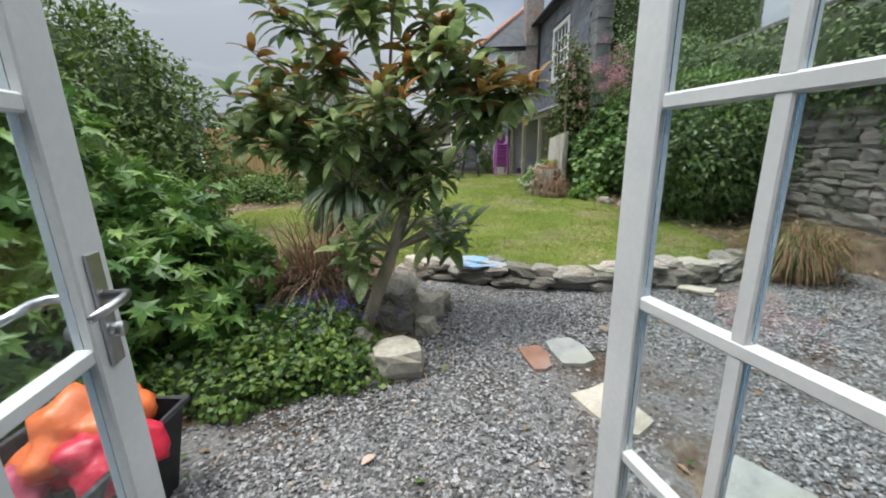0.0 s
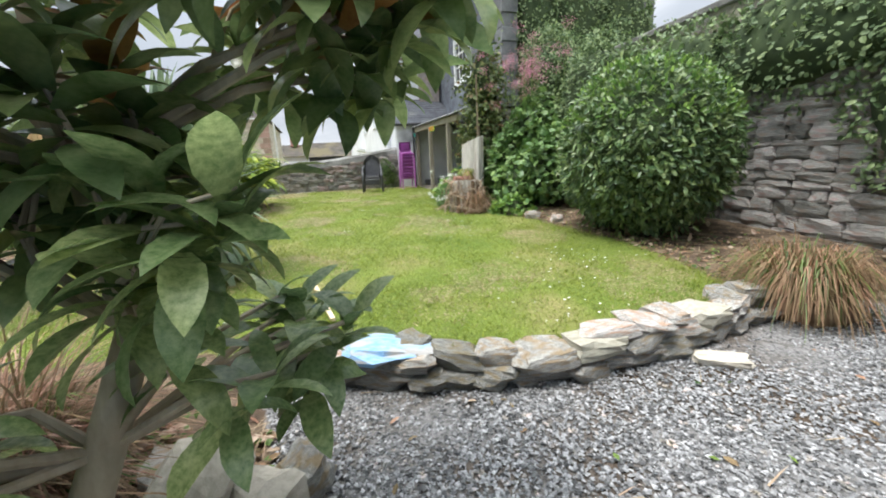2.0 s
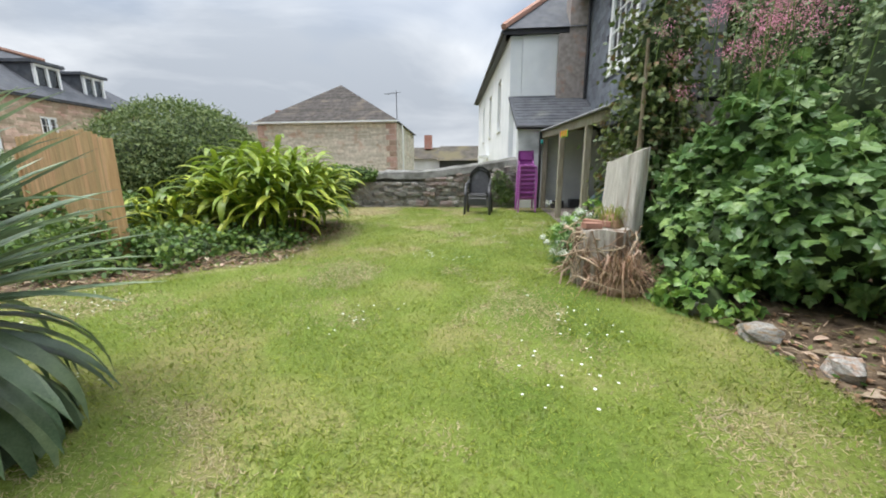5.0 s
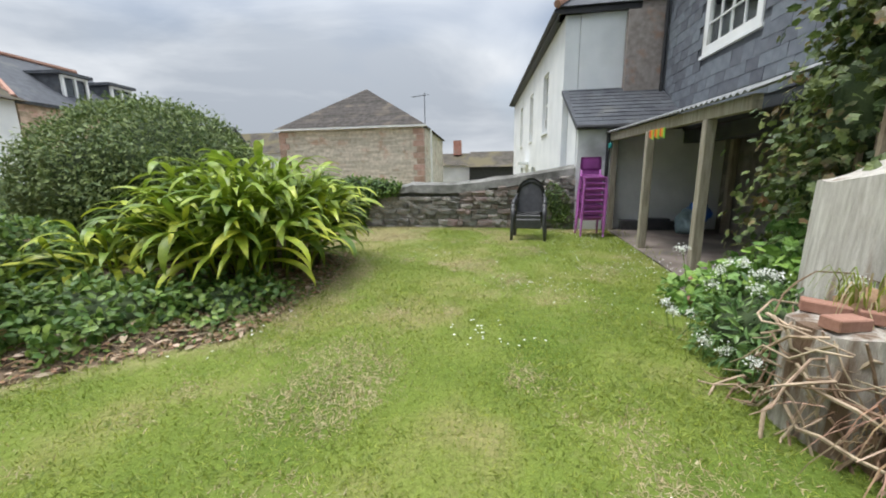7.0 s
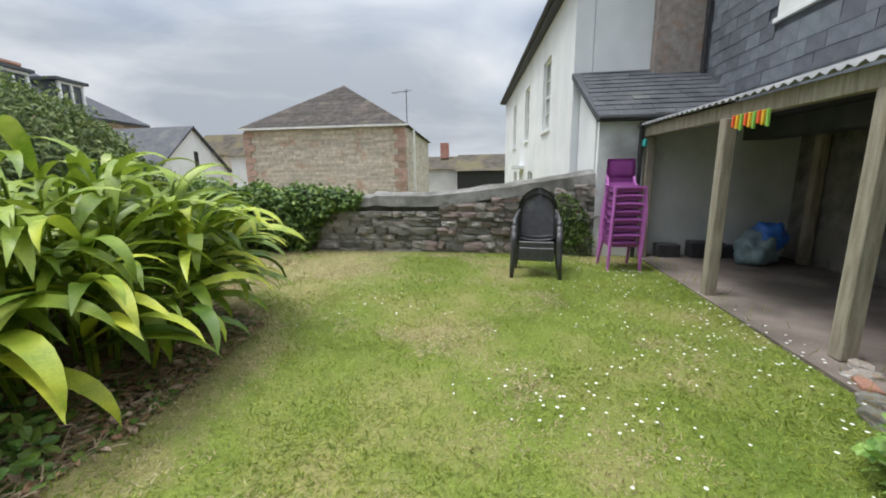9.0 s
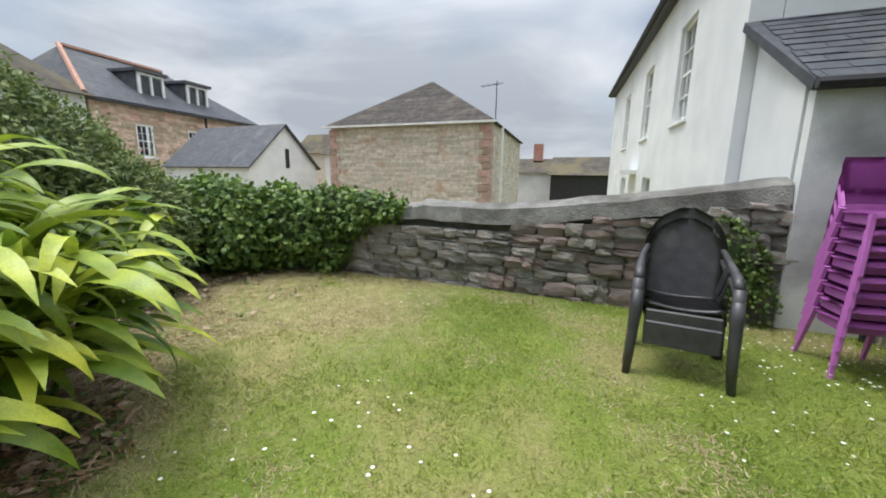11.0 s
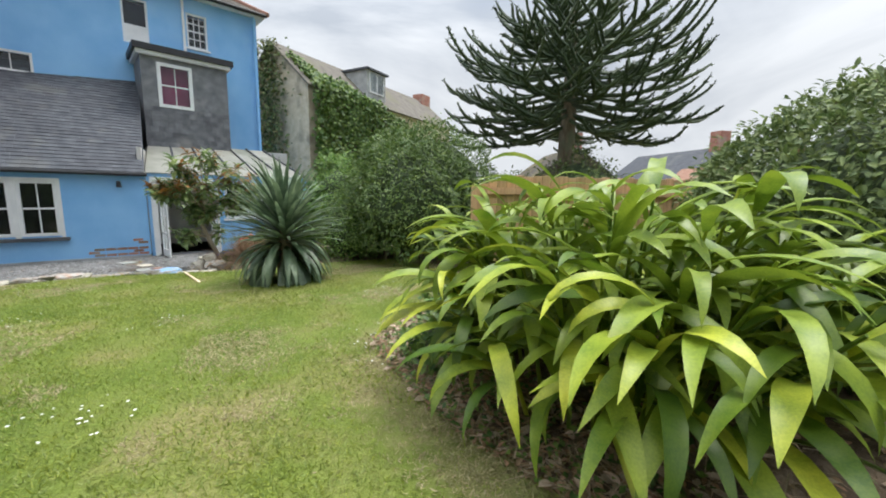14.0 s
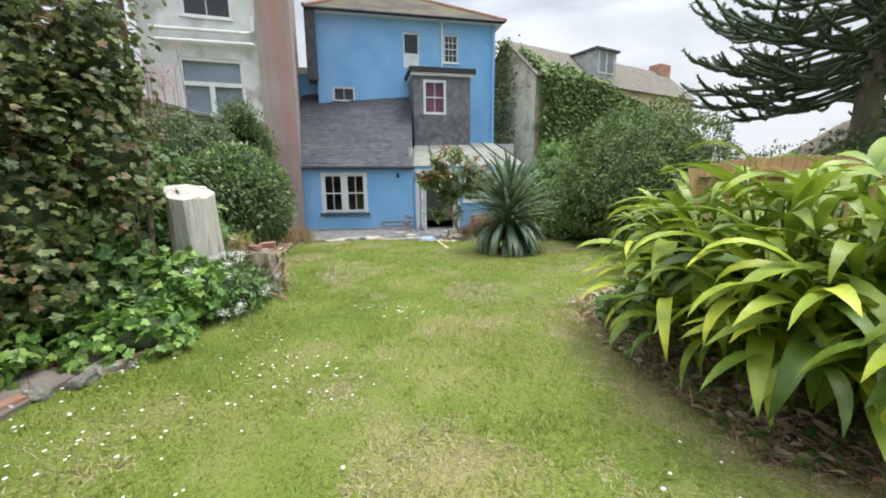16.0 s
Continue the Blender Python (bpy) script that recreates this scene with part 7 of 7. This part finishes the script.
dead_grass("stump_plant", "small yellow-green grassy plant growing on the stump", 2.70, 9.6, 0.22, 0.26, 90, 6, ((L_GRASS, 0.7), (L_STRAW, 0.3)), z=0.95)


def root_tangle():
    root = thing("root_tangle", "tangle of dry brown roots and stalks round the stump", "roots")
    rng = random.Random(8)
    for i in range(150):
        a = rng.uniform(0, 6.28)
        r = rng.uniform(0.24, 0.36)
        z = rng.uniform(0.45, 1.0)
        turn, drop = rng.gauss(0, 0.22), rng.uniform(-0.02, 0.14)
        pts = []
        for k in range(6):
            pts.append((2.58 + r * math.cos(a), 9.46 + r * math.sin(a), max(z, 0.3)))
            a += turn + rng.uniform(-0.15, 0.15)
            r += rng.uniform(-0.03, 0.07) + (0.05 if z < 0.55 else 0)
            z -= drop + rng.uniform(-0.07, 0.07)
        bm = bmesh.new()
        w = rng.uniform(0.6, 1.5)
        tube(bm, pts, [0.007 * w, 0.008 * w, 0.008 * w, 0.007 * w, 0.006 * w, 0.003], 5)
        part("root", bm, M_ROOT if i % 3 else L_FERN, root)


root_tangle()


def litter():
    """Fallen leaves and twigs on the soil, and creeping leaves between them."""
    rng = np.random.default_rng(17)
    n = 60000
    x, y = rng.uniform(-6, 5.8, n), rng.uniform(1.0, 16.3, n)
    x, y = np.concatenate([x, rng.uniform(-1.9, 0.0, 5000), rng.uniform(-3.6, -1.0, 6000), rng.uniform(-2.3, -1.0, 7000)]), np.concatenate([y, rng.uniform(2.3, 4.2, 5000), rng.uniform(7.0, 11.0, 6000), rng.uniform(10.0, 13.3, 7000)])
    n = len(x)
    g, l = zones(x, y)
    edge = np.minimum(np.abs(x - np.interp(y, LEFT_Y, LEFT_X)), np.abs(x - np.interp(y, RIGHT_Y, RIGHT_X)))
    bed = (x > -1.6) & (x < -0.1) & (y > 2.3) & (y < 3.9)
    keep = (bed & (g < 0.5)) | ((g < 0.5) & (l < 0.75) & ~((x > 2.75) & (y > 11.7)) & (rng.uniform(0, 1, n) < np.clip(1.3 - edge / 1.6, 0.15, 1))) | ((l > 0.75) & (y > 12.8) & (x < -2.6) & (rng.uniform(0, 1, n) < 0.25)) | ((g > 0.5) & (rng.uniform(0, 1, n) < 0.022))
    x, y = x[keep], y[keep]
    k = rng.uniform(0, 1, len(x))
    for name, sel, mat, label, T, ln, wd, up in (("pale_leaves", k < 0.07, L_PALELEAF, "large curled cream-coloured fallen leaves", LEAF, 0.10, 0.06, 0.1), ("fallen_leaves", (k >= 0.07) & (k < 0.5), L_DEAD, "fallen dry brown leaves on the soil", LEAF, 0.06, 0.032, 0.0), ("bark_litter", (k >= 0.5) & (k < 0.75), M_TWIG, "dry twigs and stalks on the soil", BLADE, 0.16, 0.008, 0.1), ("creeping_weeds", k >= 0.75, L_IVY, "small creeping weeds in the beds", SMALL, 0.05, 0.04, 0.35)):
        p = np.stack([x[sel], y[sel], ground_np(x[sel], y[sel]) + 0.012 + rng.uniform(0, 0.02, sel.sum())], -1)
        v, f = scatter(p, rng.normal(size=p.shape) * np.array([1, 1, 0.15]) + np.array([0, 0, up]), rng.normal(size=p.shape) * 0.25 + np.array([0, 0, 1]), ln, wd, T, rng)
        tagged(raw(name, v, f, mat), label, "litter", kind="stuff")


litter()
for i, (dx, dy, rot) in enumerate(((-0.12, -0.1, 20), (0.1, 0.05, 60), (-0.05, 0.14, -30))):
    ob = part("brick", boxed(-0.105, -0.05, 0, 0.105, 0.05, 0.065, bevel=0.006), M_BRICK)
    ob.matrix_basis = pose(2.56 + dx, 9.48 + dy, 0.99, 0, 3, rot)
    tagged(ob, "old red brick lying on the stump", "brick", "bricks on the stump")
for x, y, rot in ((2.62, 11.5, 35), (3.0, 12.3, 70)):
    ob = part("brick", boxed(-0.105, -0.05, 0, 0.105, 0.05, 0.065, bevel=0.008), M_BRICK)
    ob.matrix_basis = pose(x, y, ground_z(x, y) - 0.005, 4, 3, rot)
    tagged(ob, "worn red brick half sunk at the bed's edge", "brick", "bricks edging the bed")


# ---- fence ----
def fence():
    root = thing("fence_panel", "new upright-board pine fence panel", "fence")
    m, L = along((-3.42, 9.5), (-6.3, 10.77))
    root.matrix_basis = m
    n = 25
    for i in range(n):
        x = L * i / n
        ob = part("board", boxed(x, 0.0, 0.3, x + L / n - 0.006, 0.022, 2.14 - 0.10 * max(0, 1 - i / 4) + 0.006 * (i * 7 % 5), bevel=0.003), M_FENCE, root)
    for z in (0.6, 1.9):
        part("rail", boxed(0, -0.05, z, L, -0.002, z + 0.09), M_FENCE, root)
    part("post", boxed(L + 0.005, -0.06, 0.2, L + 0.1, 0.05, 2.0), M_FENCE, root)
    part("post", boxed(-0.1, -0.06, 0.2, -0.005, 0.05, 2.02), M_FENCE, root)


fence()


# ---- monkey puzzle ----
def monkey_puzzle(cx, cy):
    root = thing("monkey_puzzle_tree", "large dark monkey puzzle tree with upswept rope-like branches", "tree")
    rng = np.random.default_rng(12)
    bm = bmesh.new()
    tube(bm, [(cx, cy, -0.3), (cx, cy, 4), (cx, cy, 7), (cx, cy, 8.3)], [0.34, 0.27, 0.16, 0.06], 10)
    part("trunk", bm, M_BARK, root, smooth=True)
    P, W = [], []

    def curve(a, b, c, n):
        return [a * (1 - s) ** 2 + b * 2 * s * (1 - s) + c * s ** 2 for s in np.linspace(0, 1, n)]
    up = np.array([0, 0, 1.0])
    for j in range(15):
        f = j / 14
        tilt = radians(-46 + 122 * f ** 0.9)
        zj = 4.3 + 3.5 * f
        for i in range(7 if j < 11 else 5):
            a = 2 * math.pi * (i + rng.uniform(-0.35, 0.35)) / (7 if j < 11 else 5) + j * 0.7
            d = np.array([math.cos(a), math.sin(a), 0])
            side = np.array([-d[1], d[0], 0])
            k = rng.uniform(0.74, 1.08)
            tip = np.array([cx, cy, 5.1]) + d * 3.95 * math.cos(tilt) * k + up * (3.5 if tilt > 0 else 2.6) * math.sin(tilt) * k
            start = np.array([cx, cy, zj + rng.uniform(-0.15, 0.15)]) + d * 0.12
            reach = np.linalg.norm((tip - start)[:2])
            mid = start + d * reach * 0.72 + up * (0.4 * (tip[2] - start[2]) - 0.16 * reach)
            pts = curve(start, mid, tip + up * 0.10 * reach * (1 - f), 10)
            bm = bmesh.new()
            tube(bm, [tuple(p) for p in pts], list(np.linspace(0.07, 0.045, 10)), 5)
            lines = [np.array(pts[3:])]
            for n in range(9 if f < 0.8 else 6):
                s0 = 3 + (n * 7) // 9 if f < 0.8 else 4 + n % 5
                b = pts[s0]
                way = unit((pts[min(s0 + 1, 9)] - pts[s0 - 1])[None])[0]
                out = way * 0.75 + side * (1 if n % 2 else -1) * rng.uniform(0.35, 0.85) + up * rng.uniform(-0.25, 0.05)
                ln = rng.uniform(0.65, 1.1) * (1.0 if f < 0.7 else 0.75)
                q = curve(b, b + out * ln * 0.6, b + out * ln + up * rng.uniform(0.25, 0.5) * ln, 5)
                tube(bm, [tuple(p) for p in q], [0.045, 0.048, 0.048, 0.042, 0.02], 5)
                lines.append(np.array(q))
            part("branch", bm, L_MONKEY, root)
            for ln in lines:
                seg = np.diff(ln, axis=0)
                for b, sg in zip(ln[:-1], seg):
                    m = max(3, int(np.linalg.norm(sg) / 0.025))
                    P.append(b + sg * rng.uniform(0, 1, (m, 1)))
                    W.append(unit(np.repeat(sg[None], m, 0)) * 0.9 + unit(rng.normal(size=(m, 3))) * 0.8)
    P, W = np.concatenate(P), np.concatenate(W)
    v, f = scatter(P, W, rng.normal(size=P.shape), 0.11, 0.05, SMALL, rng)
    tagged(raw("spine_cover", v, f, L_MONKEY, root), kind="stuff")


monkey_puzzle(-11.1, 4.4)


# ---- chairs ----
def arm_chair():
    root = thing("plastic_armchair", "black plastic garden armchair with rounded back on the lawn", "chair")
    # seat faces -y
    bm = bmesh.new()
    prof = [(-0.27, 0.44), (-0.24, 0.455), (0.0, 0.435), (0.19, 0.425), (0.22, 0.44)]
    seg = 8
    pr = None
    for y, z in prof:
        ring = [bm.verts.new(((i / seg - 0.5) * 0.50, y, z + 0.03 * (2 * i / seg - 1) ** 2)) for i in range(seg + 1)]
        if pr:
            for i in range(seg):
                bm.faces.new((pr[i], pr[i + 1], ring[i + 1], ring[i]))
        pr = ring
    bmesh.ops.solidify(bm, geom=bm.faces[:], thickness=0.03)
    part("seat", bm, M_BLACKPLASTIC, root, smooth=True)
    part("seat_apron", boxed(-0.235, -0.29, 0.25, 0.235, -0.262, 0.43, bevel=0.01), M_BLACKPLASTIC, root)
    bm = bmesh.new()
    pr = None
    for j in range(12):
        f = j / 11
        z = 0.42 + 0.70 * f
        half = 0.285 * (1 if f < 0.5 else math.sqrt(max(0.03, 1 - ((f - 0.5) / 0.51) ** 2)))
        y = 0.21 + 0.15 * f
        ring = [bm.verts.new(((2 * i / seg - 1) * half, y - 0.035 * (2 * i / seg - 1) ** 2, z)) for i in range(seg + 1)]
        if pr:
            for i in range(seg):
                bm.faces.new((pr[i], pr[i + 1], ring[i + 1], ring[i]))
        pr = ring
    bmesh.ops.solidify(bm, geom=bm.faces[:], thickness=0.022)
    part("backrest", bm, M_BLACKPLASTIC, root, smooth=True)
    for s in (-1, 1):
        bm = bmesh.new()
        tube(bm, [(s * 0.25, 0.30, 0.82), (s * 0.285, 0.14, 0.74), (s * 0.295, -0.06, 0.70), (s * 0.295, -0.19, 0.68), (s * 0.295, -0.255, 0.63)], [0.020, 0.026, 0.030, 0.034, 0.036], 8)
        part("armrest", bm, M_BLACKPLASTIC, root, smooth=True)
        bm = bmesh.new()
        tube(bm, [(s * 0.295, -0.255, 0.64), (s * 0.298, -0.272, 0.5), (s * 0.305, -0.285, 0.25), (s * 0.32, -0.31, 0.0)], [0.038, 0.040, 0.034, 0.027], 8)
        part("leg", bm, M_BLACKPLASTIC, root, smooth=True)
        for y0, y1, z1 in ((0.22, 0.30, 0.46),):
            bm = bmesh.new()
            a, b = Vector((s * 0.275, y0, z1)), Vector((s * 0.315, y1, 0.0))
            m = Matrix()
            q = [(-0.034, -0.032), (0.034, -0.032), (0.028, 0.036), (-0.028, 0.036)]
            lo, hi = [bm.verts.new(b + Vector((u, v, 0))) for u, v in q], [bm.verts.new(a + Vector((u * 1.25, v * 1.25, 0))) for u, v in q]
            bm.faces.new(lo), bm.faces.new(hi[::-1])
            for i in range(4):
                bm.faces.new((lo[i], lo[(i + 1) % 4], hi[(i + 1) % 4], hi[i]))
            part("leg", bm, M_BLACKPLASTIC, root)
        bm = bmesh.new()
        for k in range(4):
            tube(bm, [(s * 0.235, 0.17 - 0.03 * k, 0.50), (s * 0.27, 0.14 - 0.04 * k, 0.70)], [0.01, 0.01], 5)
        part("side_grille", bm, M_BLACKPLASTIC, root)
    return root


ch = arm_chair()
ch.matrix_basis = pose(1.12, 15.08, ground_z(1.12, 15.0) - 0.01, 0, 0, -6)
ch2 = copy_thing(ch, pose(1.12, 15.10, ground_z(1.12, 15.0) + 0.07, 0, 0, -6))
tagged(ch2, "black plastic armchair nested on the one below")


def school_chair(m):
    root = thing("stacking_chair", "purple moulded plastic stacking chair in a tall stack", "chair", m, "stacked purple chairs")
    bm = bmesh.new()
    prof = [(-0.215, 0.405), (-0.20, 0.43), (-0.1, 0.435), (0.08, 0.42), (0.17, 0.43), (0.20, 0.47)]
    seg, pr = 6, None
    for y, z in prof:
        ring = [bm.verts.new(((i / seg - 0.5) * 0.42, y, z - 0.012 * (2 * i / seg - 1) ** 2)) for i in range(seg + 1)]
        if pr:
            for i in range(seg):
                bm.faces.new((pr[i], pr[i + 1], ring[i + 1], ring[i]))
        pr = ring
    bmesh.ops.solidify(bm, geom=bm.faces[:], thickness=0.022)
    part("seat", bm, M_PURPLE, root, smooth=True)
    part("seat_rib", boxed(-0.185, -0.15, 0.335, 0.185, 0.15, 0.408, bevel=0.01), M_PURPLE, root)
    bm = bmesh.new()
    pr = None
    for j in range(6):
        z = 0.54 + 0.27 * j / 5
        half = 0.205 - 0.012 * (j == 5) - 0.012 * (j == 0)
        ring = [bm.verts.new(((2 * i / seg - 1) * half, 0.235 + 0.04 * j / 5 - 0.03 * (2 * i / seg - 1) ** 2, z)) for i in range(seg + 1)]
        if pr:
            for i in range(seg):
                bm.faces.new((pr[i], pr[i + 1], ring[i + 1], ring[i]))
        pr = ring
    bmesh.ops.solidify(bm, geom=bm.faces[:], thickness=0.018)
    part("backrest", bm, M_PURPLE, root, smooth=True)
    for s in (-1, 1):
        bm = bmesh.new()
        tube(bm, [(s * 0.2, -0.17, 0.42), (s * 0.225, -0.21, 0.0)], [0.024, 0.018], 6)
        part("leg", bm, M_PURPLE, root)
        bm = bmesh.new()
        tube(bm, [(s * 0.2, 0.15, 0.44), (s * 0.225, 0.27, 0.0)], [0.026, 0.018], 6)
        part("leg", bm, M_PURPLE, root)
        bm = bmesh.new()
        tube(bm, [(s * 0.19, 0.17, 0.44), (s * 0.185, 0.25, 0.60)], [0.022, 0.018], 6)
        part("back_support", bm, M_PURPLE, root)
    return root


base = pose(2.36, 15.52, ground_z(2.3, 15.5), 0, 0, 4)
first_chair = school_chair(base)
for i in range(1, 8):
    copy_thing(first_chair, base @ Matrix.Translation((0, -0.010 * i, 0.112 * i)))


# ---- bits ----
def bin_of_bags():
    root = thing("black_crate", "black plastic tub filled with orange and red plastic", "tub")
    bm = bmesh.new()
    x, y = -1.46, 1.27
    for s0, s1, z0, z1 in ((0.20, 0.26, 0.0, 0.42),):
        lo = [bm.verts.new((x + a * s0, y + b * s0, z0)) for a, b in ((-1, -1), (1, -1), (1, 1), (-1, 1))]
        hi = [bm.verts.new((x + a * s1, y + b * s1, z1)) for a, b in ((-1, -1), (1, -1), (1, 1), (-1, 1))]
        bm.faces.new(lo[::-1])
        for i in range(4):
            bm.faces.new((lo[i], lo[(i + 1) % 4], hi[(i + 1) % 4], hi[i]))
    bmesh.ops.solidify(bm, geom=bm.faces[:], thickness=0.02)
    part("tub", bm, M_BLACKPLASTIC, root)
    bm = bmesh.new()
    tube(bm, [(x - 0.27, y - 0.27, 0.42), (x + 0.27, y - 0.27, 0.42), (x + 0.27, y + 0.27, 0.42), (x - 0.27, y + 0.27, 0.42), (x - 0.27, y - 0.27, 0.42)], [0.018] * 5, 6)
    part("rim", bm, M_BLACKPLASTIC, root)
    for nm, lab, col, px, py, pz, r, sd in (("orange_sack", "crumpled orange plastic sack in the tub", (0.75, 0.17, 0.05), 0.0, 0.04, 0.43, 0.17, 1), ("red_sack", "crumpled red plastic sack in the tub", (0.55, 0.02, 0.05), 0.15, -0.02, 0.39, 0.14, 5), ("pink_sack", "dull pink plastic sack hanging from the tub", (0.45, 0.1, 0.16), -0.12, -0.2, 0.3, 0.14, 8)):
        bm = bmesh.new()
        bmesh.ops.create_icosphere(bm, subdivisions=4, radius=1)
        for v in bm.verts:
            k = 1 + 0.5 * noise.noise(v.co * 1.5 + Vector((sd, 0, 0))) + 0.22 * abs(noise.noise(v.co * 4 + Vector((sd, 3, 0))))
            v.co = Vector((x + px, y + py, pz)) + Vector((v.co.x * r * k * 1.15, v.co.y * r * k, v.co.z * r * k * 0.9))
        ob = part(nm, bm, material(nm, col, tuple(min(1, c * 1.25) for c in col), 6, 0.35, 0.2), smooth=True)
        tagged(ob, lab, "sack")


bin_of_bags()
ob = part("batten", boxed(-0.018, -0.58, 0, 0.018, 0.58, 0.025), material("pale_sawn_pine", (0.58, 0.46, 0.28), (0.72, 0.60, 0.40), 6, 0.8, 0.2, stretch=(6, 0.6, 6)))
ob.matrix_basis = pose(-0.05, 5.3, 0.265, 0, 0, 12)
tagged(ob, "pale sawn timber batten lying on the grass", "batten")
